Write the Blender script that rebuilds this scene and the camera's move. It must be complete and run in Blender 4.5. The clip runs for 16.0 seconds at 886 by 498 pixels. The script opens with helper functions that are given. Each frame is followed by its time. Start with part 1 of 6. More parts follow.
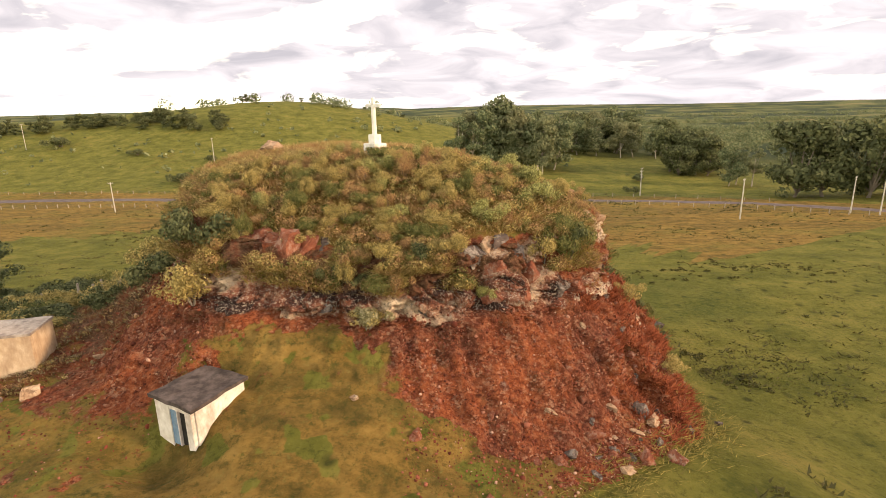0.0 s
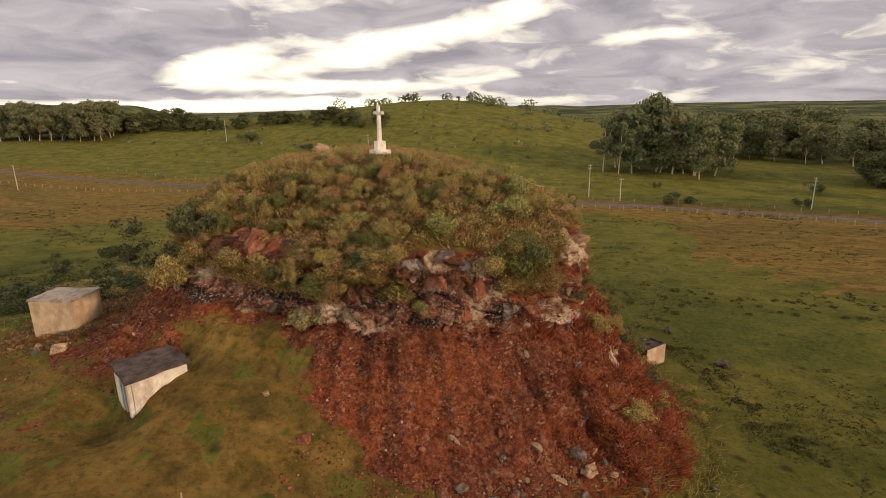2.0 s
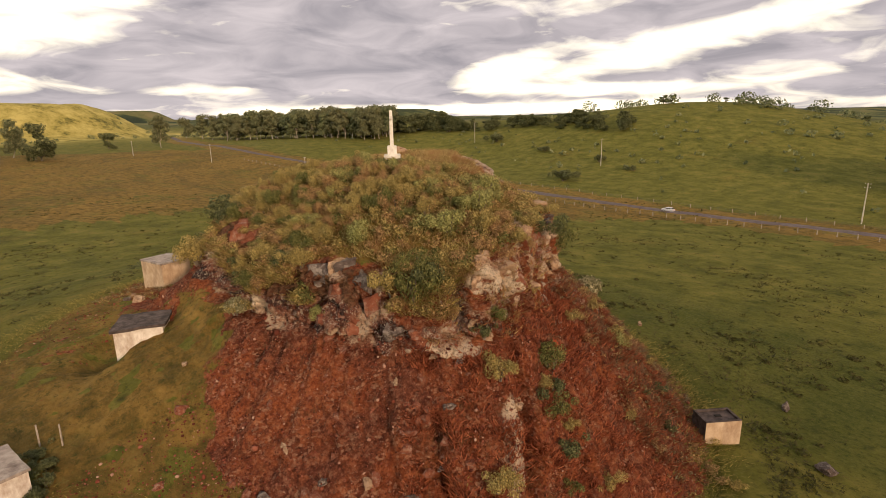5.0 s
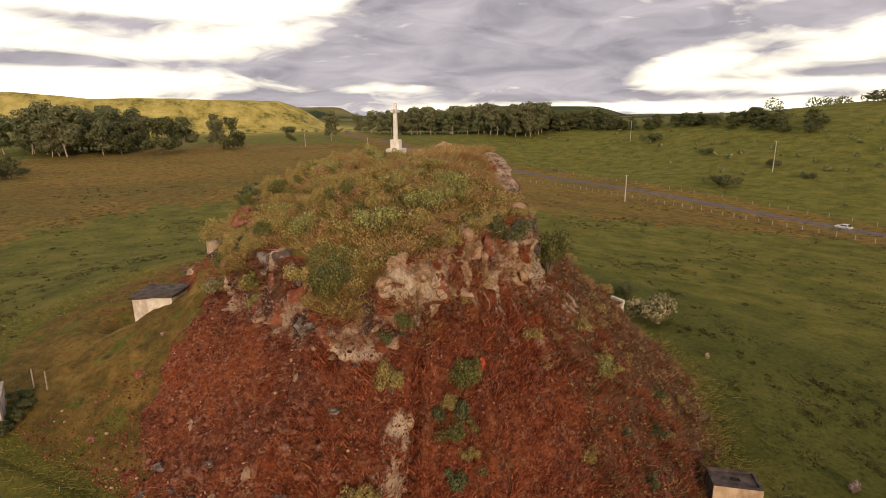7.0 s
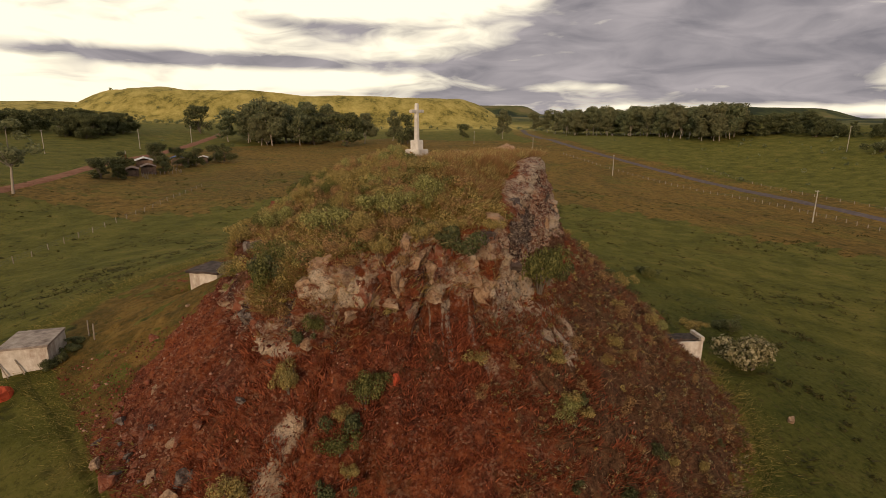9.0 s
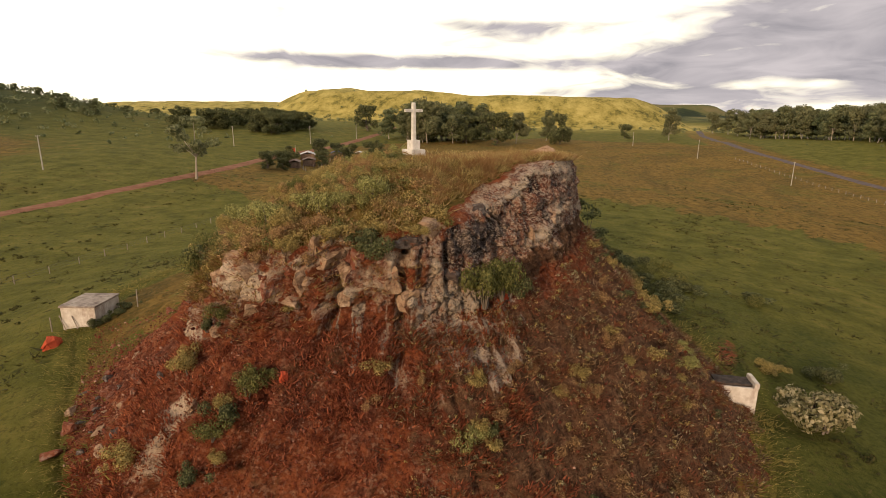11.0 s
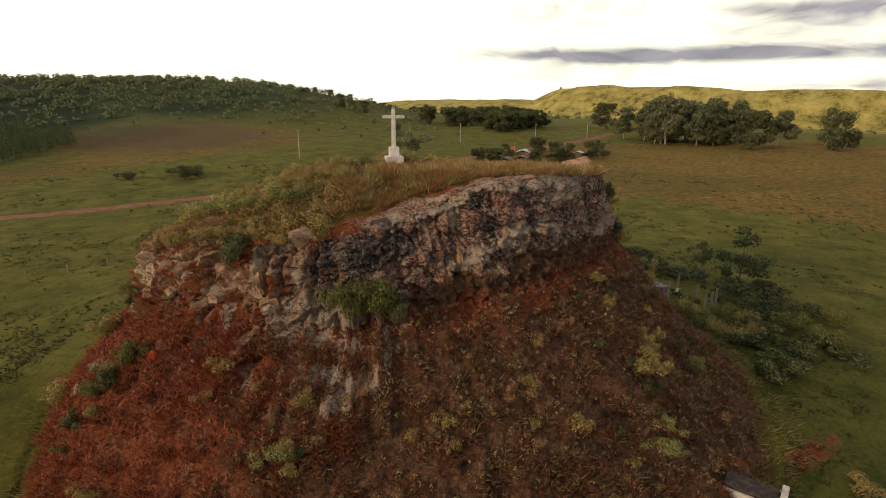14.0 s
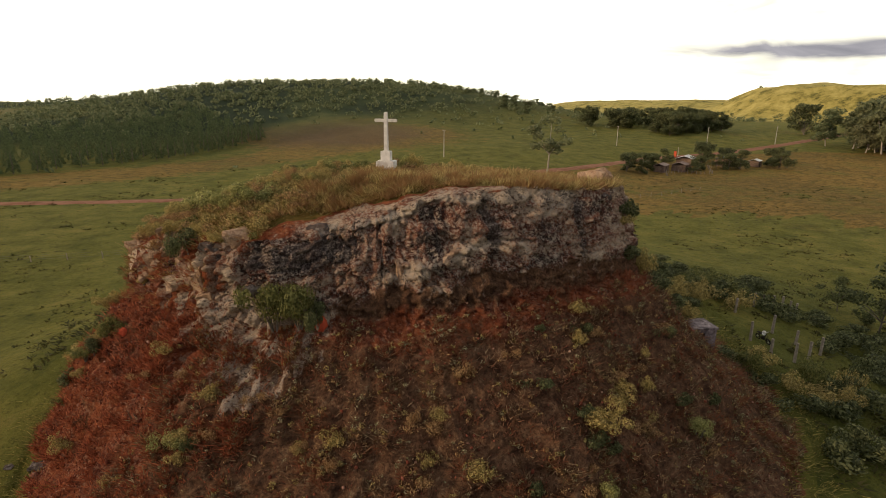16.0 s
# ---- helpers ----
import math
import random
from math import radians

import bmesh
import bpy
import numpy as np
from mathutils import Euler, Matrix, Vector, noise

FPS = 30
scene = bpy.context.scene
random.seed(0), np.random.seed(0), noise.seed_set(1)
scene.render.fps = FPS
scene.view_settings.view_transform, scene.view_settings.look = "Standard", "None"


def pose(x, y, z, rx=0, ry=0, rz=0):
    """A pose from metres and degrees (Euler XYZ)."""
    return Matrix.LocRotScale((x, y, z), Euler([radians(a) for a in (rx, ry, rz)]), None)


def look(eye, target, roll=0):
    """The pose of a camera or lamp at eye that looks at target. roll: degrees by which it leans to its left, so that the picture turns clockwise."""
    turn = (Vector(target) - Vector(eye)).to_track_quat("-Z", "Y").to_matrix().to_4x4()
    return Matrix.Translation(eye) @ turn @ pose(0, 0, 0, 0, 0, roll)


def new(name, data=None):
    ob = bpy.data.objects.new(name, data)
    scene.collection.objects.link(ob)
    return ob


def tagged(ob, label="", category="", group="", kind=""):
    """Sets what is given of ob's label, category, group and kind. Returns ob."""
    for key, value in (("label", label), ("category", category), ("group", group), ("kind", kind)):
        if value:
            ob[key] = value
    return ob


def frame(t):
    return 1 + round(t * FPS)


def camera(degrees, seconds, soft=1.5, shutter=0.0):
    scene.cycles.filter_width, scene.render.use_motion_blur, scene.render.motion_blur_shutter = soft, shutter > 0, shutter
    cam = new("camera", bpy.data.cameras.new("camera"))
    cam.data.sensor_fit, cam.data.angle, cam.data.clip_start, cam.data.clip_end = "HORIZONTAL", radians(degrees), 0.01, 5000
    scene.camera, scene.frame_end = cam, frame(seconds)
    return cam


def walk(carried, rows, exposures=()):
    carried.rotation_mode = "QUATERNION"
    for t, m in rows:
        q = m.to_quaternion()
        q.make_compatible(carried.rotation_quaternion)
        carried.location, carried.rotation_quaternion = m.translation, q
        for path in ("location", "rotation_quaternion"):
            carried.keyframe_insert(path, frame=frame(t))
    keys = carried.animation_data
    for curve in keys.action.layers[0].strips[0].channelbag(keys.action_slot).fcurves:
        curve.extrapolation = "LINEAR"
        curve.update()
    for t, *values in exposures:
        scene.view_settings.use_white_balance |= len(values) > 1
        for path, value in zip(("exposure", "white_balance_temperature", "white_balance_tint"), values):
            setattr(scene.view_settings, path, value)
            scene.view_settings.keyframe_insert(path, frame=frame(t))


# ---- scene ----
# ---- camera ----
cam = camera(78.97, 16.0, soft=0.8)
ROWS = [
    (0.0, -0.565, -0.053, 18.621, 75.236, 0.988, -0.578),
    (0.5, 2.225, 0.262, 18.836, 75.171, 0.846, 4.130),
    (1.0, 5.226, 0.618, 18.910, 75.215, 0.933, 8.457),
    (1.5, 8.318, 1.261, 18.985, 75.271, 1.021, 12.428),
    (2.0, 11.277, 2.321, 19.112, 75.283, 1.020, 16.857),
    (2.5, 14.245, 3.639, 19.121, 75.489, 1.091, 21.516),
    (3.0, 17.103, 5.210, 19.193, 75.621, 1.099, 26.345),
    (3.5, 19.757, 6.963, 19.187, 75.770, 1.100, 30.948),
    (4.0, 22.226, 8.960, 19.134, 75.933, 1.137, 35.504),
    (6.5, 31.028, 21.394, 18.569, 76.016, 0.725, 57.583),
    (7.0, 32.113, 24.130, 18.484, 76.045, 0.604, 61.759),
    (7.5, 33.124, 26.896, 18.440, 76.050, 0.433, 65.902),
    (8.0, 33.899, 29.748, 18.468, 76.073, 0.247, 70.331),
    (8.5, 34.267, 32.766, 18.522, 76.043, -0.014, 75.505),
    (9.0, 34.415, 35.771, 18.613, 75.958, -0.350, 80.899),
    (9.5, 34.487, 38.809, 18.647, 75.924, -0.514, 85.441),
    (12.0, 30.937, 53.997, 18.795, 75.593, -0.508, 107.596),
    (12.5, 29.497, 56.869, 18.884, 75.498, -0.549, 112.241),
    (13.0, 27.905, 59.805, 19.095, 75.430, -0.531, 116.696),
    (13.5, 26.051, 62.491, 19.281, 75.348, -0.476, 120.896),
    (14.0, 23.972, 64.978, 19.488, 75.238, -0.469, 125.234),
    (14.5, 21.619, 67.150, 19.618, 75.241, -0.457, 129.535),
    (15.0, 19.144, 69.173, 19.650, 75.286, -0.453, 134.087),
    (15.5, 16.550, 70.933, 19.671, 75.312, -0.506, 138.944),
    (16.0, 13.846, 72.440, 19.792, 75.131, -0.601, 143.536),
]
EXPOSURES = [(0.0, 0.72, 6300, 13), (0.6, 0.45, 6300, 13), (1.5, -0.05, 6400, 15), (2.0, -0.25, 6350, 15), (2.5, -0.42, 6350, 15), (3.0, -0.45, 6400, 16), (3.5, -0.3, 6400, 16), (4.0, -0.12, 6400, 16), (6.5, -0.2, 6250, 15), (7.0, -0.27, 6200, 15), (7.5, -0.42, 6250, 15), (8.5, -0.75, 6350, 15), (9.5, -0.82, 6300, 14), (12.0, 0.08, 6300, 13), (13.0, 0.02, 6250, 11), (14.0, -0.6, 6050, 10), (14.5, -1.12, 5550, 13), (15.2, -1.3, 5450, 13), (15.6, -0.95, 5600, 12), (16.0, -0.45, 6000, 10)]
walk(cam, [(t, pose(x, y, z, rx, ry, rz)) for t, x, y, z, rx, ry, rz in ROWS], EXPOSURES)

# ---- sky and sun ----
world = bpy.data.worlds.new("world")
scene.world = world
world.use_nodes = True


def sky_nodes(tree):
    n, l = tree.nodes, tree.links
    n.clear()
    out = n.new("ShaderNodeOutputWorld")
    back = n.new("ShaderNodeBackground")
    sky = n.new("ShaderNodeTexSky")
    sky.sky_type, sky.sun_disc = "NISHITA", False
    sky.sun_elevation, sky.sun_rotation = radians(14), radians(106)
    sky.air_density, sky.dust_density = 1.0, 2.0
    at = n.new("ShaderNodeTexCoord")
    split = n.new("ShaderNodeSeparateXYZ")
    l.new(at.outputs["Generated"], split.inputs[0])

    def math_node(op, a, b=None, c=None):
        m = n.new("ShaderNodeMath")
        m.operation = op
        for k, v in enumerate((a, b, c)):
            if v is None:
                continue
            if isinstance(v, (int, float)):
                m.inputs[k].default_value = v
            else:
                l.new(v, m.inputs[k])
        return m.outputs[0]

    # compass bearing (from north towards west) and elevation, in degrees
    bearing = math_node("MULTIPLY", math_node("ARCTAN2", math_node("MULTIPLY", split.outputs["X"], -1.0), split.outputs["Y"]), 57.2958)
    rise = math_node("MULTIPLY", math_node("ARCSINE", split.outputs["Z"]), 57.2958)

    def texture(vector, scale, detail, roughness, distortion=0.0):
        t = n.new("ShaderNodeTexNoise")
        t.inputs["Scale"].default_value, t.inputs["Detail"].default_value = scale, detail
        t.inputs["Roughness"].default_value, t.inputs["Distortion"].default_value = roughness, distortion
        l.new(vector, t.inputs["Vector"])
        return t.outputs["Fac"]

    def step(value, low, high):
        t = n.new("ShaderNodeMapRange")
        t.interpolation_type = "SMOOTHSTEP"
        t.inputs["From Min"].default_value, t.inputs["From Max"].default_value = low, high
        l.new(value, t.inputs["Value"])
        return t.outputs["Result"]

    def lobe(az, el, wide, tall, lean=0.0):
        """A soft patch of the sky: 1 in its middle."""
        u = math_node("SUBTRACT", bearing, az)
        v = math_node("SUBTRACT", math_node("SUBTRACT", rise, el), math_node("MULTIPLY", u, lean))
        u, v = math_node("DIVIDE", u, wide), math_node("DIVIDE", v, tall)
        d = math_node("ADD", math_node("MULTIPLY", u, u), math_node("MULTIPLY", v, v))
        return math_node("POWER", 2.71828, math_node("MULTIPLY", d, -1.0))

    # overhead: a flat cloud deck seen in perspective
    depth = math_node("ADD", math_node("MAXIMUM", split.outputs["Z"], 0.0), 0.15)
    deck = n.new("ShaderNodeCombineXYZ")
    l.new(math_node("DIVIDE", split.outputs["X"], depth), deck.inputs[0])
    l.new(math_node("DIVIDE", split.outputs["Y"], depth), deck.inputs[1])
    toward = math_node("ADD", math_node("MULTIPLY", split.outputs["X"], 0.10), math_node("MULTIPLY", split.outputs["Y"], 0.13))
    overhead = math_node("ADD", math_node("ADD", texture(deck.outputs[0], 0.48, 8, 0.50, 0.3), toward), 0.045)
    # low down: long level banks of cloud, open towards the west and south-west
    level = n.new("ShaderNodeCombineXYZ")
    l.new(math_node("MULTIPLY", bearing, 0.075), level.inputs[0])
    l.new(math_node("MULTIPLY", math_node("POWER", math_node("MAXIMUM", math_node("ADD", rise, 1.0), 0.0), 0.8), 0.50), level.inputs[1])
    banks = math_node("ADD", math_node("MULTIPLY", math_node("SUBTRACT", texture(level.outputs[0], 1.0, 3, 0.5, 0.5), 0.5), 0.60), math_node("MULTIPLY", math_node("SUBTRACT", texture(level.outputs[0], 2.4, 6, 0.52, 0.9), 0.5), 0.48))
    clear = step(math_node("ADD", bearing, math_node("MULTIPLY", rise, 1.1)), 80.0, 90.0)
    gaps = math_node("MULTIPLY", clear, 0.34)
    for az, el, wide, tall, lean, deep in ((21, 6.4, 12, 1.6, -0.22, 0.36), (45, 0.6, 34, 0.55, 0, 0.40), (29, 2.3, 9, 0.6, 0, 0.34), (38, 4.6, 5, 1.3, -0.2, 0.34), (-5, 6.4, 5, 0.6, 0, 0.22), (70, 2.6, 9, 0.6, 0, 0.25), (150, 5, 24, 12, 0, 0.4), (188, 5, 24, 12, 0, 0.4), (-172, 5, 24, 12, 0, 0.6), (-30, 9.0, 12, 1.4, 0, 0.15)):
        gaps = math_node("ADD", gaps, math_node("MULTIPLY", lobe(az, el, wide, tall, lean), deep))
    for az, el, wide, tall, lean, deep in ((104, 4.9, 26, 0.75, 0.012, -0.40), (92, 8.2, 9, 0.9, 0.05, -0.26), (88, 2.0, 12, 0.7, 0, -0.2), (56, 6.0, 14, 4.0, 0, -0.16)):
        gaps = math_node("ADD", gaps, math_node("MULTIPLY", lobe(az, el, wide, tall, lean), deep))
    low = math_node("SUBTRACT", math_node("ADD", banks, 0.62), gaps)
    up = step(rise, 11.0, 19.0)
    cover = math_node("ADD", math_node("MULTIPLY", low, math_node("SUBTRACT", 1.0, up)), math_node("MULTIPLY", overhead, up))
    ramp = n.new("ShaderNodeValToRGB")
    ramp.color_ramp.elements[0].position, ramp.color_ramp.elements[0].color = 0.31, (0, 0, 0, 1)
    ramp.color_ramp.elements[1].position, ramp.color_ramp.elements[1].color = 0.58, (1, 1, 1, 1)
    l.new(cover, ramp.inputs[0])
    fine = n.new("ShaderNodeTexNoise")
    fine.inputs["Scale"].default_value, fine.inputs["Detail"].default_value = 1.7, 6
    fine.inputs["Roughness"].default_value, fine.inputs["Distortion"].default_value = 0.52, 0.8
    l.new(level.outputs[0], fine.inputs["Vector"])
    grey = n.new("ShaderNodeValToRGB")
    grey.color_ramp.elements[0].position, grey.color_ramp.elements[0].color = 0.3, (0.46, 0.43, 0.44, 1)
    grey.color_ramp.elements[1].position, grey.color_ramp.elements[1].color = 0.7, (0.86, 0.78, 0.75, 1)
    l.new(fine.outputs["Fac"], grey.inputs[0])
    bright = n.new("ShaderNodeMix")
    bright.data_type = "RGBA"
    bright.inputs["Factor"].default_value = 0.93
    scaled = n.new("ShaderNodeMix")
    scaled.data_type, scaled.blend_type = "RGBA", "MULTIPLY"
    scaled.inputs["Factor"].default_value = 1.0
    l.new(sky.outputs[0], scaled.inputs["A"])
    scaled.inputs["B"].default_value = (0.11, 0.11, 0.11, 1)
    l.new(scaled.outputs["Result"], bright.inputs["A"])
    bright.inputs["B"].default_value = (2.55, 2.32, 1.68, 1)
    mix = n.new("ShaderNodeMix")
    mix.data_type = "RGBA"
    l.new(ramp.outputs["Color"], mix.inputs["Factor"])
    l.new(bright.outputs["Result"], mix.inputs["A"])
    l.new(grey.outputs["Color"], mix.inputs["B"])
    l.new(mix.outputs["Result"], back.inputs["Color"])
    back.inputs["Strength"].default_value = 0.9
    l.new(back.outputs[0], out.inputs[0])


sky_nodes(world.node_tree)
sun = new("sun", bpy.data.lights.new("sun", "SUN"))
sun.data.energy, sun.data.angle, sun.data.color = 3.5, radians(5), (1.0, 0.70, 0.42)
sun.matrix_world = look((0, 0, 0), (-math.sin(radians(106)) * math.cos(radians(14)), -math.cos(radians(106)) * math.cos(radians(14)), -math.sin(radians(14))))

# ---- materials ----
class Mat:
    """A small helper to write node materials in few lines."""

    def __init__(self, name, rough=0.9, spec=0.2, metal=0.0):
        self.m = bpy.data.materials.new(name)
        self.m.use_nodes = True
        self.n, self.l = self.m.node_tree.nodes, self.m.node_tree.links
        self.b = self.n["Principled BSDF"]
        self.b.inputs["Roughness"].default_value = rough
        self.b.inputs["Specular IOR Level"].default_value = spec
        self.b.inputs["Metallic"].default_value = metal
        self.at = self.n.new("ShaderNodeTexCoord").outputs["Object"]

    def put(self, socket, v):
        if isinstance(v, (int, float)):
            socket.default_value = v
        elif isinstance(v, tuple):
            socket.default_value = (*v, 1) if len(v) == 3 else v
        else:
            self.l.new(v, socket)

    def noise(self, scale, detail=4, rough=0.55, stretch=None, distort=0.0, colour=False):
        t = self.n.new("ShaderNodeTexNoise")
        t.inputs["Scale"].default_value, t.inputs["Detail"].default_value = scale, detail
        t.inputs["Roughness"].default_value, t.inputs["Distortion"].default_value = rough, distort
        self.l.new(self.mapped(stretch), t.inputs["Vector"])
        return t.outputs["Color" if colour else "Fac"]

    def mapped(self, stretch):
        if not stretch:
            return self.at
        m = self.n.new("ShaderNodeMapping")
        m.inputs["Scale"].default_value = stretch
        self.l.new(self.at, m.inputs["Vector"])
        return m.outputs[0]

    def voronoi(self, scale, feature="F1", out="Distance", stretch=None):
        t = self.n.new("ShaderNodeTexVoronoi")
        t.feature = feature
        t.inputs["Scale"].default_value = scale
        self.l.new(self.mapped(stretch), t.inputs["Vector"])
        return t.outputs[out]

    def ramp(self, fac, *stops):
        r = self.n.new("ShaderNodeValToRGB")
        e = r.color_ramp.elements
        while len(e) < len(stops):
            e.new(0.5)
        for el, (p, c) in zip(e, stops):
            el.position = p
            el.color = (c, c, c, 1) if isinstance(c, (int, float)) else (*c, 1)
        self.put(r.inputs[0], fac)
        return r.outputs["Color"]

    def mix(self, fac, a, b, mode="MIX"):
        m = self.n.new("ShaderNodeMix")
        m.data_type, m.blend_type = "RGBA", mode
        self.put(m.inputs["Factor"], fac)
        self.put(m.inputs["A"], a)
        self.put(m.inputs["B"], b)
        return m.outputs["Result"]

    def math(self, op, a, b=0.5):
        m = self.n.new("ShaderNodeMath")
        m.operation = op
        self.put(m.inputs[0], a)
        self.put(m.inputs[1], b)
        return m.outputs[0]

    def attr(self, name):
        a = self.n.new("ShaderNodeAttribute")
        a.attribute_name = name
        return a.outputs["Fac"]

    def random(self, island=False):
        if island:
            return self.n.new("ShaderNodeNewGeometry").outputs["Random Per Island"]
        return self.n.new("ShaderNodeObjectInfo").outputs["Random"]

    def bump(self, height, strength=0.5, distance=0.05):
        b = self.n.new("ShaderNodeBump")
        b.inputs["Strength"].default_value, b.inputs["Distance"].default_value = strength, distance
        self.put(b.inputs["Height"], height)
        self.l.new(b.outputs[0], self.b.inputs["Normal"])

    def done(self, colour):
        self.put(self.b.inputs["Base Color"], colour)
        return self.m


def ground_material():
    m = Mat("field_and_hill", 0.95, 0.1)
    # short pasture, dry straw and brown tussock belts
    blot = m.noise(0.03, 6, 0.65)
    mid = m.noise(0.22, 7, 0.72)
    fine = m.noise(2.4, 6, 0.75)
    grit = m.noise(6.5, 6, 0.8)

    def ragged(name, wander, low=0.42, high=0.58):
        """A mask whose border wanders in fine fingers."""
        k = m.math("ADD", m.attr(name), m.math("MULTIPLY", m.math("SUBTRACT", wander, 0.5), 1.5))
        return m.ramp(k, (low, 0), (high, 1))

    pasture = m.ramp(m.noise(0.16, 8, 0.72), (0.32, (0.070, 0.076, 0.014)), (0.45, (0.115, 0.116, 0.021)), (0.58, (0.168, 0.154, 0.032)), (0.72, (0.225, 0.180, 0.050)))
    dry = m.ramp(m.noise(0.35, 8, 0.78, (1, 1.5, 1)), (0.34, (0.080, 0.060, 0.015)), (0.45, (0.165, 0.105, 0.026)), (0.54, (0.245, 0.150, 0.038)), (0.68, (0.315, 0.205, 0.060)))
    steps = m.noise(1.0, 3, 0.6, (0.015, 0.015, 0.9))
    dry = m.mix(m.ramp(steps, (0.42, 0.35), (0.52, 0)), dry, (0.075, 0.062, 0.020))
    belt = m.math("MAXIMUM", m.ramp(blot, (0.60, 0), (0.72, 0.45)), m.math("MULTIPLY", ragged("dry", m.noise(0.16, 8, 0.75), 0.34, 0.56), m.ramp(m.noise(0.06, 6, 0.7), (0.36, 0.5), (0.50, 1.0))))
    grass = m.mix(belt, pasture, dry)
    grass = m.mix(m.ramp(fine, (0.36, 0.6), (0.48, 0)), grass, (0.048, 0.054, 0.013))
    grass = m.mix(m.ramp(fine, (0.58, 0), (0.70, 0.5)), grass, (0.20, 0.19, 0.055))
    clump = m.noise(0.55, 5, 0.8, (1, 1.6, 1))
    grass = m.mix(m.ramp(clump, (0.32, 0.75), (0.41, 0)), grass, (0.040, 0.046, 0.012))
    speckle = m.noise(1.1, 6, 0.8)
    grass = m.mix(m.ramp(speckle, (0.36, 0.6), (0.43, 0)), grass, (0.048, 0.060, 0.013))
    grass = m.mix(m.ramp(speckle, (0.58, 0), (0.68, 0.35)), grass, (0.19, 0.18, 0.05))
    spots = m.voronoi(0.42)
    grass = m.mix(m.math("MULTIPLY", m.ramp(spots, (0.10, 0.8), (0.22, 0)), m.ramp(m.noise(0.07, 4, 0.6), (0.42, 0), (0.55, 1))), grass, (0.030, 0.034, 0.010))
    # darker, greener pasture close in on the north side of the hill
    grass = m.mix(m.math("MULTIPLY", ragged("dark_grass", mid, 0.30, 0.75), 0.55), grass, m.ramp(fine, (0.36, (0.034, 0.046, 0.011)), (0.5, (0.066, 0.082, 0.017)), (0.66, (0.115, 0.120, 0.030))))
    # red earth: rubble of small stones, each with its own shade, over crumbling soil
    crumb = m.noise(2.6, 8, 0.8)
    red = m.ramp(crumb, (0.32, (0.050, 0.014, 0.009)), (0.45, (0.190, 0.050, 0.021)), (0.56, (0.32, 0.098, 0.037)), (0.70, (0.43, 0.22, 0.12)))
    tone = m.noise(0.20, 8, 0.72, (1, 1, 0.5))
    red = m.mix(m.ramp(tone, (0.42, 0.85), (0.54, 0)), red, m.ramp(crumb, (0.36, (0.032, 0.013, 0.010)), (0.5, (0.105, 0.034, 0.021)), (0.66, (0.26, 0.13, 0.085))))
    red = m.mix(m.ramp(m.noise(0.42, 8, 0.75), (0.54, 0), (0.64, 0.7)), red, (0.125, 0.072, 0.034))
    red = m.mix(m.ramp(m.noise(0.5, 5, 0.7), (0.57, 0), (0.66, 0.7)), red, (0.37, 0.120, 0.050))
    cell = m.voronoi(6.5, out="Color", stretch=(1, 1, 1.4))
    gap = m.voronoi(6.5, "DISTANCE_TO_EDGE", stretch=(1, 1, 1.4))
    pebble = m.ramp(cell, (0.22, (0.050, 0.014, 0.010)), (0.42, (0.17, 0.050, 0.026)), (0.58, (0.28, 0.095, 0.045)), (0.74, (0.42, 0.26, 0.17)))
    stony = m.ramp(m.noise(0.8, 6, 0.75), (0.44, 0.0), (0.60, 0.55))
    red = m.mix(stony, red, pebble)
    red = m.mix(m.math("MULTIPLY", stony, m.ramp(gap, (0.02, 0.9), (0.09, 0))), red, (0.030, 0.010, 0.008))
    red = m.mix(m.ramp(grit, (0.36, 0.8), (0.44, 0)), red, (0.032, 0.011, 0.008))
    red = m.mix(m.ramp(grit, (0.59, 0), (0.68, 0.6)), red, (0.42, 0.22, 0.15))
    # cliff rock: every block its own tone, with crisp lichen, dark stains, darkened clefts and iron-red faces
    veins = m.noise(1.3, 9, 0.82, (1, 1, 0.8))
    tone_rock = m.math("ADD", m.math("MULTIPLY", m.attr("tone"), 0.66), m.math("MULTIPLY", m.math("ADD", m.math("MULTIPLY", veins, 0.50), m.math("MULTIPLY", grit, 0.50)), 0.68))
    rock = m.ramp(tone_rock, (0.40, (0.046, 0.026, 0.023)), (0.485, (0.150, 0.054, 0.034)), (0.58, (0.27, 0.116, 0.070)), (0.69, (0.44, 0.295, 0.195)), (0.86, (0.74, 0.59, 0.42)))
    lichen = m.ramp(m.math("ADD", m.noise(4.6, 8, 0.8), m.math("MULTIPLY", m.attr("lichen"), 0.085)), (0.555, 0), (0.585, 0.85))
    rock = m.mix(lichen, rock, (0.46, 0.385, 0.295))
    rock = m.mix(m.ramp(m.noise(4.6, 8, 0.85), (0.42, 0.9), (0.46, 0)), rock, (0.032, 0.021, 0.019))
    stain_and_cleft = m.ramp(m.math("ADD", m.attr("stain_and_cleft"), m.math("MULTIPLY", m.math("SUBTRACT", m.noise(0.9, 8, 0.8, (1, 1, 0.55)), 0.5), 2.0)), (0.62, 0), (0.80, 0.85))
    rock = m.mix(stain_and_cleft, rock, m.mix(m.ramp(grit, (0.45, 0), (0.6, 0.6)), (0.034, 0.027, 0.027), (0.25, 0.21, 0.185)))
    # flecks of grey crust, thickest where lichen grows
    fleck = m.math("ADD", m.noise(8.0, 6, 0.7), m.math("MULTIPLY", m.attr("lichen"), 0.06))
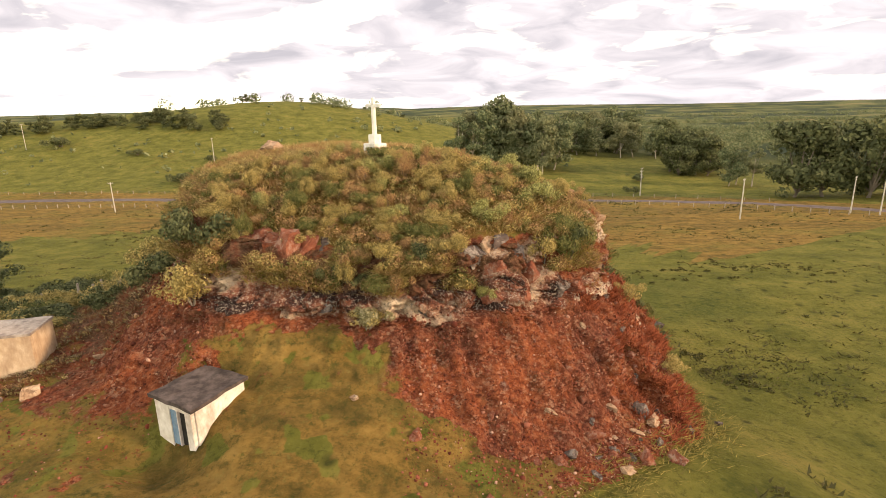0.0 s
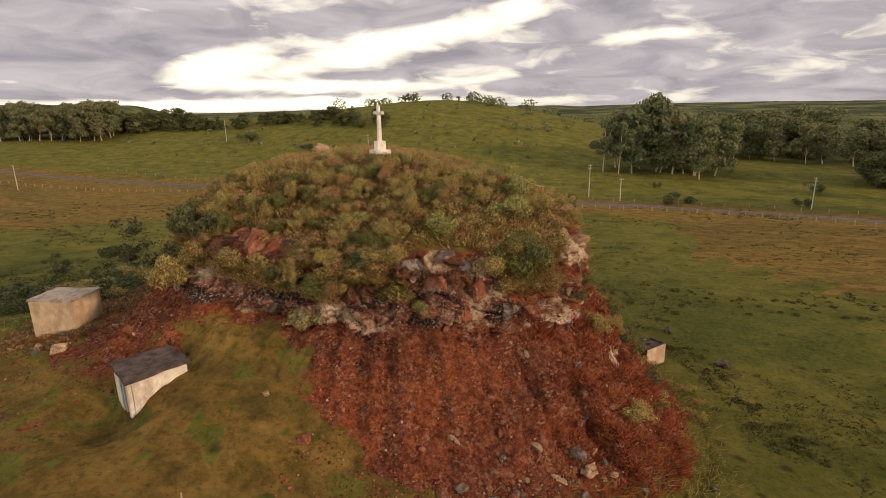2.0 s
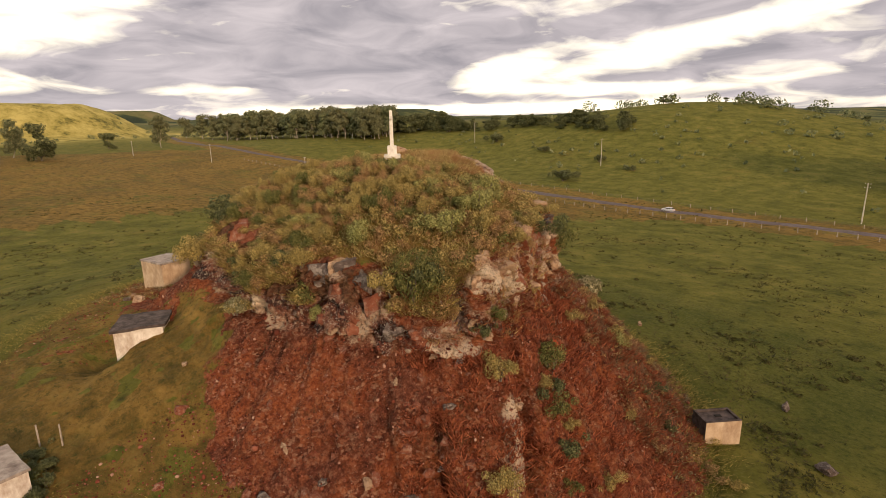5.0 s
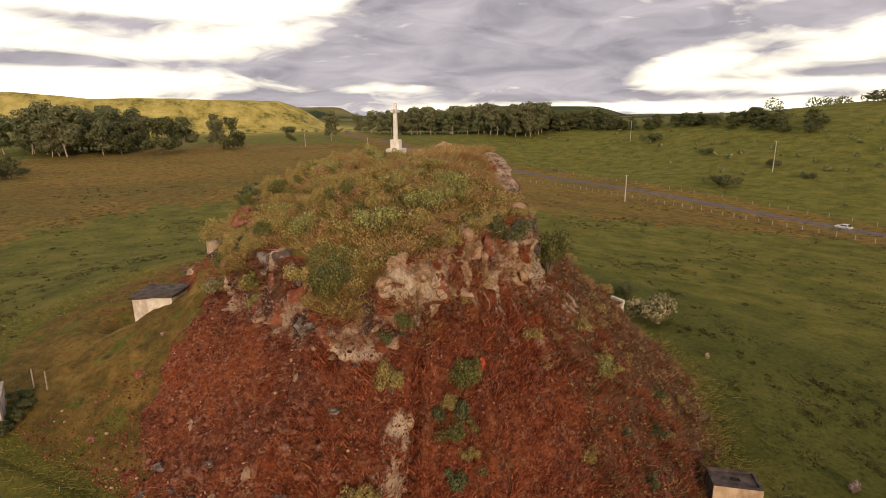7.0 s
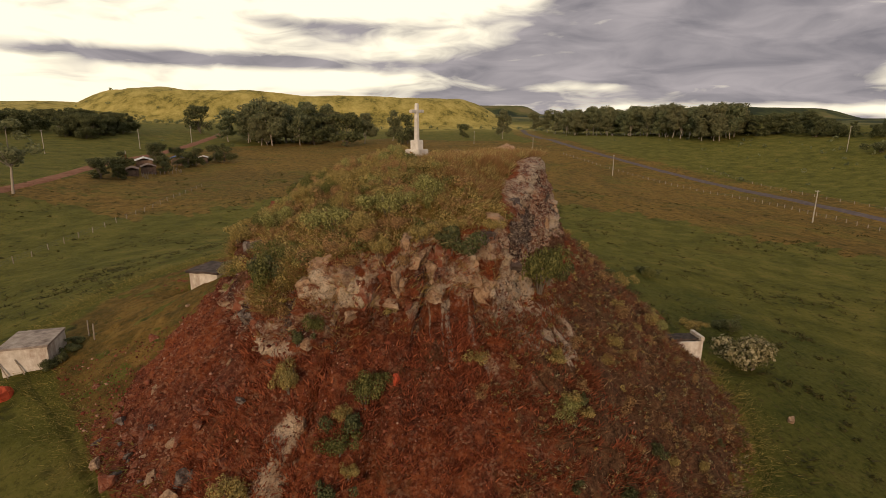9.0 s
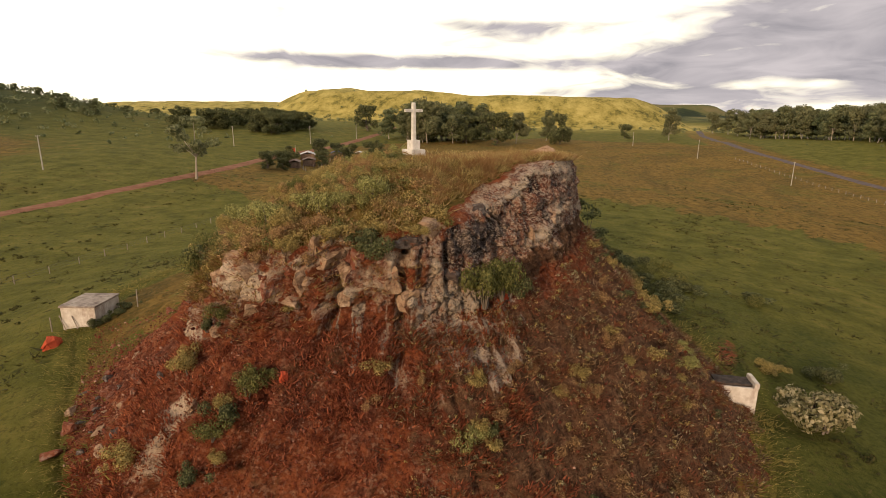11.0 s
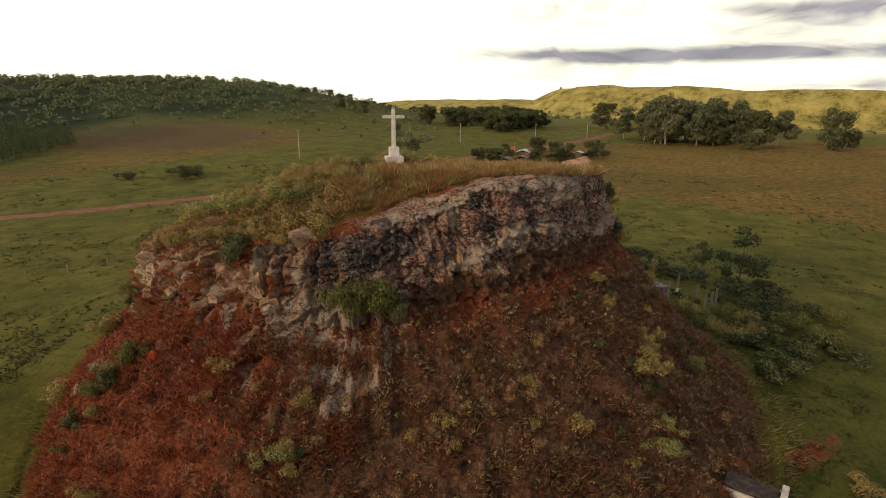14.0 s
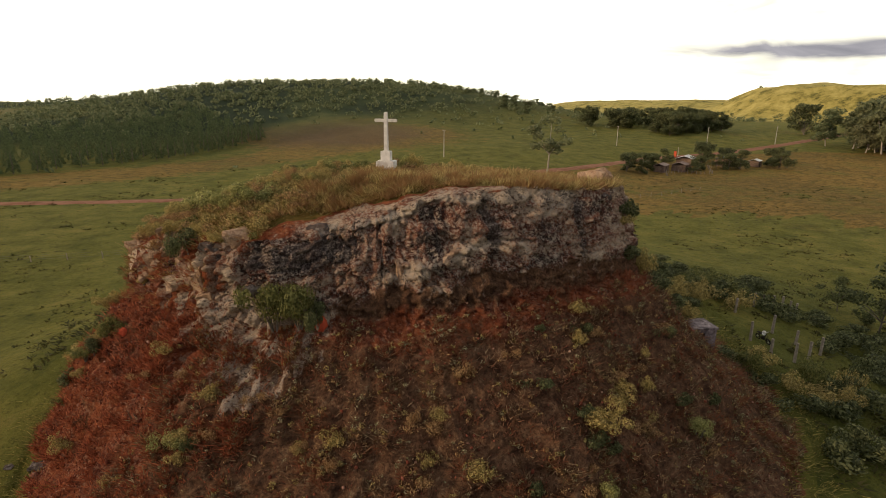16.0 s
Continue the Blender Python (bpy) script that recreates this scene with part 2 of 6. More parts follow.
    rock = m.mix(m.math("MULTIPLY", m.ramp(fleck, (0.56, 0), (0.60, 0.8)), m.ramp(m.noise(0.7, 5, 0.7), (0.42, 0.15), (0.55, 1))), rock, (0.43, 0.365, 0.31))
    chip = m.voronoi(9.5, out="Color", stretch=(1, 1, 1.3))
    crusted = m.ramp(m.attr("lichen"), (0.04, 0.0), (0.3, 1.0))
    rock = m.mix(m.math("MULTIPLY", m.ramp(chip, (0.58, 0), (0.66, 0.55)), m.math("MULTIPLY", crusted, m.ramp(m.noise(0.8, 7, 0.75), (0.48, 0.0), (0.58, 1)))), rock, (0.52, 0.42, 0.32))
    rock = m.mix(m.math("MULTIPLY", m.ramp(chip, (0.35, 0.7), (0.42, 0)), m.math("MULTIPLY", crusted, m.ramp(m.noise(1.0, 7, 0.75), (0.48, 0.1), (0.58, 1)))), rock, (0.035, 0.024, 0.022))
    # dry weeds growing over the slope
    weed = m.ramp(m.noise(1.7, 8, 0.82), (0.37, (0.030, 0.020, 0.014)), (0.48, (0.115, 0.064, 0.036)), (0.58, (0.205, 0.120, 0.066)), (0.69, (0.42, 0.32, 0.20)))
    weed = m.mix(m.ramp(grit, (0.38, 0.8), (0.48, 0)), weed, (0.026, 0.017, 0.011))
    wander = m.noise(0.9, 9, 0.8)
    col = m.mix(ragged("soil", wander), grass, red)
    col = m.mix(m.math("MULTIPLY", ragged("weed", m.noise(1.3, 9, 0.82), 0.55, 0.75), 0.9), col, weed)
    col = m.mix(ragged("rock", veins), col, rock)
    col = m.mix(m.attr("wood"), col, m.ramp(m.noise(0.0045, 8, 0.62), (0.43, (0.026, 0.038, 0.019)), (0.49, (0.052, 0.066, 0.026)), (0.55, (0.115, 0.120, 0.042)), (0.66, (0.20, 0.165, 0.070))))
    # sunlight on the far western ridge, put into its yellow base colour
    sunlit_tint = m.ramp(m.noise(0.035, 10, 0.8), (0.38, (0.10, 0.095, 0.025)), (0.48, (0.34, 0.285, 0.075)), (0.60, (0.50, 0.41, 0.13)))
    col = m.mix(m.attr("ridge"), col, sunlit_tint)
    lift = m.math("ADD", m.math("MULTIPLY", crumb, 1.2), m.math("ADD", fine, m.math("MULTIPLY", grit, 0.5)))
    m.bump(lift, 0.95, 0.2)
    return m.done(col)


def plain_material(name, a, b, scale=3.0, rough=0.9, spec=0.2, metal=0.0, dirt=None, relief=0.3):
    m = Mat(name, rough, spec, metal)
    col = m.ramp(m.noise(scale, 6, 0.65), (0.35, a), (0.65, b))
    if dirt:
        col = m.mix(m.ramp(m.noise(scale * 0.45, 6, 0.7, (1, 1, 0.4)), (0.5, 0), (0.68, 0.85)), col, dirt)
    m.bump(m.noise(scale * 8, 4), relief, 0.02)
    return m.done(col)


GROUND = ground_material()
WHITEWASH = plain_material("worn_whitewash", (0.52, 0.47, 0.40), (0.72, 0.68, 0.62), 1.6, dirt=(0.30, 0.20, 0.14))
PLASTER = plain_material("tan_plaster", (0.42, 0.30, 0.19), (0.56, 0.44, 0.31), 1.4, dirt=(0.25, 0.16, 0.10))
ROOF_SLAB = plain_material("weathered_slab", (0.045, 0.034, 0.031), (0.13, 0.10, 0.09), 1.8, dirt=(0.035, 0.028, 0.025))
RUBBLE = plain_material("rubble_roof", (0.03, 0.025, 0.022), (0.10, 0.08, 0.07), 4.0, dirt=(0.02, 0.016, 0.014), relief=0.8)
PALE_SLAB = plain_material("pale_slab", (0.26, 0.21, 0.18), (0.44, 0.38, 0.33), 1.8, dirt=(0.12, 0.09, 0.08))
CROSS_PAINT = plain_material("cross_paint", (0.62, 0.60, 0.55), (0.78, 0.76, 0.71), 2.5, dirt=(0.40, 0.36, 0.31))
DARK = plain_material("dark_inside", (0.015, 0.013, 0.012), (0.03, 0.026, 0.022), 3)
BLUE_DOOR = plain_material("blue_painted_door", (0.10, 0.17, 0.26), (0.20, 0.28, 0.36), 2, 0.7, dirt=(0.25, 0.22, 0.2))
CONCRETE = plain_material("pole_concrete", (0.38, 0.35, 0.30), (0.52, 0.48, 0.42), 2)
ASPHALT = plain_material("asphalt", (0.105, 0.082, 0.084), (0.165, 0.135, 0.135), 0.5, 0.95, 0.1)
RED_ROAD = plain_material("red_earth_road", (0.20, 0.088, 0.052), (0.30, 0.150, 0.095), 0.4, 0.95, 0.1)
POST_WOOD = plain_material("grey_post_wood", (0.22, 0.185, 0.145), (0.42, 0.36, 0.29), 4)


def leaf_material(name, dark, mid, light, tint=None, patches=None):
    """Leaves and blades: each one its own shade, each plant or patch a little different."""
    m = Mat(name, 0.75, 0.25)
    col = m.ramp(m.random(True), (0.0, dark), (0.5, mid), (1.0, light))
    col = m.mix(m.ramp(m.random(), (0.0, 0.0), (1.0, 0.35)), col, tint or mid)
    if patches:
        col = m.mix(m.ramp(m.noise(0.42, 4, 0.65), (0.50, 0), (0.60, 0.75)), col, m.mix(0.5, col, patches[0], "MIX"))
        col = m.mix(m.ramp(m.noise(0.75, 5, 0.7), (0.45, 0.8), (0.55, 0)), col, patches[1])
    thin = m.n.new("ShaderNodeBsdfTranslucent")
    both = m.n.new("ShaderNodeMixShader")
    both.inputs[0].default_value = 0.38
    m.put(thin.inputs["Color"], col)
    m.l.new(m.b.outputs[0], both.inputs[1])
    m.l.new(thin.outputs[0], both.inputs[2])
    m.l.new(both.outputs[0], m.n["Material Output"].inputs["Surface"])
    return m.done(col)


def stone_material():
    m = Mat("talus_stones", 0.95, 0.1)
    col = m.ramp(m.random(True), (0.0, (0.060, 0.018, 0.012)), (0.55, (0.20, 0.056, 0.032)), (0.9, (0.29, 0.11, 0.068)), (1.0, (0.46, 0.30, 0.22)))
    return m.done(col)


LEAF_DARK = leaf_material("dark_leaves", (0.034, 0.043, 0.019), (0.108, 0.122, 0.050), (0.240, 0.245, 0.105))
LEAF_OLIVE = leaf_material("olive_leaves", (0.120, 0.098, 0.033), (0.355, 0.285, 0.098), (0.660, 0.510, 0.190))
LEAF_GREEN = leaf_material("green_leaves", (0.043, 0.049, 0.014), (0.149, 0.155, 0.046), (0.329, 0.307, 0.101))
LEAF_LIME = leaf_material("yellow_green_leaves", (0.085, 0.088, 0.028), (0.290, 0.285, 0.095), (0.580, 0.560, 0.215))
LEAF_PALE = leaf_material("pale_blossom_leaves", (0.086, 0.093, 0.034), (0.273, 0.245, 0.123), (0.632, 0.561, 0.358))
LEAF_EUC = leaf_material("eucalypt_leaves", (0.075, 0.100, 0.048), (0.156, 0.186, 0.087), (0.279, 0.299, 0.149), (0.249, 0.191, 0.104))
LEAF_RUST = leaf_material("rusty_leaves", (0.125, 0.074, 0.034), (0.370, 0.225, 0.100), (0.640, 0.440, 0.200))
LEAF_PINE = leaf_material("conifer_needles", (0.034, 0.055, 0.026), (0.095, 0.130, 0.055), (0.19, 0.23, 0.095))
GRASS_TOP = leaf_material("tall_mixed_grass", (0.100, 0.080, 0.028), (0.420, 0.300, 0.110), (0.720, 0.600, 0.270), None, ((0.200, 0.185, 0.055), (0.320, 0.170, 0.072)))
GRASS_GREEN = leaf_material("green_grass", (0.080, 0.073, 0.018), (0.258, 0.220, 0.053), (0.526, 0.406, 0.114))
WEED_BROWN = leaf_material("brown_weeds", (0.030, 0.020, 0.014), (0.150, 0.092, 0.052), (0.560, 0.420, 0.240), None, ((0.170, 0.140, 0.052), (0.225, 0.075, 0.033)))
WEED_RED = leaf_material("red_brown_weeds", (0.084, 0.022, 0.011), (0.305, 0.088, 0.041), (0.575, 0.209, 0.094))
TUSSOCK = leaf_material("tussock", (0.034, 0.036, 0.011), (0.072, 0.070, 0.020), (0.125, 0.105, 0.034))
BARK = plain_material("grey_bark", (0.10, 0.08, 0.06), (0.26, 0.22, 0.18), 1.5)
PALE_BARK = plain_material("pale_bark", (0.30, 0.26, 0.21), (0.50, 0.45, 0.38), 1.5)


def rock_material(name, low, mid, high, spot, amount=0.6):
    m = Mat(name, 0.92, 0.15)
    col = m.ramp(m.noise(1.3, 7, 0.7, (1, 1, 1.8)), (0.28, low), (0.5, mid), (0.72, high))
    col = m.mix(m.ramp(m.noise(2.6, 9, 0.82), (0.50, 0.0), (0.56, amount)), col, spot)
    col = m.mix(m.ramp(m.noise(7.0, 6, 0.8), (0.38, 0.7), (0.46, 0.0)), col, low)
    col = m.mix(m.ramp(m.random(), (0.0, 0.0), (1.0, 0.45)), col, mid)
    m.bump(m.noise(5.0, 7, 0.75), 0.9, 0.08)
    return m.done(col)


ROCK_PALE = rock_material("pale_rock", (0.12, 0.058, 0.036), (0.40, 0.27, 0.17), (0.68, 0.56, 0.41), (0.075, 0.036, 0.026), 0.8)
ROCK_RED = rock_material("red_rock", (0.060, 0.020, 0.014), (0.21, 0.072, 0.040), (0.34, 0.16, 0.095), (0.33, 0.25, 0.20), 0.6)
ROCK_GREY = rock_material("grey_lichened_rock", (0.035, 0.026, 0.024), (0.10, 0.075, 0.065), (0.24, 0.20, 0.175), (0.36, 0.32, 0.28), 0.6)
STONE_MIX = stone_material()
METAL_SHEET = plain_material("pale_roof_sheet", (0.58, 0.58, 0.58), (0.74, 0.73, 0.70), 0.6, 0.5)
BROWN_SHEET = plain_material("brown_roof_sheet", (0.16, 0.10, 0.075), (0.28, 0.19, 0.15), 0.6, 0.7)
BLUE_SHEET = plain_material("blue_tarpaulin", (0.05, 0.11, 0.36), (0.09, 0.18, 0.48), 0.8, 0.6)
BOARD = plain_material("old_boards", (0.12, 0.08, 0.06), (0.24, 0.17, 0.12), 1.2)
RED_PAINT = plain_material("red_paint", (0.42, 0.07, 0.03), (0.55, 0.11, 0.05), 1.2)
STAINED_SLAB = plain_material("stained_slab", (0.10, 0.075, 0.080), (0.36, 0.30, 0.31), 3.5, dirt=(0.035, 0.028, 0.03), relief=0.6)
SILVER = plain_material("silver_car_paint", (0.62, 0.62, 0.64), (0.70, 0.70, 0.72), 2.0, 0.3, 0.5, 0.3, relief=0.0)
WIRE = plain_material("dull_wire", (0.10, 0.10, 0.10), (0.18, 0.18, 0.18), 2, 0.6, 0.4, 0.8)


# ---- lie of the land ----
def smooth(a, b, x):
    t = np.clip((np.asarray(x, float) - a) / (b - a), 0, 1)
    return t * t * (3 - 2 * t)


def bump(x, y, cx, cy, sx, sy, turn=0.0):
    c, s = math.cos(radians(turn)), math.sin(radians(turn))
    u, v = (x - cx) * c + (y - cy) * s, -(x - cx) * s + (y - cy) * c
    return np.exp(-0.5 * ((u / sx) ** 2 + (v / sy) ** 2))


def mesa(x, y, cx, cy, sx, sy, turn=0.0, edge=0.35):
    """A flat-topped ridge: half lengths sx, sy, with sloping edges."""
    c, s = math.cos(radians(turn)), math.sin(radians(turn))
    u, v = (x - cx) * c + (y - cy) * s, -(x - cx) * s + (y - cy) * c
    d = ((u / sx) ** 4 + (v / sy) ** 4) ** 0.25
    return 1 - smooth(1 - edge, 1 + edge, d)


def land(x, y):
    """Height of the fields and far hills, without the hill."""
    x, y = np.asarray(x, float), np.asarray(y, float)
    far = np.hypot(x - CENTRE[0], y - CENTRE[1])
    turn = np.arctan2(x - CENTRE[0], y - CENTRE[1])
    z = -5.0 - 0.07 * np.clip(y - 62, 0, 150) * smooth(40, 110, y)
    z = z - 3.0 * smooth(60, 260, -x) * smooth(60, 240, y)
    z = z + 8.6 * bump(x, y, -24, 31, 25, 24) * (1 - 0.6 * smooth(-4, 18, x))
    z = z + 6.5 * smooth(20, 110, -y) * smooth(30, 160, -x)
    z = z + smooth(170, 400, -x) * (5.0 + 11.0 * smooth(60, 220, y))
    z = z + 2.2 * bump(x, y, -4, 13, 13, 11)
    z = z + 3.6 * bump(x, y, 13, 22, 7.5, 8)
    # knoll and upland beyond the road
    z = z + 35.0 * bump(x, y, -112, 432, 105, 92) + 16.0 * bump(x, y, -290, 400, 130, 85)
    # long sunny ridge to the west
    z = z + 45.0 * mesa(x, y, -1030, -55, 250, 335, 0, 0.15) + 30.0 * mesa(x, y, -1250, -640, 300, 330, -20, 0.3)
    # wooded hills to the south-west
    z = z + 31.0 * bump(x, y, -185, -470, 150, 150) + 14 * bump(x, y, -270, -320, 70, 90, 30) + 14.0 * bump(x, y, 60, -640, 220, 170) + 14 * bump(x, y, -470, -640, 160, 160)
    # far plateau all round, with two flat-topped hills on it
    rim = 0.75 + 0.25 * np.sin(3.0 * turn + 0.6) + 0.12 * np.sin(11.0 * turn)
    z = z + 34.0 * rim * smooth(1700, 3400, far)
    z = z + 48.0 * mesa(x, y, -2560, 2080, 330, 330, 0, 0.3) + 50.0 * mesa(x, y, -3000, 800, 260, 200, 0, 0.3)
    return z


CENTRE = (-4.0, 40.0)

# the hill, by compass direction from its middle, every 22.5 degrees from east through north
RIM_R = (11.8, 10.6, 8.3, 7.8, 8.8, 11.3, 16.3, 16.3, 15.0, 14.3, 12.6, 11.2, 10.9, 11.6, 13.0, 14.4)
RIM_Z = (12.7, 12.8, 13.3, 14.2, 15.1, 15.3, 15.0, 14.2, 13.6, 12.8, 11.8, 11.1, 10.8, 11.0, 11.2, 11.7)
BASE_R = (12.5, 11.5, 9.9, 10.4, 11.6, 13.6, 18.0, 18.2, 16.2, 15.5, 15.4, 13.8, 13.2, 13.3, 15.0, 15.8)
BASE_Z = (8.2, 8.0, 8.6, 8.7, 9.2, 9.2, 9.3, 9.0, 8.9, 8.8, 8.6, 7.8, 7.5, 7.6, 7.8, 7.6)
MID_R = (15.4, 16.3, 16.0, 17.2, 18.2, 18.6, 22.4, 22.0, 20.3, 20.0, 19.8, 16.3, 15.6, 18.6, 20.3, 19.0)
MID_Z = (4.2, 3.2, 2.9, 2.8, 3.4, 5.2, 4.4, 5.2, 5.3, 5.0, 4.5, 5.5, 5.3, 2.9, 1.6, 3.7)
FOOT_R = (23.0, 22.8, 23.5, 24.5, 26.0, 27.5, 30.0, 30.0, 30.0, 30.0, 30.0, 30.0, 27.0, 22.5, 22.0, 22.8)


def round_table(values, angle):
    """Smooth periodic reading of a table of sixteen."""
    p = np.mod(np.asarray(angle, float) / (2 * math.pi) * 16, 16)
    i = np.floor(p).astype(int)
    t = p - i
    a = np.asarray(values, float)
    p0, p1, p2, p3 = a[(i - 1) % 16], a[i % 16], a[(i + 1) % 16], a[(i + 2) % 16]
    return p1 + 0.5 * t * (p2 - p0 + t * (2 * p0 - 5 * p1 + 4 * p2 - p3 + t * (3 * (p1 - p2) + p3 - p0)))


def hill_profile(angle, s):
    """Radius and height at s along the way from the top (0) over the rim (1), the cliff's base (2) and mid slope (3) to the foot (4)."""
    rr, rz = round_table(RIM_R, angle), round_table(RIM_Z, angle)
    br, bz = round_table(BASE_R, angle), round_table(BASE_Z, angle)
    mr, mz = round_table(MID_R, angle), round_table(MID_Z, angle)
    fr = round_table(FOOT_R, angle)
    fz = land(CENTRE[0] + fr * np.cos(angle), CENTRE[1] + fr * np.sin(angle))
    top = 15.35
    r0, z0 = rr * s, rz + (top - rz) * (1 - np.clip(s, 0, 1) ** (1.8 + 0.2 * np.sin(angle)))
    t1, t2, t3 = np.clip(s - 1, 0, 1), np.clip(s - 2, 0, 1), np.clip(s - 3, 0, 1)
    r1, z1 = rr + (br - rr) * t1 ** 0.8, rz + (bz - rz) * t1 ** 1.1
    r2, z2 = br + (mr - br) * t2, bz + (mz - bz) * t2
    r3, z3 = mr + (fr - mr) * t3, mz + (fz - mz) * (1 - (1 - t3) ** 1.5)
    r = np.where(s < 1, r0, np.where(s < 2, r1, np.where(s < 3, r2, r3)))
    z = np.where(s < 1, z0, np.where(s < 2, z1, np.where(s < 3, z2, z3)))
    return r, z


def dips(x, y):
    """Ground dug away in front of the huts and the tank."""
    return -1.5 * bump(x, y, -13.7, 21.3, 2.2, 1.2, -29) - 0.7 * bump(x, y, -7.6, 67.4, 2.2, 1.4)


# ---- ground and hill ----
def mesh_object(name, verts, faces, material, attrs=None, smooth_faces=True):
    me = bpy.data.meshes.new(name)
    me.from_pydata(verts, [], faces)
    me.materials.append(material)
    if smooth_faces:
        me.polygons.foreach_set("use_smooth", np.ones(len(me.polygons), bool))
    for key, values in (attrs or {}).items():
        a = me.attributes.new(key, "FLOAT", "POINT")
        a.data.foreach_set("value", np.asarray(values, np.float32))
    me.update()
    return new(name, me)


def grid_faces(rings, spokes):
    i, j = np.meshgrid(np.arange(rings - 1), np.arange(spokes), indexing="ij")
    a = i * spokes + j
    b = i * spokes + (j + 1) % spokes
    return np.stack([a, b, b + spokes, a + spokes], -1)[:, :, ::-1].reshape(-1, 4).tolist()


def rough(p, scale, octaves=4):
    return np.array([noise.fractal(Vector(q) * scale, 1.0, 2.0, octaves) for q in p])


ROAD = [(260, 20), (190, 72), (150, 112), (120, 143), (94, 167), (47, 183), (6, 189), (-36, 189), (-80, 195), (-120, 204), (-180, 212), (-232, 209), (-290, 198), (-360, 190), (-485, 213), (-620, 243), (-760, 280)]
DIRT_ROAD = [(140, -150), (60, -112), (17, -93), (-15, -78), (-40, -71), (-75, -64), (-142, -59), (-200, -62), (-260, -57), (-365, -60), (-480, -75)]


def along(points, step):
    """Points at even steps along a smooth line through the given ones, with the direction there."""
    p = np.array(points, float)
    q = []
    for i in range(len(p) - 1):
        a, b, c, d = p[max(i - 1, 0)], p[i], p[i + 1], p[min(i + 2, len(p) - 1)]
        for t in np.linspace(0, 1, 24, endpoint=False):
            q.append(b + 0.5 * t * (c - a + t * (2 * a - 5 * b + 4 * c - d + t * (3 * (b - c) + d - a))))
    q = np.array(q + [p[-1]])
    s = np.concatenate([[0], np.cumsum(np.hypot(*np.diff(q, axis=0).T))])
    at = np.arange(0, s[-1], step)
    x, y = np.interp(at, s, q[:, 0]), np.interp(at, s, q[:, 1])
    dx, dy = np.gradient(x), np.gradient(y)
    n = np.hypot(dx, dy)
    return x, y, dx / n, dy / n


def line_distance(x, y, points):
    lx, ly, _, _ = along(points, 6)
    best = np.full(x.shape, 1e9)
    for a, b in zip(lx, ly):
        best = np.minimum(best, (x - a) ** 2 + (y - b) ** 2)
    return np.sqrt(best)


def masks_ridge(x, y):
    return np.clip(mesa(x, y, -1030, -55, 330, 410, 0, 0.25) + mesa(x, y, -1250, -640, 380, 400, -20, 0.3), 0, 1)


# the brown tussock belt between the mown pasture and the road: bearing from the hill, inner and outer distance
BELT = ((36, 140, 140), (40, 66, 172), (50, 67, 162), (64, 74, 155), (73, 112, 151), (86, 130, 149), (104, 137, 152), (111, 122, 165), (125, 119, 200), (131, 113, 225), (141, 126, 270), (151, 127, 327), (163, 125, 390), (178, 124, 390), (187, 131, 350), (196, 116, 300), (203, 106, 240), (212, 108, 180), (219, 160, 160))


def tussock_belt(x, y, far):
    deg = np.degrees(np.arctan2(y - CENTRE[1], x - CENTRE[0])) % 360
    at, inner, outer = np.array(BELT).T
    lo, hi = np.interp(deg, at, inner), np.interp(deg, at, outer)
    wander = 4 * np.sin(deg * 0.9) + 3 * np.sin(deg * 2.3 + 1) + 2 * np.sin(deg * 5.1)
    inside = smooth(-7, 7, far - lo + wander) * (1 - smooth(-10, 10, far - hi)) * (deg > 36) * (deg < 219)
    # a greener strip inside the belt
    strip = np.exp(-((far - lo - 38 - wander) / 11) ** 2) * smooth(135, 150, deg)
    return inside * (1 - 0.55 * strip)


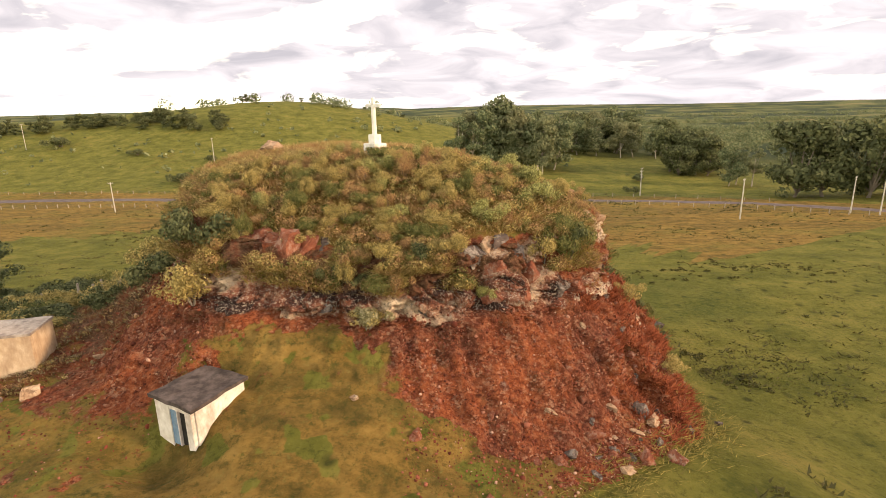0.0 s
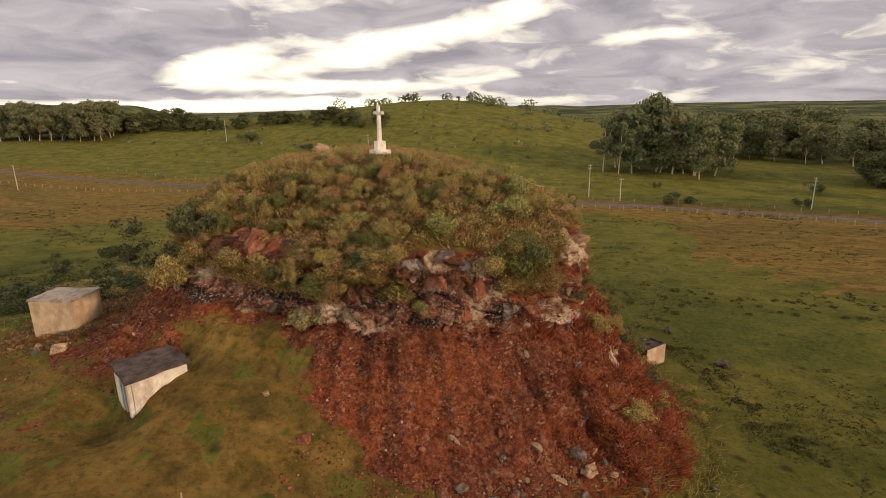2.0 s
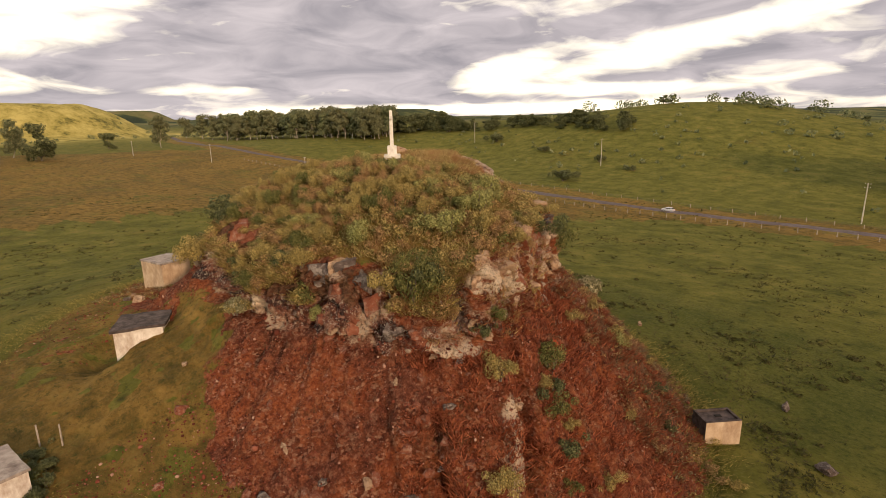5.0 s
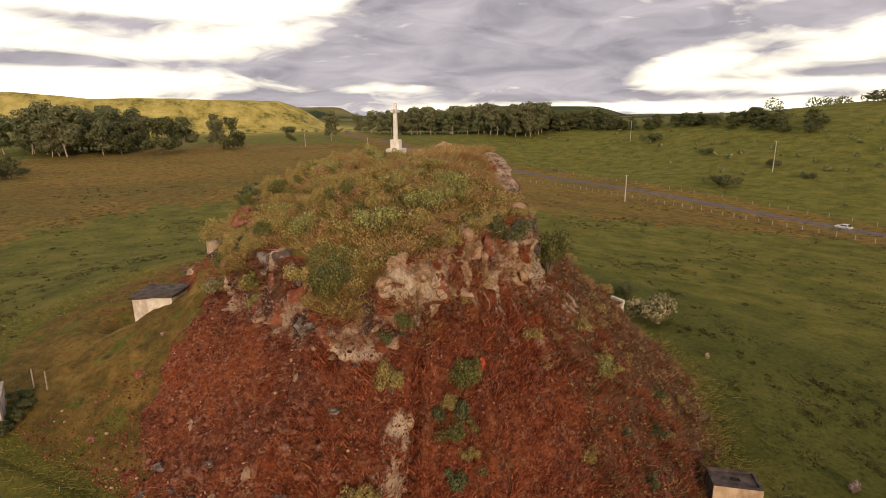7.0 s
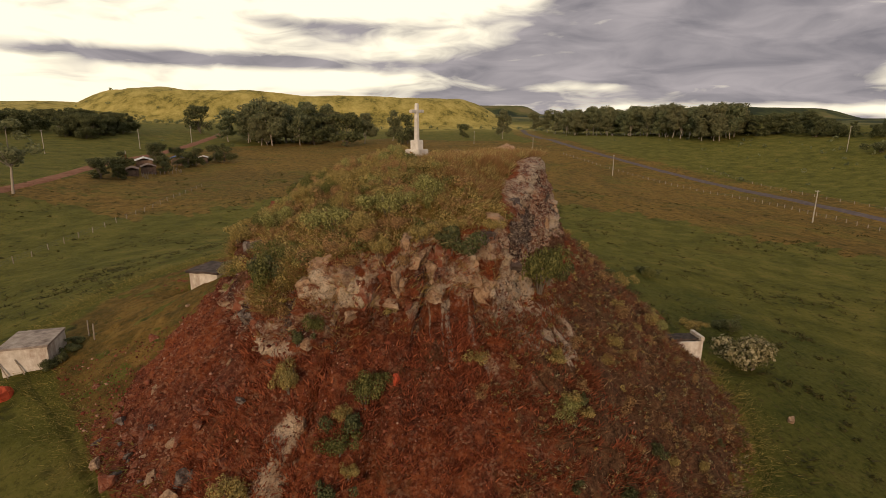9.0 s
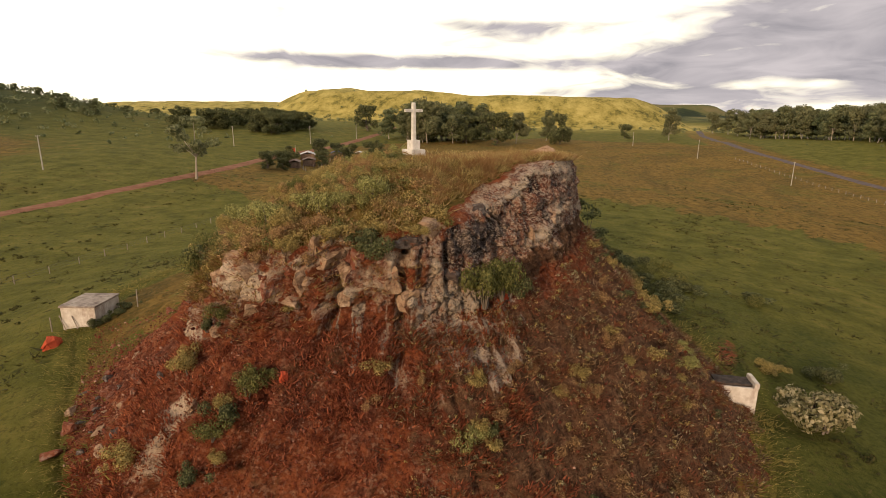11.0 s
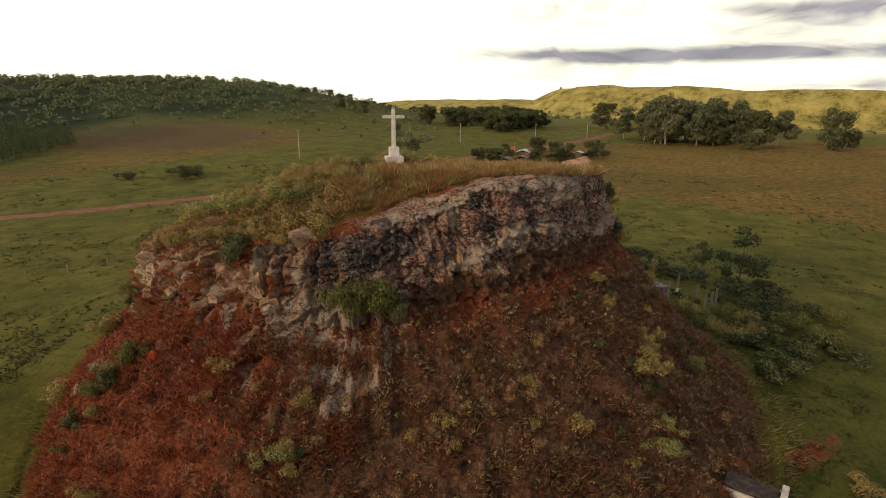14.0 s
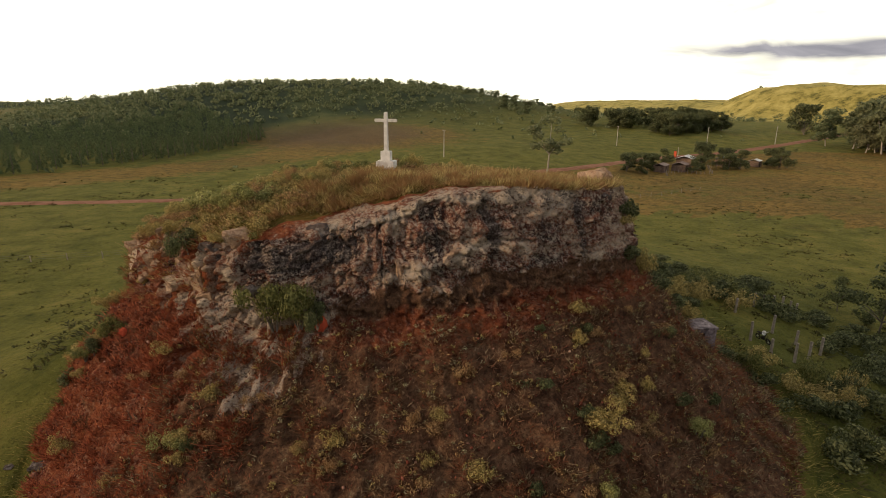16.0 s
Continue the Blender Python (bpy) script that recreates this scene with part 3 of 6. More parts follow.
def land_masks(x, y, z):
    far = np.hypot(x - CENTRE[0], y - CENTRE[1])
    # ridge marks the western land that gets the painted sunlight
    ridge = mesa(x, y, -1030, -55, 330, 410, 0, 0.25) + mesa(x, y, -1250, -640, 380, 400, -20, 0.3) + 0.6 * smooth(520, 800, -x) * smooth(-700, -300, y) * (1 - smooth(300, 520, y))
    wood = bump(x, y, -185, -500, 190, 150) * 1.3 + bump(x, y, 60, -640, 260, 200) + bump(x, y, -470, -660, 200, 180) + smooth(1400, 2400, far)
    wood = wood + 1.0 * bump(x, y, -50, -360, 110, 70) + 0.8 * bump(x, y, -200, -350, 150, 70) + smooth(300, 520, y + 0.6 * x) * smooth(20, 140, x)
    wood = np.clip(wood, 0, 1) * (1 - np.clip(ridge, 0, 1))
    near_road = line_distance(x, y, ROAD)
    dry = np.exp(-((near_road - 9) / 9) ** 2) * 0.8 + tussock_belt(x, y, far)
    dry = dry + 1.1 * bump(x, y, -118, -190, 36, 46, 30) + 0.7 * bump(x, y, 420, 560, 160, 50) + 0.9 * bump(x, y, 5, -138, 70, 13, 8)
    dirt = np.exp(-(line_distance(x, y, DIRT_ROAD) / 9) ** 2) * 0.25
    soil = np.clip(0.7 * bump(x, y, -16.5, 19.5, 3.2, 1.6, 20) + 0.7 * bump(x, y, -15, 67, 4.0, 0.9, -22) + 0.8 * bump(x, y, -3, 21.5, 1.6, 1.0) + 0.5 * bump(x, y, -19.5, 24.5, 2.0, 1.0), 0, 1) + dirt
    return {"soil": np.clip(soil, 0, 1), "rock": 0 * x, "weed": np.clip(0.9 * bump(x, y, -118, -190, 50, 50) + 0.46 * smooth(20, 26, far) * (1 - smooth(30, 44, far)) * smooth(-4, 14, y - CENTRE[1]), 0, 1), "stain_and_cleft": 0 * x, "lichen": 0 * x, "tone": 0 * x, "wood": wood, "ridge": np.clip(ridge, 0, 1), "dry": np.clip(dry, 0, 1), "dark_grass": smooth(0, 30, y - CENTRE[1]) * (1 - smooth(34, 62, far)) * (1 - smooth(20, 60, -x - 20))}


def build_ground():
    spokes = 600
    th = np.arange(spokes) / spokes * 2 * math.pi
    k = np.concatenate([np.linspace(0.3, 0.96, 4), [1.0], 1 + np.geomspace(0.03, 170, 190)])
    fr = round_table(FOOT_R, th)
    r = fr[None, :] * k[:, None]
    x, y = CENTRE[0] + r * np.cos(th), CENTRE[1] + r * np.sin(th)
    z = land(x, y)
    z = np.where(k[:, None] < 0.99, z - 1.5, z)
    z[-1] -= 30
    p = np.stack([x, y, z], -1).reshape(-1, 3)
    far = np.hypot(p[:, 0], p[:, 1])
    wob = rough(p, 0.08, 3) * 0.22 + rough(p, 0.5, 2) * 0.07
    crag = rough(p * np.array([1, 1, 0]), 0.007, 4) * 3.5
    inner = np.repeat(np.clip((k - 1.0) / 0.15, 0, 1), spokes)
    p[:, 2] += wob * inner * (far < 400)
    p[:, 2] += crag * smooth(240, 700, far) * (1 - 0.7 * masks_ridge(p[:, 0], p[:, 1])) + rough(p * np.array([1, 1, 0]), 0.02, 4) * 2.2 * masks_ridge(p[:, 0], p[:, 1]) + dips(p[:, 0], p[:, 1])
    # cattle terraces on the bare south-western slope
    bare = bump(p[:, 0], p[:, 1], -118, -190, 40, 52, 30)
    p[:, 2] += bare * (1.6 * rough(p, 0.05, 4) + 0.5 * np.sin(p[:, 2] * 3.0))
    masks = land_masks(p[:, 0], p[:, 1], p[:, 2])
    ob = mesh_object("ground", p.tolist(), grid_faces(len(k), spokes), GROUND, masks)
    return tagged(ob, "green pasture with brown tussock belts and distant hills", "ground", kind="structure")


# marks on the hill's face: direction, place on the face, half width in degrees, half height, paleness
PALE_MARKS = ((334, 1.08, 2.0, 0.09, 0.75), (336.5, 1.34, 1.8, 0.12, 0.75), (332.5, 1.28, 1.2, 0.1, 0.6), (342, 1.34, 1.6, 0.1, 0.7), (344.5, 1.5, 1.6, 0.1, 0.6), (355, 1.02, 3.5, 0.1, 0.65), (9, 1.35, 2.0, 0.16, 0.6), (12, 1.66, 2.0, 0.08, 0.4), (358, 1.66, 4.0, 0.08, 0.45), (7, 2.15, 1.6, 0.25, 0.3), (334.5, 1.6, 1.5, 0.1, 0.4),
              (7, 1.22, 1.6, 0.16, 0.5), (19, 1.28, 2.2, 0.2, 0.5), (3, 1.6, 4.0, 0.06, 0.5), (17, 1.9, 5.0, 0.25, 0.42), (23, 2.3, 4.0, 0.2, 0.2), (340, 1.2, 3.0, 0.15, 0.4), (351, 1.12, 3.5, 0.14, 0.32), (30, 1.95, 6.0, 0.25, 0.26), (60, 1.06, 12, 0.05, 0.35), (95, 1.05, 22, 0.06, 0.32),
              (76, 1.6, 4.0, 0.06, 0.75), (70, 1.66, 3.0, 0.05, 0.5), (88, 1.58, 4.0, 0.06, 0.7), (96, 1.56, 4.0, 0.05, 0.55), (66, 1.05, 6, 0.05, 0.4), (78, 1.08, 5, 0.06, 0.4), (118, 1.1, 8.0, 0.16, 0.28), (112, 1.6, 6.0, 0.08, 0.3), (45, 2.05, 8.0, 0.2, 0.2), (302, 1.22, 6.0, 0.14, 0.28), (330, 2.02, 5.0, 0.06, 0.42), (321, 2.04, 4.0, 0.05, 0.42), (303, 1.98, 5.0, 0.05, 0.3), (335, 2.6, 1.2, 0.2, 0.26), (336, 3.1, 1.0, 0.15, 0.2), (238, 1.05, 8, 0.1, 0.15), (224, 1.86, 4, 0.08, 0.2))
DARK_MARKS = ((33, 1.3, 10.0, 0.22, 1.0), (26, 1.18, 4.0, 0.16, 0.7), (52, 1.3, 8.0, 0.15, 0.7), (100, 1.35, 2.5, 0.3, 0.9), (110, 1.35, 12, 0.18, 0.6), (353, 1.3, 2.5, 0.2, 0.6), (348, 1.2, 1.5, 0.2, 0.7), (70, 1.85, 20, 0.12, 0.45), (45, 1.35, 9, 0.2, 0.75), (72, 1.32, 12, 0.12, 0.6), (84, 1.4, 8, 0.1, 0.55), (108, 1.75, 10, 0.1, 0.6), (283, 1.6, 8, 0.2, 0.3), (40, 1.75, 8, 0.1, 0.6))
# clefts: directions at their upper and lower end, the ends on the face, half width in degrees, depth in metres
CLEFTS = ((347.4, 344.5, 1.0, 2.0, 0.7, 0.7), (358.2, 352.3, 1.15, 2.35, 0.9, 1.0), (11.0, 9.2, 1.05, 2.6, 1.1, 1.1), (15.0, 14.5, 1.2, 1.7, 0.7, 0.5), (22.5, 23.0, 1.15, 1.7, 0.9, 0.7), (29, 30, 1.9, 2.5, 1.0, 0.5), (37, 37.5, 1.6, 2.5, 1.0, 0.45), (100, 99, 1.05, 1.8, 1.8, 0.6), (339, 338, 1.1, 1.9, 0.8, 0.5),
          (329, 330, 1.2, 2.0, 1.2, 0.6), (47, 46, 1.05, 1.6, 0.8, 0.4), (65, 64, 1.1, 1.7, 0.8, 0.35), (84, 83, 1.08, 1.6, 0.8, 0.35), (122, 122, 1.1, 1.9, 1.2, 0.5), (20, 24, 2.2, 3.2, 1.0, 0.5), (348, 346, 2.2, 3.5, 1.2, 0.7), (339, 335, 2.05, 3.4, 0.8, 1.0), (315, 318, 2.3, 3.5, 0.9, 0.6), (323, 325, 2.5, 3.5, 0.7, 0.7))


def hill_masks(a, ss, p):
    """Where soil, rock, weeds and dry grass lie, by compass direction and place on the slope."""
    ang = np.degrees(a) % 360
    ragged = rough(p, 0.45, 4)
    def sector(lo, hi, soft=9):
        d = (ang - (lo + hi) / 2 + 180) % 360 - 180
        return 1 - smooth((hi - lo) / 2 - soft, (hi - lo) / 2 + soft, np.abs(d) + ragged * 7)
    def marks(table):
        out = 0 * ang
        for deg, s, w, h, k in table:
            d = (ang - deg + 180) % 360 - 180
            out = out + k * np.exp(-((d + ragged * 2) / w) ** 2 - ((ss - s + ragged * 0.08) / h) ** 2)
        return out
    south, east, north = sector(200, 318), sector(318, 385), sector(20, 150)
    cliff = smooth(0.97, 1.06, ss + ragged * 0.03) * (1 - smooth(1.9, 2.12, ss + ragged * 0.12))
    below = smooth(1.85, 2.05, ss + ragged * 0.1)
    finger = rough(p, 0.9, 5)
    lawn = sector(236, 273, 12) * smooth(2.05, 2.35, ss + ragged * 0.3 + finger * 0.2) * (1 - 0.4 * smooth(0.25, 0.55, finger + ragged * 0.5)) + sector(150, 236, 6) * smooth(3.05, 3.4, ss + ragged * 0.25) + smooth(3.72, 3.92, ss + ragged * 0.16) + sector(262, 286, 5) * smooth(3.0, 3.14, ss + ragged * 0.12) + sector(272, 298, 5) * smooth(3.16, 3.36, ss + ragged * 0.15)
    lawn = np.clip(lawn, 0, 1)
    upper = smooth(0.9, 1.05, ss)
    soil = np.clip(upper - lawn, 0, 1)
    soil = np.maximum(soil, sector(25, 110, 6) * smooth(0.78, 0.9, ss + ragged * 0.1) * (ss < 1.1))
    patch = smooth(-0.12, 0.22, rough(p, 0.5, 4))
    pale, stain_and_cleft = marks(PALE_MARKS), marks(DARK_MARKS)
    rock = cliff * (east * (0.16 + 0.5 * patch) + 0.92 * north * (1 - 0.62 * sector(48, 150, 6) * smooth(1.66, 1.82, ss + ragged * 0.15)) + 0.9 * south * smooth(1.45, 1.7, ss + ragged * 0.22) + 0.3 * south)
    rock = np.maximum(rock, 0.62 * sector(28, 112, 6) * smooth(0.8, 0.92, ss + ragged * 0.1) * (ss < 1.02))
    rock = np.maximum(rock, np.clip(pale * 2.2, 0, 1))
    rock = np.maximum(rock, 0.55 * sector(10, 44, 6) * (ss > 1.9) * (1 - smooth(2.2, 2.6, ss + ragged * 0.5)))
    curtain = sector(352, 406, 8) * smooth(1.6, 1.85, ss) * (1 - smooth(2.25, 2.75, ss + ragged * 0.6)) * smooth(-0.1, 0.35, rough(np.stack([np.cos(a) * 26, np.sin(a) * 26, ss * 0.4], -1), 1.0, 3))
    rock = np.maximum(rock, 0.75 * curtain)
    pale = pale + 0.04 * curtain
    weed = below * (0.95 * sector(22, 210, 14) * (0.5 + 0.55 * smooth(2.0, 2.5, ss)) + 0.30 * east + 0.1 * south) + 0.95 * north * sector(48, 150, 6) * smooth(1.66, 1.80, ss + ragged * 0.12) * (1 - below) + 0.7 * cliff * south * (1 - smooth(1.5, 1.75, ss + ragged * 0.2))
    dry = 0.75 * (1 - smooth(0.95, 1.0, ss)) + 1.0 * lawn * smooth(-0.45, 0.05, ragged + 0.15) * (1 - smooth(3.7, 4.0, ss))
    return {"soil": soil, "rock": np.clip(rock, 0, 1), "weed": np.clip(weed * (1 - lawn), 0, 1), "stain_and_cleft": np.clip(stain_and_cleft, 0, 1), "pale": pale, "lichen": np.clip(curtain + pale * 1.8 * north + 0.25 * north + 0.12, 0, 1) * (1 - 0.8 * south), "wood": 0 * a, "ridge": 0 * a, "dark_grass": 0 * a, "dry": np.clip(dry, 0, 1)}


def build_hill():
    spokes = 840
    th = np.arange(spokes) / spokes * 2 * math.pi
    s = np.concatenate([np.linspace(0.004, 1, 56)[:-1], np.linspace(1, 2, 70)[:-1], np.linspace(2, 3, 66)[:-1], np.linspace(3, 4, 70)])
    a, ss = np.meshgrid(th, s)
    r, z = hill_profile(a, ss)
    a, ss, r, z = a.ravel(), ss.ravel(), r.ravel(), z.ravel()
    ang = np.degrees(a) % 360
    p = np.stack([CENTRE[0] + r * np.cos(a), CENTRE[1] + r * np.sin(a), z], -1)
    masks = hill_masks(a, ss, p)
    pale = masks.pop("pale")
    cliff = smooth(0.9, 1.1, ss) * (1 - smooth(1.95, 2.3, ss))
    slope = smooth(1.9, 2.3, ss) * (1 - smooth(3.5, 3.95, ss))
    north = smooth(-45, -25, (ang + 180) % 360 - 180) * (1 - smooth(140, 160, (ang + 180) % 360 - 180))
    # the rock breaks into angular blocks along joints: each block stands at its own depth with a tilted face
    lump = rough(p, 0.33, 5)
    beds = np.array([noise.noise(Vector((q[0] * 0.12, q[1] * 0.12, q[2] * 1.6))) for q in p])
    block, joint, tone = np.zeros(len(p)), np.ones(len(p)), np.full(len(p), 0.5)
    fine_block = np.zeros(len(p))
    for i in np.nonzero(cliff > 0.01)[0]:
        q = Vector((p[i, 0], p[i, 1], p[i, 2] * 1.5))
        q = q + 0.8 * noise.noise_vector(q * 0.5) + 0.25 * noise.noise_vector(q * 1.7)
        d, c = noise.voronoi(q * 0.6)
        h = noise.cell_vector(c[0] * 7.3 + Vector((0.5, 0.5, 0.5)))
        block[i] = (h[0] - 0.5) * 0.5 + (q * 0.6 - c[0]).dot(Vector((h[1] - 0.5, h[2] - 0.5, h[0] - 0.4))) * 0.7
        joint[i] = d[1] - d[0]
        d2, c2 = noise.voronoi(q * 1.9)
        h2 = noise.cell_vector(c2[0] * 5.1 + Vector((0.5, 0.5, 0.5)))
        fine_block[i] = (h2[0] - 0.5) * 0.2 + (q * 1.9 - c2[0]).dot(Vector((h2[1] - 0.5, h2[2] - 0.5, h2[0] - 0.5))) * 0.22 - 0.08 * math.exp(-(((d2[1] - d2[0]) / 0.08) ** 2))
        tone[i] = 0.18 * h[2] + 0.14 * h2[1] + 0.5 * (0.40 + 0.9 * noise.fractal(q * 0.45, 1.0, 2.0, 4))
    upright = rough(np.stack([np.cos(a) * 14, np.sin(a) * 14, p[:, 2] * 0.10], -1), 0.8, 4)
    grit = rough(p, 1.4, 5)
    out = cliff * (lump * (0.75 - 0.5 * north) + upright * (0.55 - 0.2 * north) + beds * (0.5 - 0.3 * north) + block * (0.85 - 0.4 * north) + fine_block * 0.9 - (0.35 - 0.1 * north) * np.exp(-(joint / 0.05) ** 2) + grit * 0.24 + rough(p, 3.6, 4) * 0.12)
    # pale marks stand proud as ledges and pillars, clefts run back into the face
    out += np.clip(pale, 0, 0.6) * 0.4
    stain_and_cleft = masks["stain_and_cleft"]
    for d0, d1, s0, s1, w, deep in CLEFTS:
        t = (ss - s0) / (s1 - s0)
        way = (ang - (d0 + (d1 - d0) * np.clip(t, 0, 1)) + 180) % 360 - 180 + lump * 0.9 + grit * 0.5
        k = np.exp(-(way / w) ** 2) * smooth(-0.08, 0.1, t) * (1 - smooth(0.85, 1.1, t))
        out -= deep * k
        out += 0.35 * deep * np.exp(-((way - 2.6 * w) / (1.6 * w)) ** 2) * smooth(-0.08, 0.1, t) * (1 - smooth(0.6, 1.0, t))
        # each cleft in the cliff is also coloured darker along its line
        stain_and_cleft = np.maximum(stain_and_cleft, (0.75 if s0 < 1.8 else 0.0) * np.exp(-(way / (w * 1.3)) ** 2) * smooth(-0.08, 0.1, t) * (1 - smooth(0.8, 1.1, t)))
        if s0 > 2.0:
            continue
        masks["rock"] = np.maximum(masks["rock"], 0.62 * np.exp(-(way / (w * 1.9)) ** 2) * smooth(-0.08, 0.1, t) * (1 - smooth(0.75, 1.1, t)))
    masks["stain_and_cleft"] = np.clip(stain_and_cleft, 0, 1)
    masks["tone"] = np.clip(tone + pale * 0.75, 0, 1)
    gully = rough(np.stack([np.cos(a) * 9, np.sin(a) * 9, ss * 0.25], -1), 1.0, 4)
    rill = rough(np.stack([np.cos(a) * 22, np.sin(a) * 22, ss * 0.5], -1), 1.0, 4)
    out += slope * (lump * 0.35 + gully * (0.75 - 0.2 * north) + rill * (0.22 - 0.12 * north) + rough(p, 0.9, 5) * 0.34 + rough(p, 2.6, 4) * 0.14) * (1 - 0.75 * (1 - masks["soil"]))
    # small dug hollows in the south-east slope
    for hx, hy, hw, hd in ((11.2, 27.0, 0.75, 1.1), (12.4, 27.9, 0.5, 0.8), (17.0, 34.0, 0.6, 0.8), (10.0, 27.6, 0.45, 0.6), (16.2, 31.0, 0.5, 0.5), (13.6, 29.3, 0.4, 0.5)):
        out -= hd * bump(p[:, 0], p[:, 1], hx, hy, hw, hw) * (ss > 2)
    outcrop = (ss > 2.05) * (bump(p[:, 0], p[:, 1], 12.8, 31.9, 0.7, 0.9, 60) + bump(p[:, 0], p[:, 1], 13.6, 31.0, 0.45, 0.6, 60))
    masks["rock"] = np.clip(masks["rock"] + 0.5 * outcrop, 0, 1)
    masks["tone"] = np.clip(masks["tone"] + 0.12 * outcrop, 0, 1)
    p[:, 0] += np.cos(a) * out
    p[:, 1] += np.sin(a) * out
    p[:, 2] += dips(p[:, 0], p[:, 1])
    p[:, 2] += (rough(p, 0.5, 3) * 0.16 + rough(p, 2.0, 3) * 0.05) * (1 - smooth(3.6, 4, ss))
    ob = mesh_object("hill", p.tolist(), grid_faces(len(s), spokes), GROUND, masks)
    return tagged(ob, "steep red-earth hill with a rocky cliff band and weedy top", "hill", kind="structure"), p, a, ss


def ribbon(name, points, width, material, label, category, lift=0.12):
    x, y, dx, dy = along(points, 5)
    across = np.linspace(-width / 2, width / 2, 5)
    px = x[:, None] - dy[:, None] * across
    py = y[:, None] + dx[:, None] * across
    crown = lift + 0.05 * (1 - (across / (width / 2)) ** 2)
    crown[0] = crown[-1] = -0.25
    pz = surface(px, py) + crown
    p = np.stack([px, py, pz], -1).reshape(-1, 3)
    n = len(x)
    faces = [(i * 5 + j, i * 5 + j + 1, (i + 1) * 5 + j + 1, (i + 1) * 5 + j) for i in range(n - 1) for j in range(4)]
    ob = mesh_object(name, p.tolist(), faces, material)
    return tagged(ob, label, category, kind="structure")


GROUND_OB = build_ground()
HILL_OB, HILL_P, HILL_A, HILL_S = build_hill()


class Surface:
    """Heights of the built ground and hill, by casting rays down."""

    def __init__(self):
        from mathutils import bvhtree
        self.trees = []
        for ob in (HILL_OB, GROUND_OB):
            me = ob.data
            v = np.empty(len(me.vertices) * 3)
            me.vertices.foreach_get("co", v)
            f = np.empty(len(me.loops), int)
            me.loops.foreach_get("vertex_index", f)
            self.trees.append(bvhtree.BVHTree.FromPolygons(v.reshape(-1, 3).tolist(), f.reshape(-1, 4).tolist()))

    def at(self, x, y):
        """Place and normal of the highest surface at x, y."""
        best = None
        for t in self.trees:
            q, nrm, _, _ = t.ray_cast(Vector((x, y, 300)), Vector((0, 0, -1)))
            if q is not None and (best is None or q.z > best[0].z):
                best = (q, nrm)
        return best


SURFACE = Surface()


def surface(x, y):
    x, y = np.asarray(x, float), np.asarray(y, float)
    z = [SURFACE.at(a, b)[0].z for a, b in zip(x.ravel(), y.ravel())]
    return np.array(z).reshape(x.shape)


def top(x, y):
    return SURFACE.at(x, y)[0].z


ribbon("asphalt_road", ROAD, 9.0, ASPHALT, "grey asphalt country road between wire fences", "road")
ribbon("dirt_road", DIRT_ROAD, 6.5, RED_ROAD, "red earth track across the pasture", "dirt road")


# ---- tools for things ----
def box_mesh(bm, cx, cy, cz, sx, sy, sz, turn=0.0, bevel=0.0):
    m = Matrix.Translation((cx, cy, cz)) @ Matrix.Rotation(radians(turn), 4, "Z") @ Matrix.Diagonal((sx, sy, sz, 1))
    v = bmesh.ops.create_cube(bm, size=1, matrix=m)["verts"]
    if bevel:
        e = list({e for q in v for e in q.link_edges})
        bmesh.ops.bevel(bm, geom=e, offset=bevel, segments=2, affect="EDGES")
    return v


def part(name, bm, material, parent=None, label=""):
    me = bpy.data.meshes.new(name)
    bm.to_mesh(me)
    bm.free()
    me.materials.append(material)
    ob = new(name, me)
    if parent:
        ob.parent = parent
    if label:
        ob["label"] = label
    return ob


def box_part(name, dims, material, parent, label="", bevel=0.02, turn=0.0):
    bm = bmesh.new()
    box_mesh(bm, *dims, turn, bevel)
    return part(name, bm, material, parent, label)


def tube(bm, a, b, r0, r1, sides=7):
    """A tapered stick from a to b."""
    a, b = Vector(a), Vector(b)
    q = (b - a).to_track_quat("Z", "Y").to_matrix()
    rings = []
    for c, r in ((a, r0), (b, r1)):
        rings.append([bm.verts.new(c + q @ Vector((r * math.cos(2 * math.pi * k / sides), r * math.sin(2 * math.pi * k / sides), 0))) for k in range(sides)])
    for k in range(sides):
        bm.faces.new((rings[0][k], rings[0][(k + 1) % sides], rings[1][(k + 1) % sides], rings[1][k]))
    bm.faces.new(rings[1])
    bm.faces.new(list(reversed(rings[0])))


def raw_mesh(name, verts, faces, material):
    """A mesh from arrays: verts (n, 3), faces (m, 3 or 4)."""
    me = bpy.data.meshes.new(name)
    verts, faces = np.asarray(verts, np.float32), np.asarray(faces, np.int32)
    k = faces.shape[1]
    me.vertices.add(len(verts))
    me.vertices.foreach_set("co", verts.ravel())
    me.loops.add(faces.size)
    me.loops.foreach_set("vertex_index", faces.ravel())
    me.polygons.add(len(faces))
    me.polygons.foreach_set("loop_start", np.arange(0, faces.size, k, dtype=np.int32))
    me.materials.append(material)
    me.update(calc_edges=True)
    return me


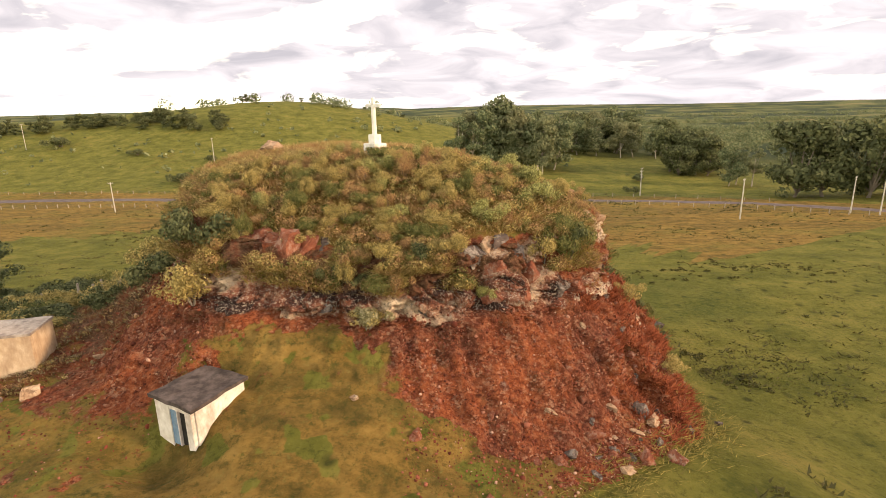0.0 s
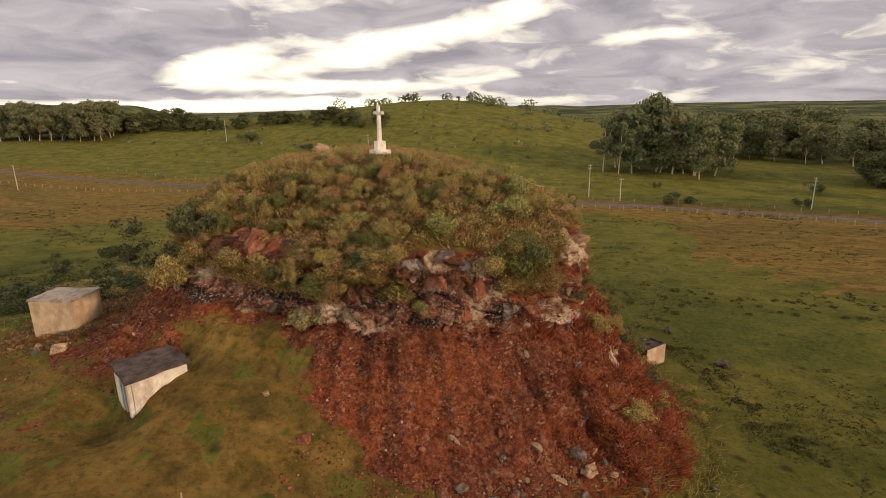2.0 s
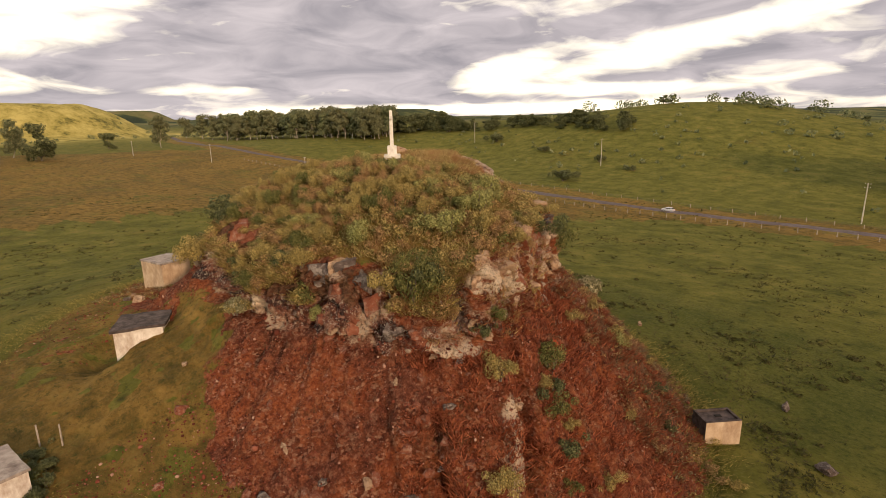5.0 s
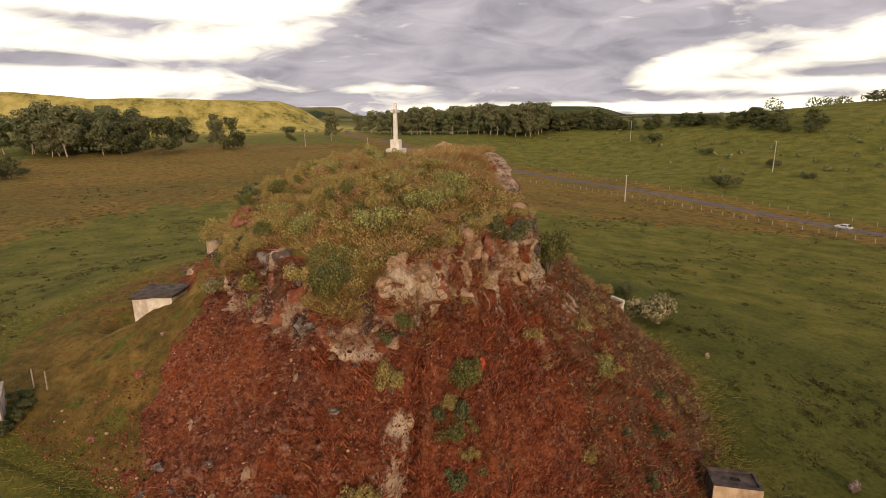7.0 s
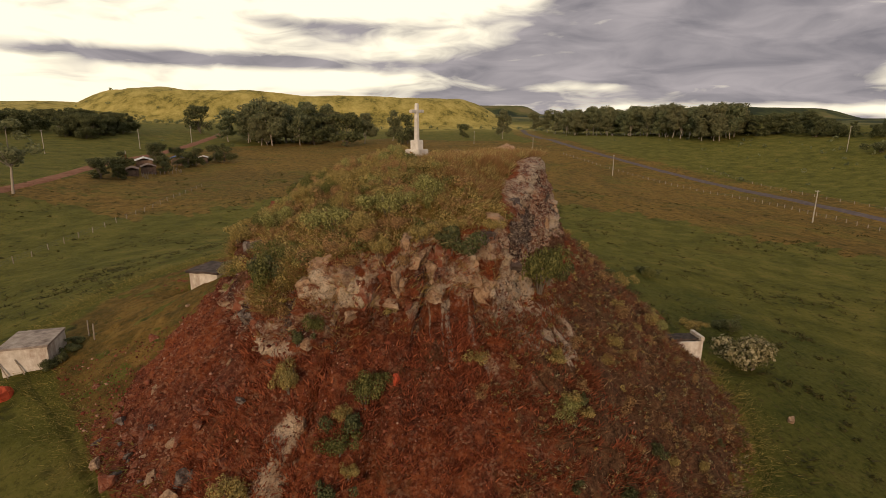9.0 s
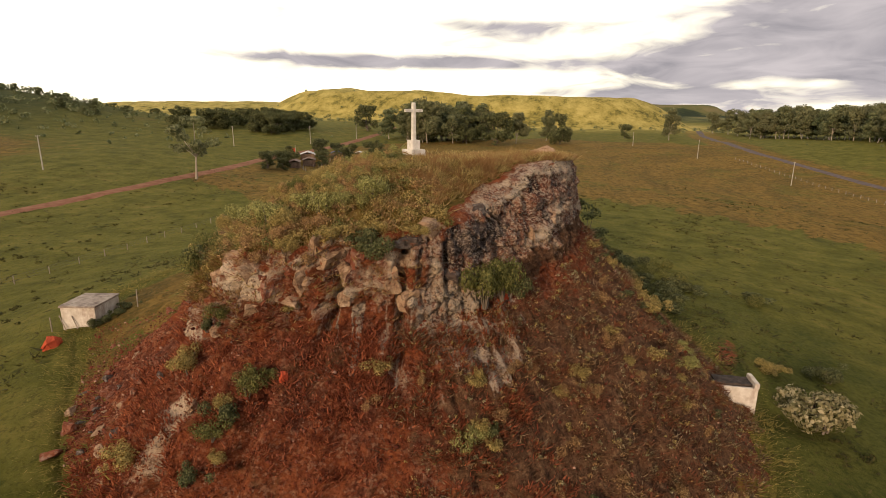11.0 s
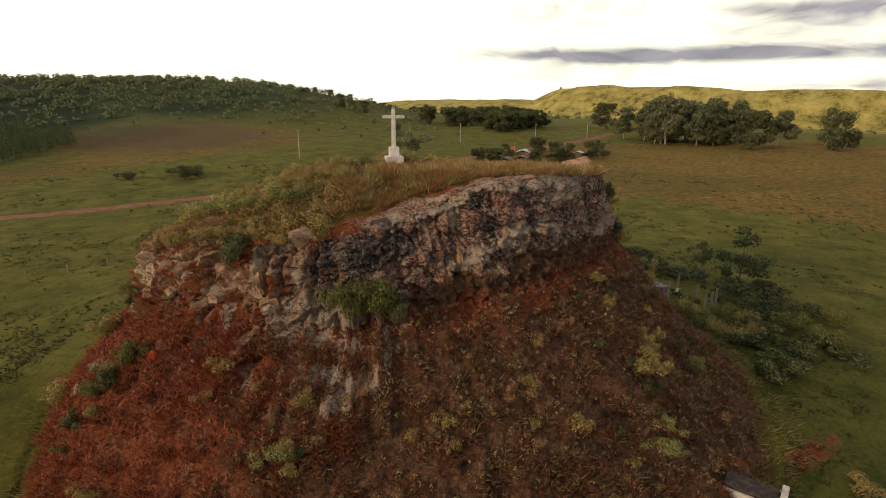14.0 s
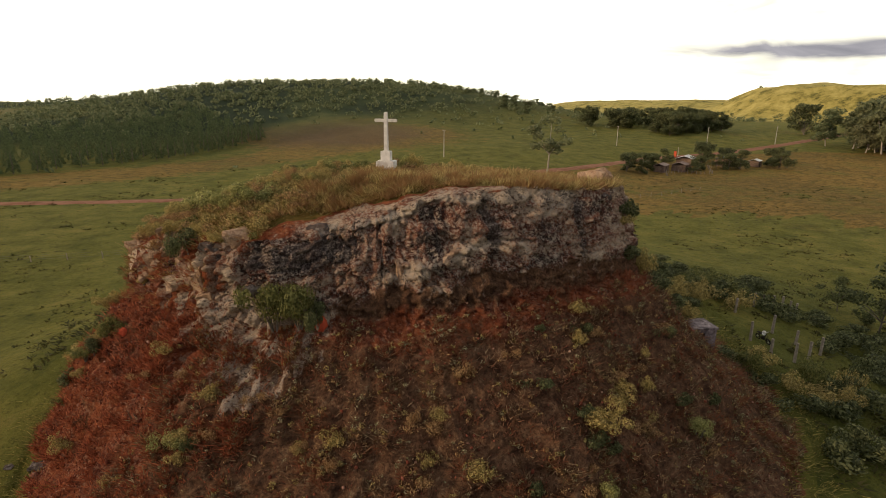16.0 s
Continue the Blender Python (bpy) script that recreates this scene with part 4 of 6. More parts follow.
def leaf_cloud(rng, centres, sizes, count, leaf, flat=0.75):
    """Leaves scattered through lumps: centres (n, 3), sizes (n,). Gives verts and quads."""
    centres, sizes = np.asarray(centres, float), np.asarray(sizes, float)
    w = sizes ** 2
    pick = rng.choice(len(centres), count, p=w / w.sum())
    d = rng.normal(size=(count, 3))
    d /= np.linalg.norm(d, axis=1, keepdims=True)
    rad = sizes[pick] * (0.55 + 0.5 * rng.random(count) ** 0.6)
    c = centres[pick] + d * rad[:, None] * np.array([1, 1, flat])
    u = rng.normal(size=(count, 3))
    u -= (u * d).sum(1, keepdims=True) * d * 0.6
    u /= np.linalg.norm(u, axis=1, keepdims=True)
    v = np.cross(d, u)
    v /= np.maximum(np.linalg.norm(v, axis=1, keepdims=True), 1e-6)
    s = leaf * (0.6 + 0.8 * rng.random(count))[:, None]
    u, v = u * s, v * s * 0.55
    verts = np.stack([c - u, c + v, c + u, c - v], 1).reshape(-1, 3)
    return verts, np.arange(count * 4).reshape(-1, 4)


def blades(rng, x, y, z, height, width, per, lean=0.35, spread=0.16):
    """Tufts of narrow blades at the given places. Gives verts and triangles."""
    n = len(x)
    base = np.repeat(np.stack([x, y, z], 1), per, 0)
    h = np.repeat(np.broadcast_to(height, n), per) * (0.55 + 0.6 * rng.random(n * per))
    a = rng.random(n * per) * 2 * math.pi
    off = rng.normal(size=(n * per, 2)) * spread
    base[:, :2] += off
    base[:, 2] -= 0.08
    side = np.stack([np.cos(a), np.sin(a), 0 * a], 1) * (width * (0.6 + 0.8 * rng.random(n * per)))[:, None]
    tip = base + np.stack([off[:, 0] * 1.2 + rng.normal(size=n * per) * lean * h * 0.6, off[:, 1] * 1.2 + rng.normal(size=n * per) * lean * h * 0.6, h], 1)
    verts = np.stack([base - side, base + side, tip], 1).reshape(-1, 3)
    return verts, np.arange(n * per * 3).reshape(-1, 3)




# ---- the cross and the small buildings ----
def build_cross():
    base = new("memorial_cross")
    tagged(base, "white painted concrete cross on a stepped pedestal", "cross")
    box_part("pedestal", (0, 0, 0.35, 1.22, 1.22, 1.5), CROSS_PAINT, base, bevel=0.03)
    box_part("plinth", (0, 0, 1.42, 0.68, 0.68, 0.66), CROSS_PAINT, base, bevel=0.03)
    box_part("plaque", (-0.12, -0.625, 0.72, 0.22, 0.03, 0.20), DARK, base, "dark metal plaque", 0.005)
    box_part("plaque", (0.26, -0.625, 0.78, 0.20, 0.03, 0.18), DARK, base, "dark metal plaque", 0.005)
    bm = bmesh.new()
    v = box_mesh(bm, 0, 0, 3.02, 0.30, 0.28, 2.62)
    for q in v:
        if q.co.z > 3:
            q.co.x *= 0.8
            q.co.y *= 0.8
    bmesh.ops.bevel(bm, geom=bm.edges[:], offset=0.03, segments=2, affect="EDGES")
    part("shaft", bm, CROSS_PAINT, base)
    for s in (-1, 1):
        box_part("arm", (s * 0.44, 0, 3.78, 0.64, 0.22, 0.22), CROSS_PAINT, base, bevel=0.03)
    base.matrix_world = pose(-5.2, 40.2, 15.05, 0, 0, -42)


def shell(name, sx, sy, h, t, wall, top_material, place, label, category, roof_lip=0.12, opening=False):
    """A small flat-roofed masonry box: four walls and a slab. Opening: no slab, a rim only."""
    base = new(name)
    tagged(base, label, category)
    box_part("wall", (0, -sy / 2 + t / 2, h / 2 - 0.5, sx, t, h + 1.0), wall, base)
    box_part("wall", (0, sy / 2 - t / 2, h / 2 - 0.5, sx, t, h + 1.0), wall, base)
    box_part("wall", (-sx / 2 + t / 2, 0, h / 2 - 0.5, t, sy - 2 * t, h + 1.0), wall, base)
    box_part("wall", (sx / 2 - t / 2, 0, h / 2 - 0.5, t, sy - 2 * t, h + 1.0), wall, base)
    if not opening:
        bm = bmesh.new()
        v = box_mesh(bm, 0, 0, h + 0.07, sx + roof_lip, sy + roof_lip, 0.14)
        bmesh.ops.subdivide_edges(bm, edges=bm.edges[:], cuts=5, use_grid_fill=True)
        for q in bm.verts:
            k = noise.noise(q.co * 2.3) * 0.045
            q.co += Vector((k, noise.noise(q.co * 2.9) * 0.045, k * 0.5))
        part("roof_slab", bm, top_material, base)
    base.matrix_world = place
    return base


def build_buildings():
    # tan store on the grass shoulder
    shell("plaster_store", 3.35, 2.75, 2.35, 0.2, PLASTER, PALE_SLAB, pose(-26.15, 29.75, 4.0, 0, 0, 12), "windowless tan plaster store with a cracked flat slab roof", "store building")
    # white store below the south slope
    g = shell("white_store", 2.75, 3.1, 2.0, 0.2, WHITEWASH, PALE_SLAB, pose(-3.4, 13.75, 1.62, 0, 0, 97), "whitewashed flat-roofed store with rust-stained walls", "store building")
    for y0 in (-0.45, 0.55):
        bm = bmesh.new()
        tube(bm, (-0.4 + y0, -1.85, -0.1), (-0.55 + y0 - 0.5, -1.60, 1.35), 0.045, 0.04)
        part("leaning_pole", bm, POST_WOOD, g, "wooden pole leaning on the wall")
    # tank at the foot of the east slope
    tank = shell("water_tank", 2.7, 1.75, 1.65, 0.18, ROOF_SLAB, ROOF_SLAB, pose(15.85, 52.15, -4.15, 0, 0, 50), "stained masonry tank with a dark sheet across its hollow top", "tank", opening=True)
    # the tank is open on top: an added dark sheet stands for its shaded hollow
    bm = bmesh.new()
    box_mesh(bm, 0, 0, 1.45, 2.3, 1.36, 0.1)
    part("cover", bm, ROOF_SLAB, tank, "dark sheet standing for the shaded hollow")
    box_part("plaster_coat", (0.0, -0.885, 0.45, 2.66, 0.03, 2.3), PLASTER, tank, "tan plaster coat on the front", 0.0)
    box_part("hatch", (0.1, 0.05, 1.53, 0.5, 0.28, 0.06), DARK, tank, "small darker block on the dark sheet")
    # dug-in huts: front wall, two side walls that run into the slope, sloping slab
    for place, roofm, w, label in ((pose(-12.35, 23.5, 3.5, 0, 0, -29), ROOF_SLAB, 2.75, "whitewashed dugout hut with a blue door and dark slab roof"), (pose(-6.95, 64.6, -3.1, 0, 0, 178), RUBBLE, 1.75, "narrow white hut dug into the slope with a broken roof")):
        hut = tagged(new("dugout_hut"), label, "hut")
        d, h = 3.0, 2.15
        wide = w > 2
        left = w / 2 - 0.25 if wide else 0.35
        box_part("front_wall", (-w / 2 + 0.05 + left / 2, -d / 2 + 0.1, h / 2 - 0.3, left - 0.1, 0.2, h + 0.6), WHITEWASH, hut, bevel=0.015)
        right = w / 2 - 0.83 if wide else 0.35
        box_part("front_wall", (w / 2 - 0.05 - right / 2, -d / 2 + 0.1, h / 2 - 0.3, right - 0.1, 0.2, h + 0.6), WHITEWASH, hut, bevel=0.015)
        gap0, gap1 = -w / 2 + left, w / 2 - right
        mid, gap = (gap0 + gap1) / 2, gap1 - gap0
        box_part("lintel", (mid, -d / 2 + 0.1, h - 0.16, gap, 0.2, 0.32), WHITEWASH, hut, bevel=0.015)
        for s in (-1, 1):
            box_part("side_wall", (s * (w / 2 - 0.1), 0.1, h / 2 - 0.4, 0.2, d - 0.2, h + 0.8), WHITEWASH, hut, bevel=0.015)
        box_part("back_wall", (0, d / 2 - 0.1, h / 2, w - 0.4, 0.2, h), WHITEWASH, hut, bevel=0.015)
        if wide:
            box_part("door", (gap0 + 0.25, -d / 2 + 0.06, 0.92, 0.46, 0.06, 1.84), BLUE_DOOR, hut, "faded blue plank door", 0.01)
            box_part("door_frame", (gap0 + 0.52, -d / 2 + 0.1, 0.92, 0.07, 0.2, 1.84), WHITEWASH, hut, bevel=0.01)
            box_part("doorway", (gap0 + 0.80, -d / 2 + 0.16, 0.92, 0.5, 0.05, 1.84), DARK, hut, "dark open doorway", 0.0)
        else:
            box_part("doorway", (mid, -d / 2 + 0.16, 0.92, gap, 0.05, 1.84), DARK, hut, "dark open doorway", 0.0)
            box_part("parapet", (0, -d / 2 + 0.16, h + 0.2, w + 0.06, 0.34, 0.42), WHITEWASH, hut, "whitewashed parapet over the front", 0.03)
        bm = bmesh.new()
        over, back = (0.3, 0.02) if wide else (-0.42, 0.2)
        box_mesh(bm, 0, back, h + 0.09, w + over, d + over, 0.18)
        bmesh.ops.subdivide_edges(bm, edges=bm.edges[:], cuts=6, use_grid_fill=True)
        rag = 1.0 if wide else 0.5
        for q in bm.verts:
            q.co.z += noise.noise(q.co * 1.1) * 0.10 + 0.03 * q.co.y
            q.co.x += noise.noise(q.co * 2.0 + Vector((3, 0, 0))) * 0.07 * rag
            q.co.y += noise.noise(q.co * 2.0 + Vector((0, 5, 0))) * 0.07 * rag
        part("roof_slab", bm, roofm, hut, "weathered sagging roof slab")
        hut.matrix_world = place
    # stone shed on the west shoulder
    shed = shell("stone_shed", 2.0, 1.7, 1.15, 0.2, STAINED_SLAB, STAINED_SLAB, pose(-22.5, 54.4, 3.55, 0, 0, -28), "low stained masonry shed with a slab roof", "shed")
    box_part("opening", (0.3, 0.86, 0.5, 0.8, 0.03, 0.8), DARK, shed, "dark opening", 0.0)


build_cross()
build_buildings()


# ---- boulders ----
def boulder_mesh(seed, squash=(1, 1, 0.8)):
    """An angular block: a cube cut by random planes, then roughened."""
    rng = random.Random(seed)
    bm = bmesh.new()
    bmesh.ops.create_cube(bm, size=1)
    for k in range(11):
        n = Vector((rng.uniform(-1, 1), rng.uniform(-1, 1), rng.uniform(-0.6, 1))).normalized()
        cut = bmesh.ops.bisect_plane(bm, geom=bm.verts[:] + bm.edges[:] + bm.faces[:], plane_co=n * rng.uniform(0.34, 0.5), plane_no=n, clear_outer=True)
        edges = [e for e in cut["geom_cut"] if isinstance(e, bmesh.types.BMEdge)]
        bmesh.ops.edgeloop_fill(bm, edges=edges)
    bmesh.ops.triangulate(bm, faces=bm.faces[:])
    bmesh.ops.subdivide_edges(bm, edges=bm.edges[:], cuts=3)
    shift = Vector((seed * 3.1, seed * 1.7, 0))
    for v in bm.verts:
        v.co += v.co.normalized() * (0.12 * noise.noise(v.co * 2.6 + shift) + 0.09 * noise.noise(v.co * 7 + shift))
        v.co = Vector((v.co.x * squash[0], v.co.y * squash[1], v.co.z * squash[2]))
    me = bpy.data.meshes.new("boulder")
    bm.to_mesh(me)
    bm.free()
    return me


BOULDERS = {}
for kind, mat in (("pale", ROCK_PALE), ("red", ROCK_RED), ("grey", ROCK_GREY)):
    BOULDERS[kind] = []
    for k in range(5):
        me = boulder_mesh(k * 3 + len(kind), ((1, 0.9, 0.8), (1.15, 0.8, 0.95), (0.9, 0.8, 1.2), (1.3, 0.9, 0.65), (1, 1, 0.9))[k])
        me.materials.append(mat)
        BOULDERS[kind].append(me)
ROCK_LABEL = {"pale": "pale lichened boulder jutting from the cliff", "red": "red-brown rock block in the cliff band", "grey": "dark grey lichened rock in the cliff"}


def cliff_point(deg, s):
    """A place on the built hill's face."""
    j = int(round((deg % 360) / 360 * 840)) % 840
    rows = HILL_S[::840]
    i = int(np.argmin(np.abs(rows - s)))
    return Vector(HILL_P[i * 840 + j])


def put_boulder(kind, deg, s, size, seed, sink=0.45):
    size = size * 0.85
    rng = random.Random(seed)
    p = cliff_point(deg, s)
    out = Vector((math.cos(radians(deg)), math.sin(radians(deg)), 0))
    ob = new("boulder", BOULDERS[kind][seed % 5])
    ob.matrix_world = Matrix.Translation(p - out * size * sink) @ Euler((rng.uniform(-0.3, 0.3), rng.uniform(-0.3, 0.3), rng.uniform(0, 6.28))).to_matrix().to_4x4() @ Matrix.Diagonal((size, size, size * rng.uniform(0.85, 1.1), 1))
    return tagged(ob, ROCK_LABEL[kind], "boulder", "cliff boulders")


def build_boulders():
    # big marked blocks: kind, direction, place on the face, size
    big = [("pale", 335, 1.04, 1.2), ("pale", 333, 1.28, 1.1), ("pale", 336, 1.50, 1.2), ("pale", 332, 1.75, 0.9), ("pale", 349, 1.42, 1.3), ("pale", 342, 1.0, 0.8), ("pale", 357, 1.08, 1.1), ("pale", 345, 1.05, 0.8), ("pale", 352, 1.02, 0.7), ("pale", 12, 1.7, 1.0), ("pale", 358, 1.66, 1.1),
           ("grey", 42, 1.1, 1.6), ("pale", 72, 1.62, 1.6), ("pale", 88, 1.56, 1.6), ("pale", 139, 0.98, 2.3), ("grey", 131, 1.1, 1.8), ("red", 305, 1.74, 2.2), ("red", 312, 1.76, 2.3), ("red", 299, 1.84, 1.8), ("grey", 297, 1.22, 1.7), ("pale", 301, 1.15, 1.8), ("grey", 305, 1.12, 1.9), ("grey", 308, 1.26, 1.5), ("pale", 299, 1.4, 1.3), ("red", 303, 1.45, 1.6), ("red", 233, 1.06, 1.8), ("red", 247, 1.06, 1.9), ("grey", 252, 1.08, 1.5), ("red", 262, 1.15, 1.3), ("red", 293, 1.86, 1.6), ("grey", 281, 1.9, 1.6),
           ("pale", 337, 1.1, 1.5), ("pale", 338.5, 1.3, 1.4), ("pale", 336, 1.48, 1.4), ("pale", 340.5, 1.22, 1.1), ("pale", 344, 1.08, 1.0), ("pale", 349, 1.36, 1.6), ("pale", 351, 1.05, 1.1), ("pale", 347, 1.58, 1.3), ("pale", 353, 1.24, 1.3), ("pale", 7, 1.2, 1.6), ("pale", 6, 1.55, 1.7), ("pale", 9.5, 1.4, 1.3), ("pale", 11, 1.8, 1.4), ("pale", 19, 1.02, 1.7), ("pale", 15, 1.35, 1.4), ("pale", 2, 1.62, 1.3), ("pale", 358, 1.46, 1.2), ("pale", 14, 1.62, 1.3), ("pale", 341, 1.62, 1.0), ("pale", 334, 1.9, 0.8),
           ("red", 342.5, 1.42, 1.6), ("red", 356, 1.3, 1.4), ("grey", 13, 1.12, 1.4), ("grey", 23, 1.25, 1.6), ("red", 346, 1.25, 1.3), ("red", 351, 1.6, 1.4), ("red", 0, 1.3, 1.3), ("red", 4, 1.8, 1.3), ("grey", 25, 1.6, 1.5), ("pale", 29, 1.75, 1.3),
           ("grey", 179, 1.0, 1.7), ("red", 261, 1.86, 1.6), ("grey", 255, 1.86, 1.4), ("red", 242, 1.08, 2.1), ("red", 237, 1.1, 1.9), ("red", 224, 1.9, 1.4), ("red", 259, 1.3, 1.3), ("grey", 317, 1.86, 1.5), ("red", 322, 1.96, 1.4)]
    for k, (kind, deg, s, size) in enumerate(big):
        put_boulder(kind, deg, s, size, k)
    # loose blocks lower on the slope and in the grass
    loose = [("grey", 10.6, 27.2, 1.0), ("pale", 11.3, 26.7, 0.9), ("grey", 11.9, 28.0, 0.8), ("grey", 16.5, 34.2, 0.9), ("grey", 17.1, 33.6, 0.6), ("red", 16.9, 35.0, 0.6), ("grey", 18.3, 32.4, 0.5), ("grey", 22.6, 53.1, 1.2), ("grey", 18.5, 60.5, 1.0), ("pale", 3.0, 67.4, 0.6),
             ("pale", -22.8, 26.2, 0.9), ("grey", -24.2, 25.7, 0.6), ("pale", -24.9, 26.3, 0.5), ("pale", -20.5, 29.0, 0.6), ("grey", 5.6, 22.6, 0.6), ("pale", -4.9, 23.4, 0.35), ("pale", 8.4, 22.3, 0.7), ("red", 9.7, 23.4, 0.9), ("red", 11.4, 23.9, 0.8)]
    for k, (kind, x, y, size) in enumerate(loose):
        ob = new("boulder", BOULDERS[kind][k % 5])
        ob.matrix_world = Matrix.Translation((x, y, top(x, y) + size * 0.14)) @ Euler((0.2 * k, 0, k)).to_matrix().to_4x4() @ Matrix.Diagonal((size, size, size * 0.8, 1))
        tagged(ob, "weathered loose rock lying on the ground", "boulder", "loose rocks")
    # broken blocks lying on the red slopes
    rng = random.Random(31)
    for k in range(70):
        deg, s = rng.choice((rng.uniform(276, 345), rng.uniform(300, 330))), rng.uniform(2.05, 3.7)
        kind, size = rng.choice(("red", "red", "red", "grey", "pale")), rng.uniform(0.25, 0.7)
        ob = new("boulder", BOULDERS[kind][k % 5])
        ob.matrix_world = Matrix.Translation(cliff_point(deg, s)) @ Euler((rng.uniform(-0.5, 0.5), rng.uniform(-0.5, 0.5), rng.uniform(0, 6.28))).to_matrix().to_4x4() @ Matrix.Diagonal((size, size * rng.uniform(0.6, 1.0), size * rng.uniform(0.5, 0.9), 1))
        tagged(ob, "broken rock half sunk in the red slope", "boulder", "slope rocks")
    painted = BOULDERS["red"][1].copy()
    painted.materials[0] = RED_PAINT
    for place, size, label in (((0.7, 14.0, top(0.7, 14.0) + 0.3), (1.3, 1.0, 0.95), "bright red painted boulder on the grass"), (cliff_point(46, 1.98), (0.6, 0.5, 0.9), "red painted stone below the north cliff"), (cliff_point(350, 2.35), (0.5, 0.4, 0.5), "orange-red painted stone on the east slope")):
        ob = new("boulder", painted)
        ob.matrix_world = Matrix.Translation(place) @ Matrix.Diagonal((*size, 1))
        tagged(ob, label, "boulder", "loose rocks")


build_boulders()


def build_stones():
    """Loose stones over the red slopes, too many to count."""
    rng = np.random.default_rng(3)
    ico = bmesh.new()
    bmesh.ops.create_icosphere(ico, subdivisions=1, radius=0.5)
    bv = np.array([v.co[:] for v in ico.verts])
    bf = np.array([[v.index for v in f.verts] for f in ico.faces])
    ico.free()
    ang = np.degrees(HILL_A) % 360
    w = ((HILL_S > 1.95) & (HILL_S < 3.85)) * np.where((ang > 275) | (ang < 15), 1.0, np.where(ang < 150, 0.35, np.where(ang < 238, 0.5, 0.0)))
    r = np.hypot(HILL_P[:, 0] - CENTRE[0], HILL_P[:, 1] - CENTRE[1])
    w = w * r
    n = 30000
    pick = rng.choice(len(w), n, p=w / w.sum())
    c = HILL_P[pick] + rng.normal(size=(n, 3)) * np.array([0.12, 0.12, 0.02])
    size = np.minimum(0.035 + rng.exponential(0.032, n), 0.36)
    k = bv[None] * (1 + 0.5 * (rng.random((n, len(bv), 1)) - 0.5)) * (size[:, None] * (0.6 + 0.8 * rng.random((n, 3))))[:, None, :]
    verts = (k + c[:, None, :]).reshape(-1, 3)
    faces = (bf[None] + (np.arange(n) * len(bv))[:, None, None]).reshape(-1, 3)
    ob = new("scree", raw_mesh("scree", verts, faces, STONE_MIX))
    tagged(ob, "loose red and pale stones strewn over the slope", "stones", kind="stuff")


build_stones()


# ---- shrubs ----
def bush_mesh(seed, lumps, count, leaf, material, spread=0.32, flat=0.8):
    rng = np.random.default_rng(seed)
    c = rng.normal(size=(lumps, 3)) * np.array([spread, spread, spread * 0.55])
    c[:, 2] = np.abs(c[:, 2]) + 0.28
    c[0] = (0, 0, 0.34)
    s = 0.15 + 0.15 * rng.random(lumps)
    s[0] = 0.34
    v, f = leaf_cloud(rng, c, s, count, leaf, flat)
    v[:, 2] = np.maximum(v[:, 2], 0.0)
    return raw_mesh("foliage", v, f, material)


def stems_mesh(seed, count=7, height=0.55, material=None):
    rng = random.Random(seed)
    bm = bmesh.new()
    for _ in range(count):
        a = rng.uniform(0, 6.28)
        tube(bm, (0.05 * math.cos(a), 0.05 * math.sin(a), -0.05), (0.28 * math.cos(a) * rng.uniform(0.4, 1), 0.28 * math.sin(a) * rng.uniform(0.4, 1), height * rng.uniform(0.6, 1)), 0.022, 0.008, 5)
    me = bpy.data.meshes.new("branch")
    bm.to_mesh(me)
    bm.free()
    me.materials.append(material or BARK)
    return me


BUSH = {}
for kind, mat, count, leaf in (("dark", LEAF_DARK, 2400, 0.036), ("olive", LEAF_OLIVE, 2500, 0.030), ("green", LEAF_GREEN, 3200, 0.027), ("lime", LEAF_LIME, 2700, 0.027), ("pale", LEAF_PALE, 3000, 0.036), ("rust", LEAF_RUST, 2000, 0.028)):
    BUSH[kind] = [(bush_mesh(k * 7 + len(kind), 9 + 2 * k, count, leaf, mat, 0.22 if kind == "pale" else 0.32), stems_mesh(k)) for k in range(3)]
BUSH_LABEL = {"dark": "dense dark green shrub", "olive": "dull olive shrub among dry grass", "green": "leafy bright green shrub on the rocks", "lime": "rounded yellow-green shrub on the hilltop", "pale": "rounded shrub covered in pale blossom", "rust": "half-dry rusty brown shrub"}


def put_bush(kind, x, y, w, h, seed, z=None, group="shrubs"):
    base = new("shrub")
    for name, me in zip(("foliage", "branch"), BUSH[kind][seed % 3]):
        ob = new(name, me)
        ob.parent = base
    base.matrix_world = Matrix.Translation((x, y, (top(x, y) if z is None else z) - 0.08)) @ Matrix.Rotation(seed * 1.3, 4, "Z") @ Matrix.Diagonal((w, w * (0.85 + 0.05 * (seed % 6)), h * 1.35, 1))
    return tagged(base, BUSH_LABEL[kind], "shrub", group)


def polar(deg, r):
    return CENTRE[0] + r * math.cos(radians(deg)), CENTRE[1] + r * math.sin(radians(deg))


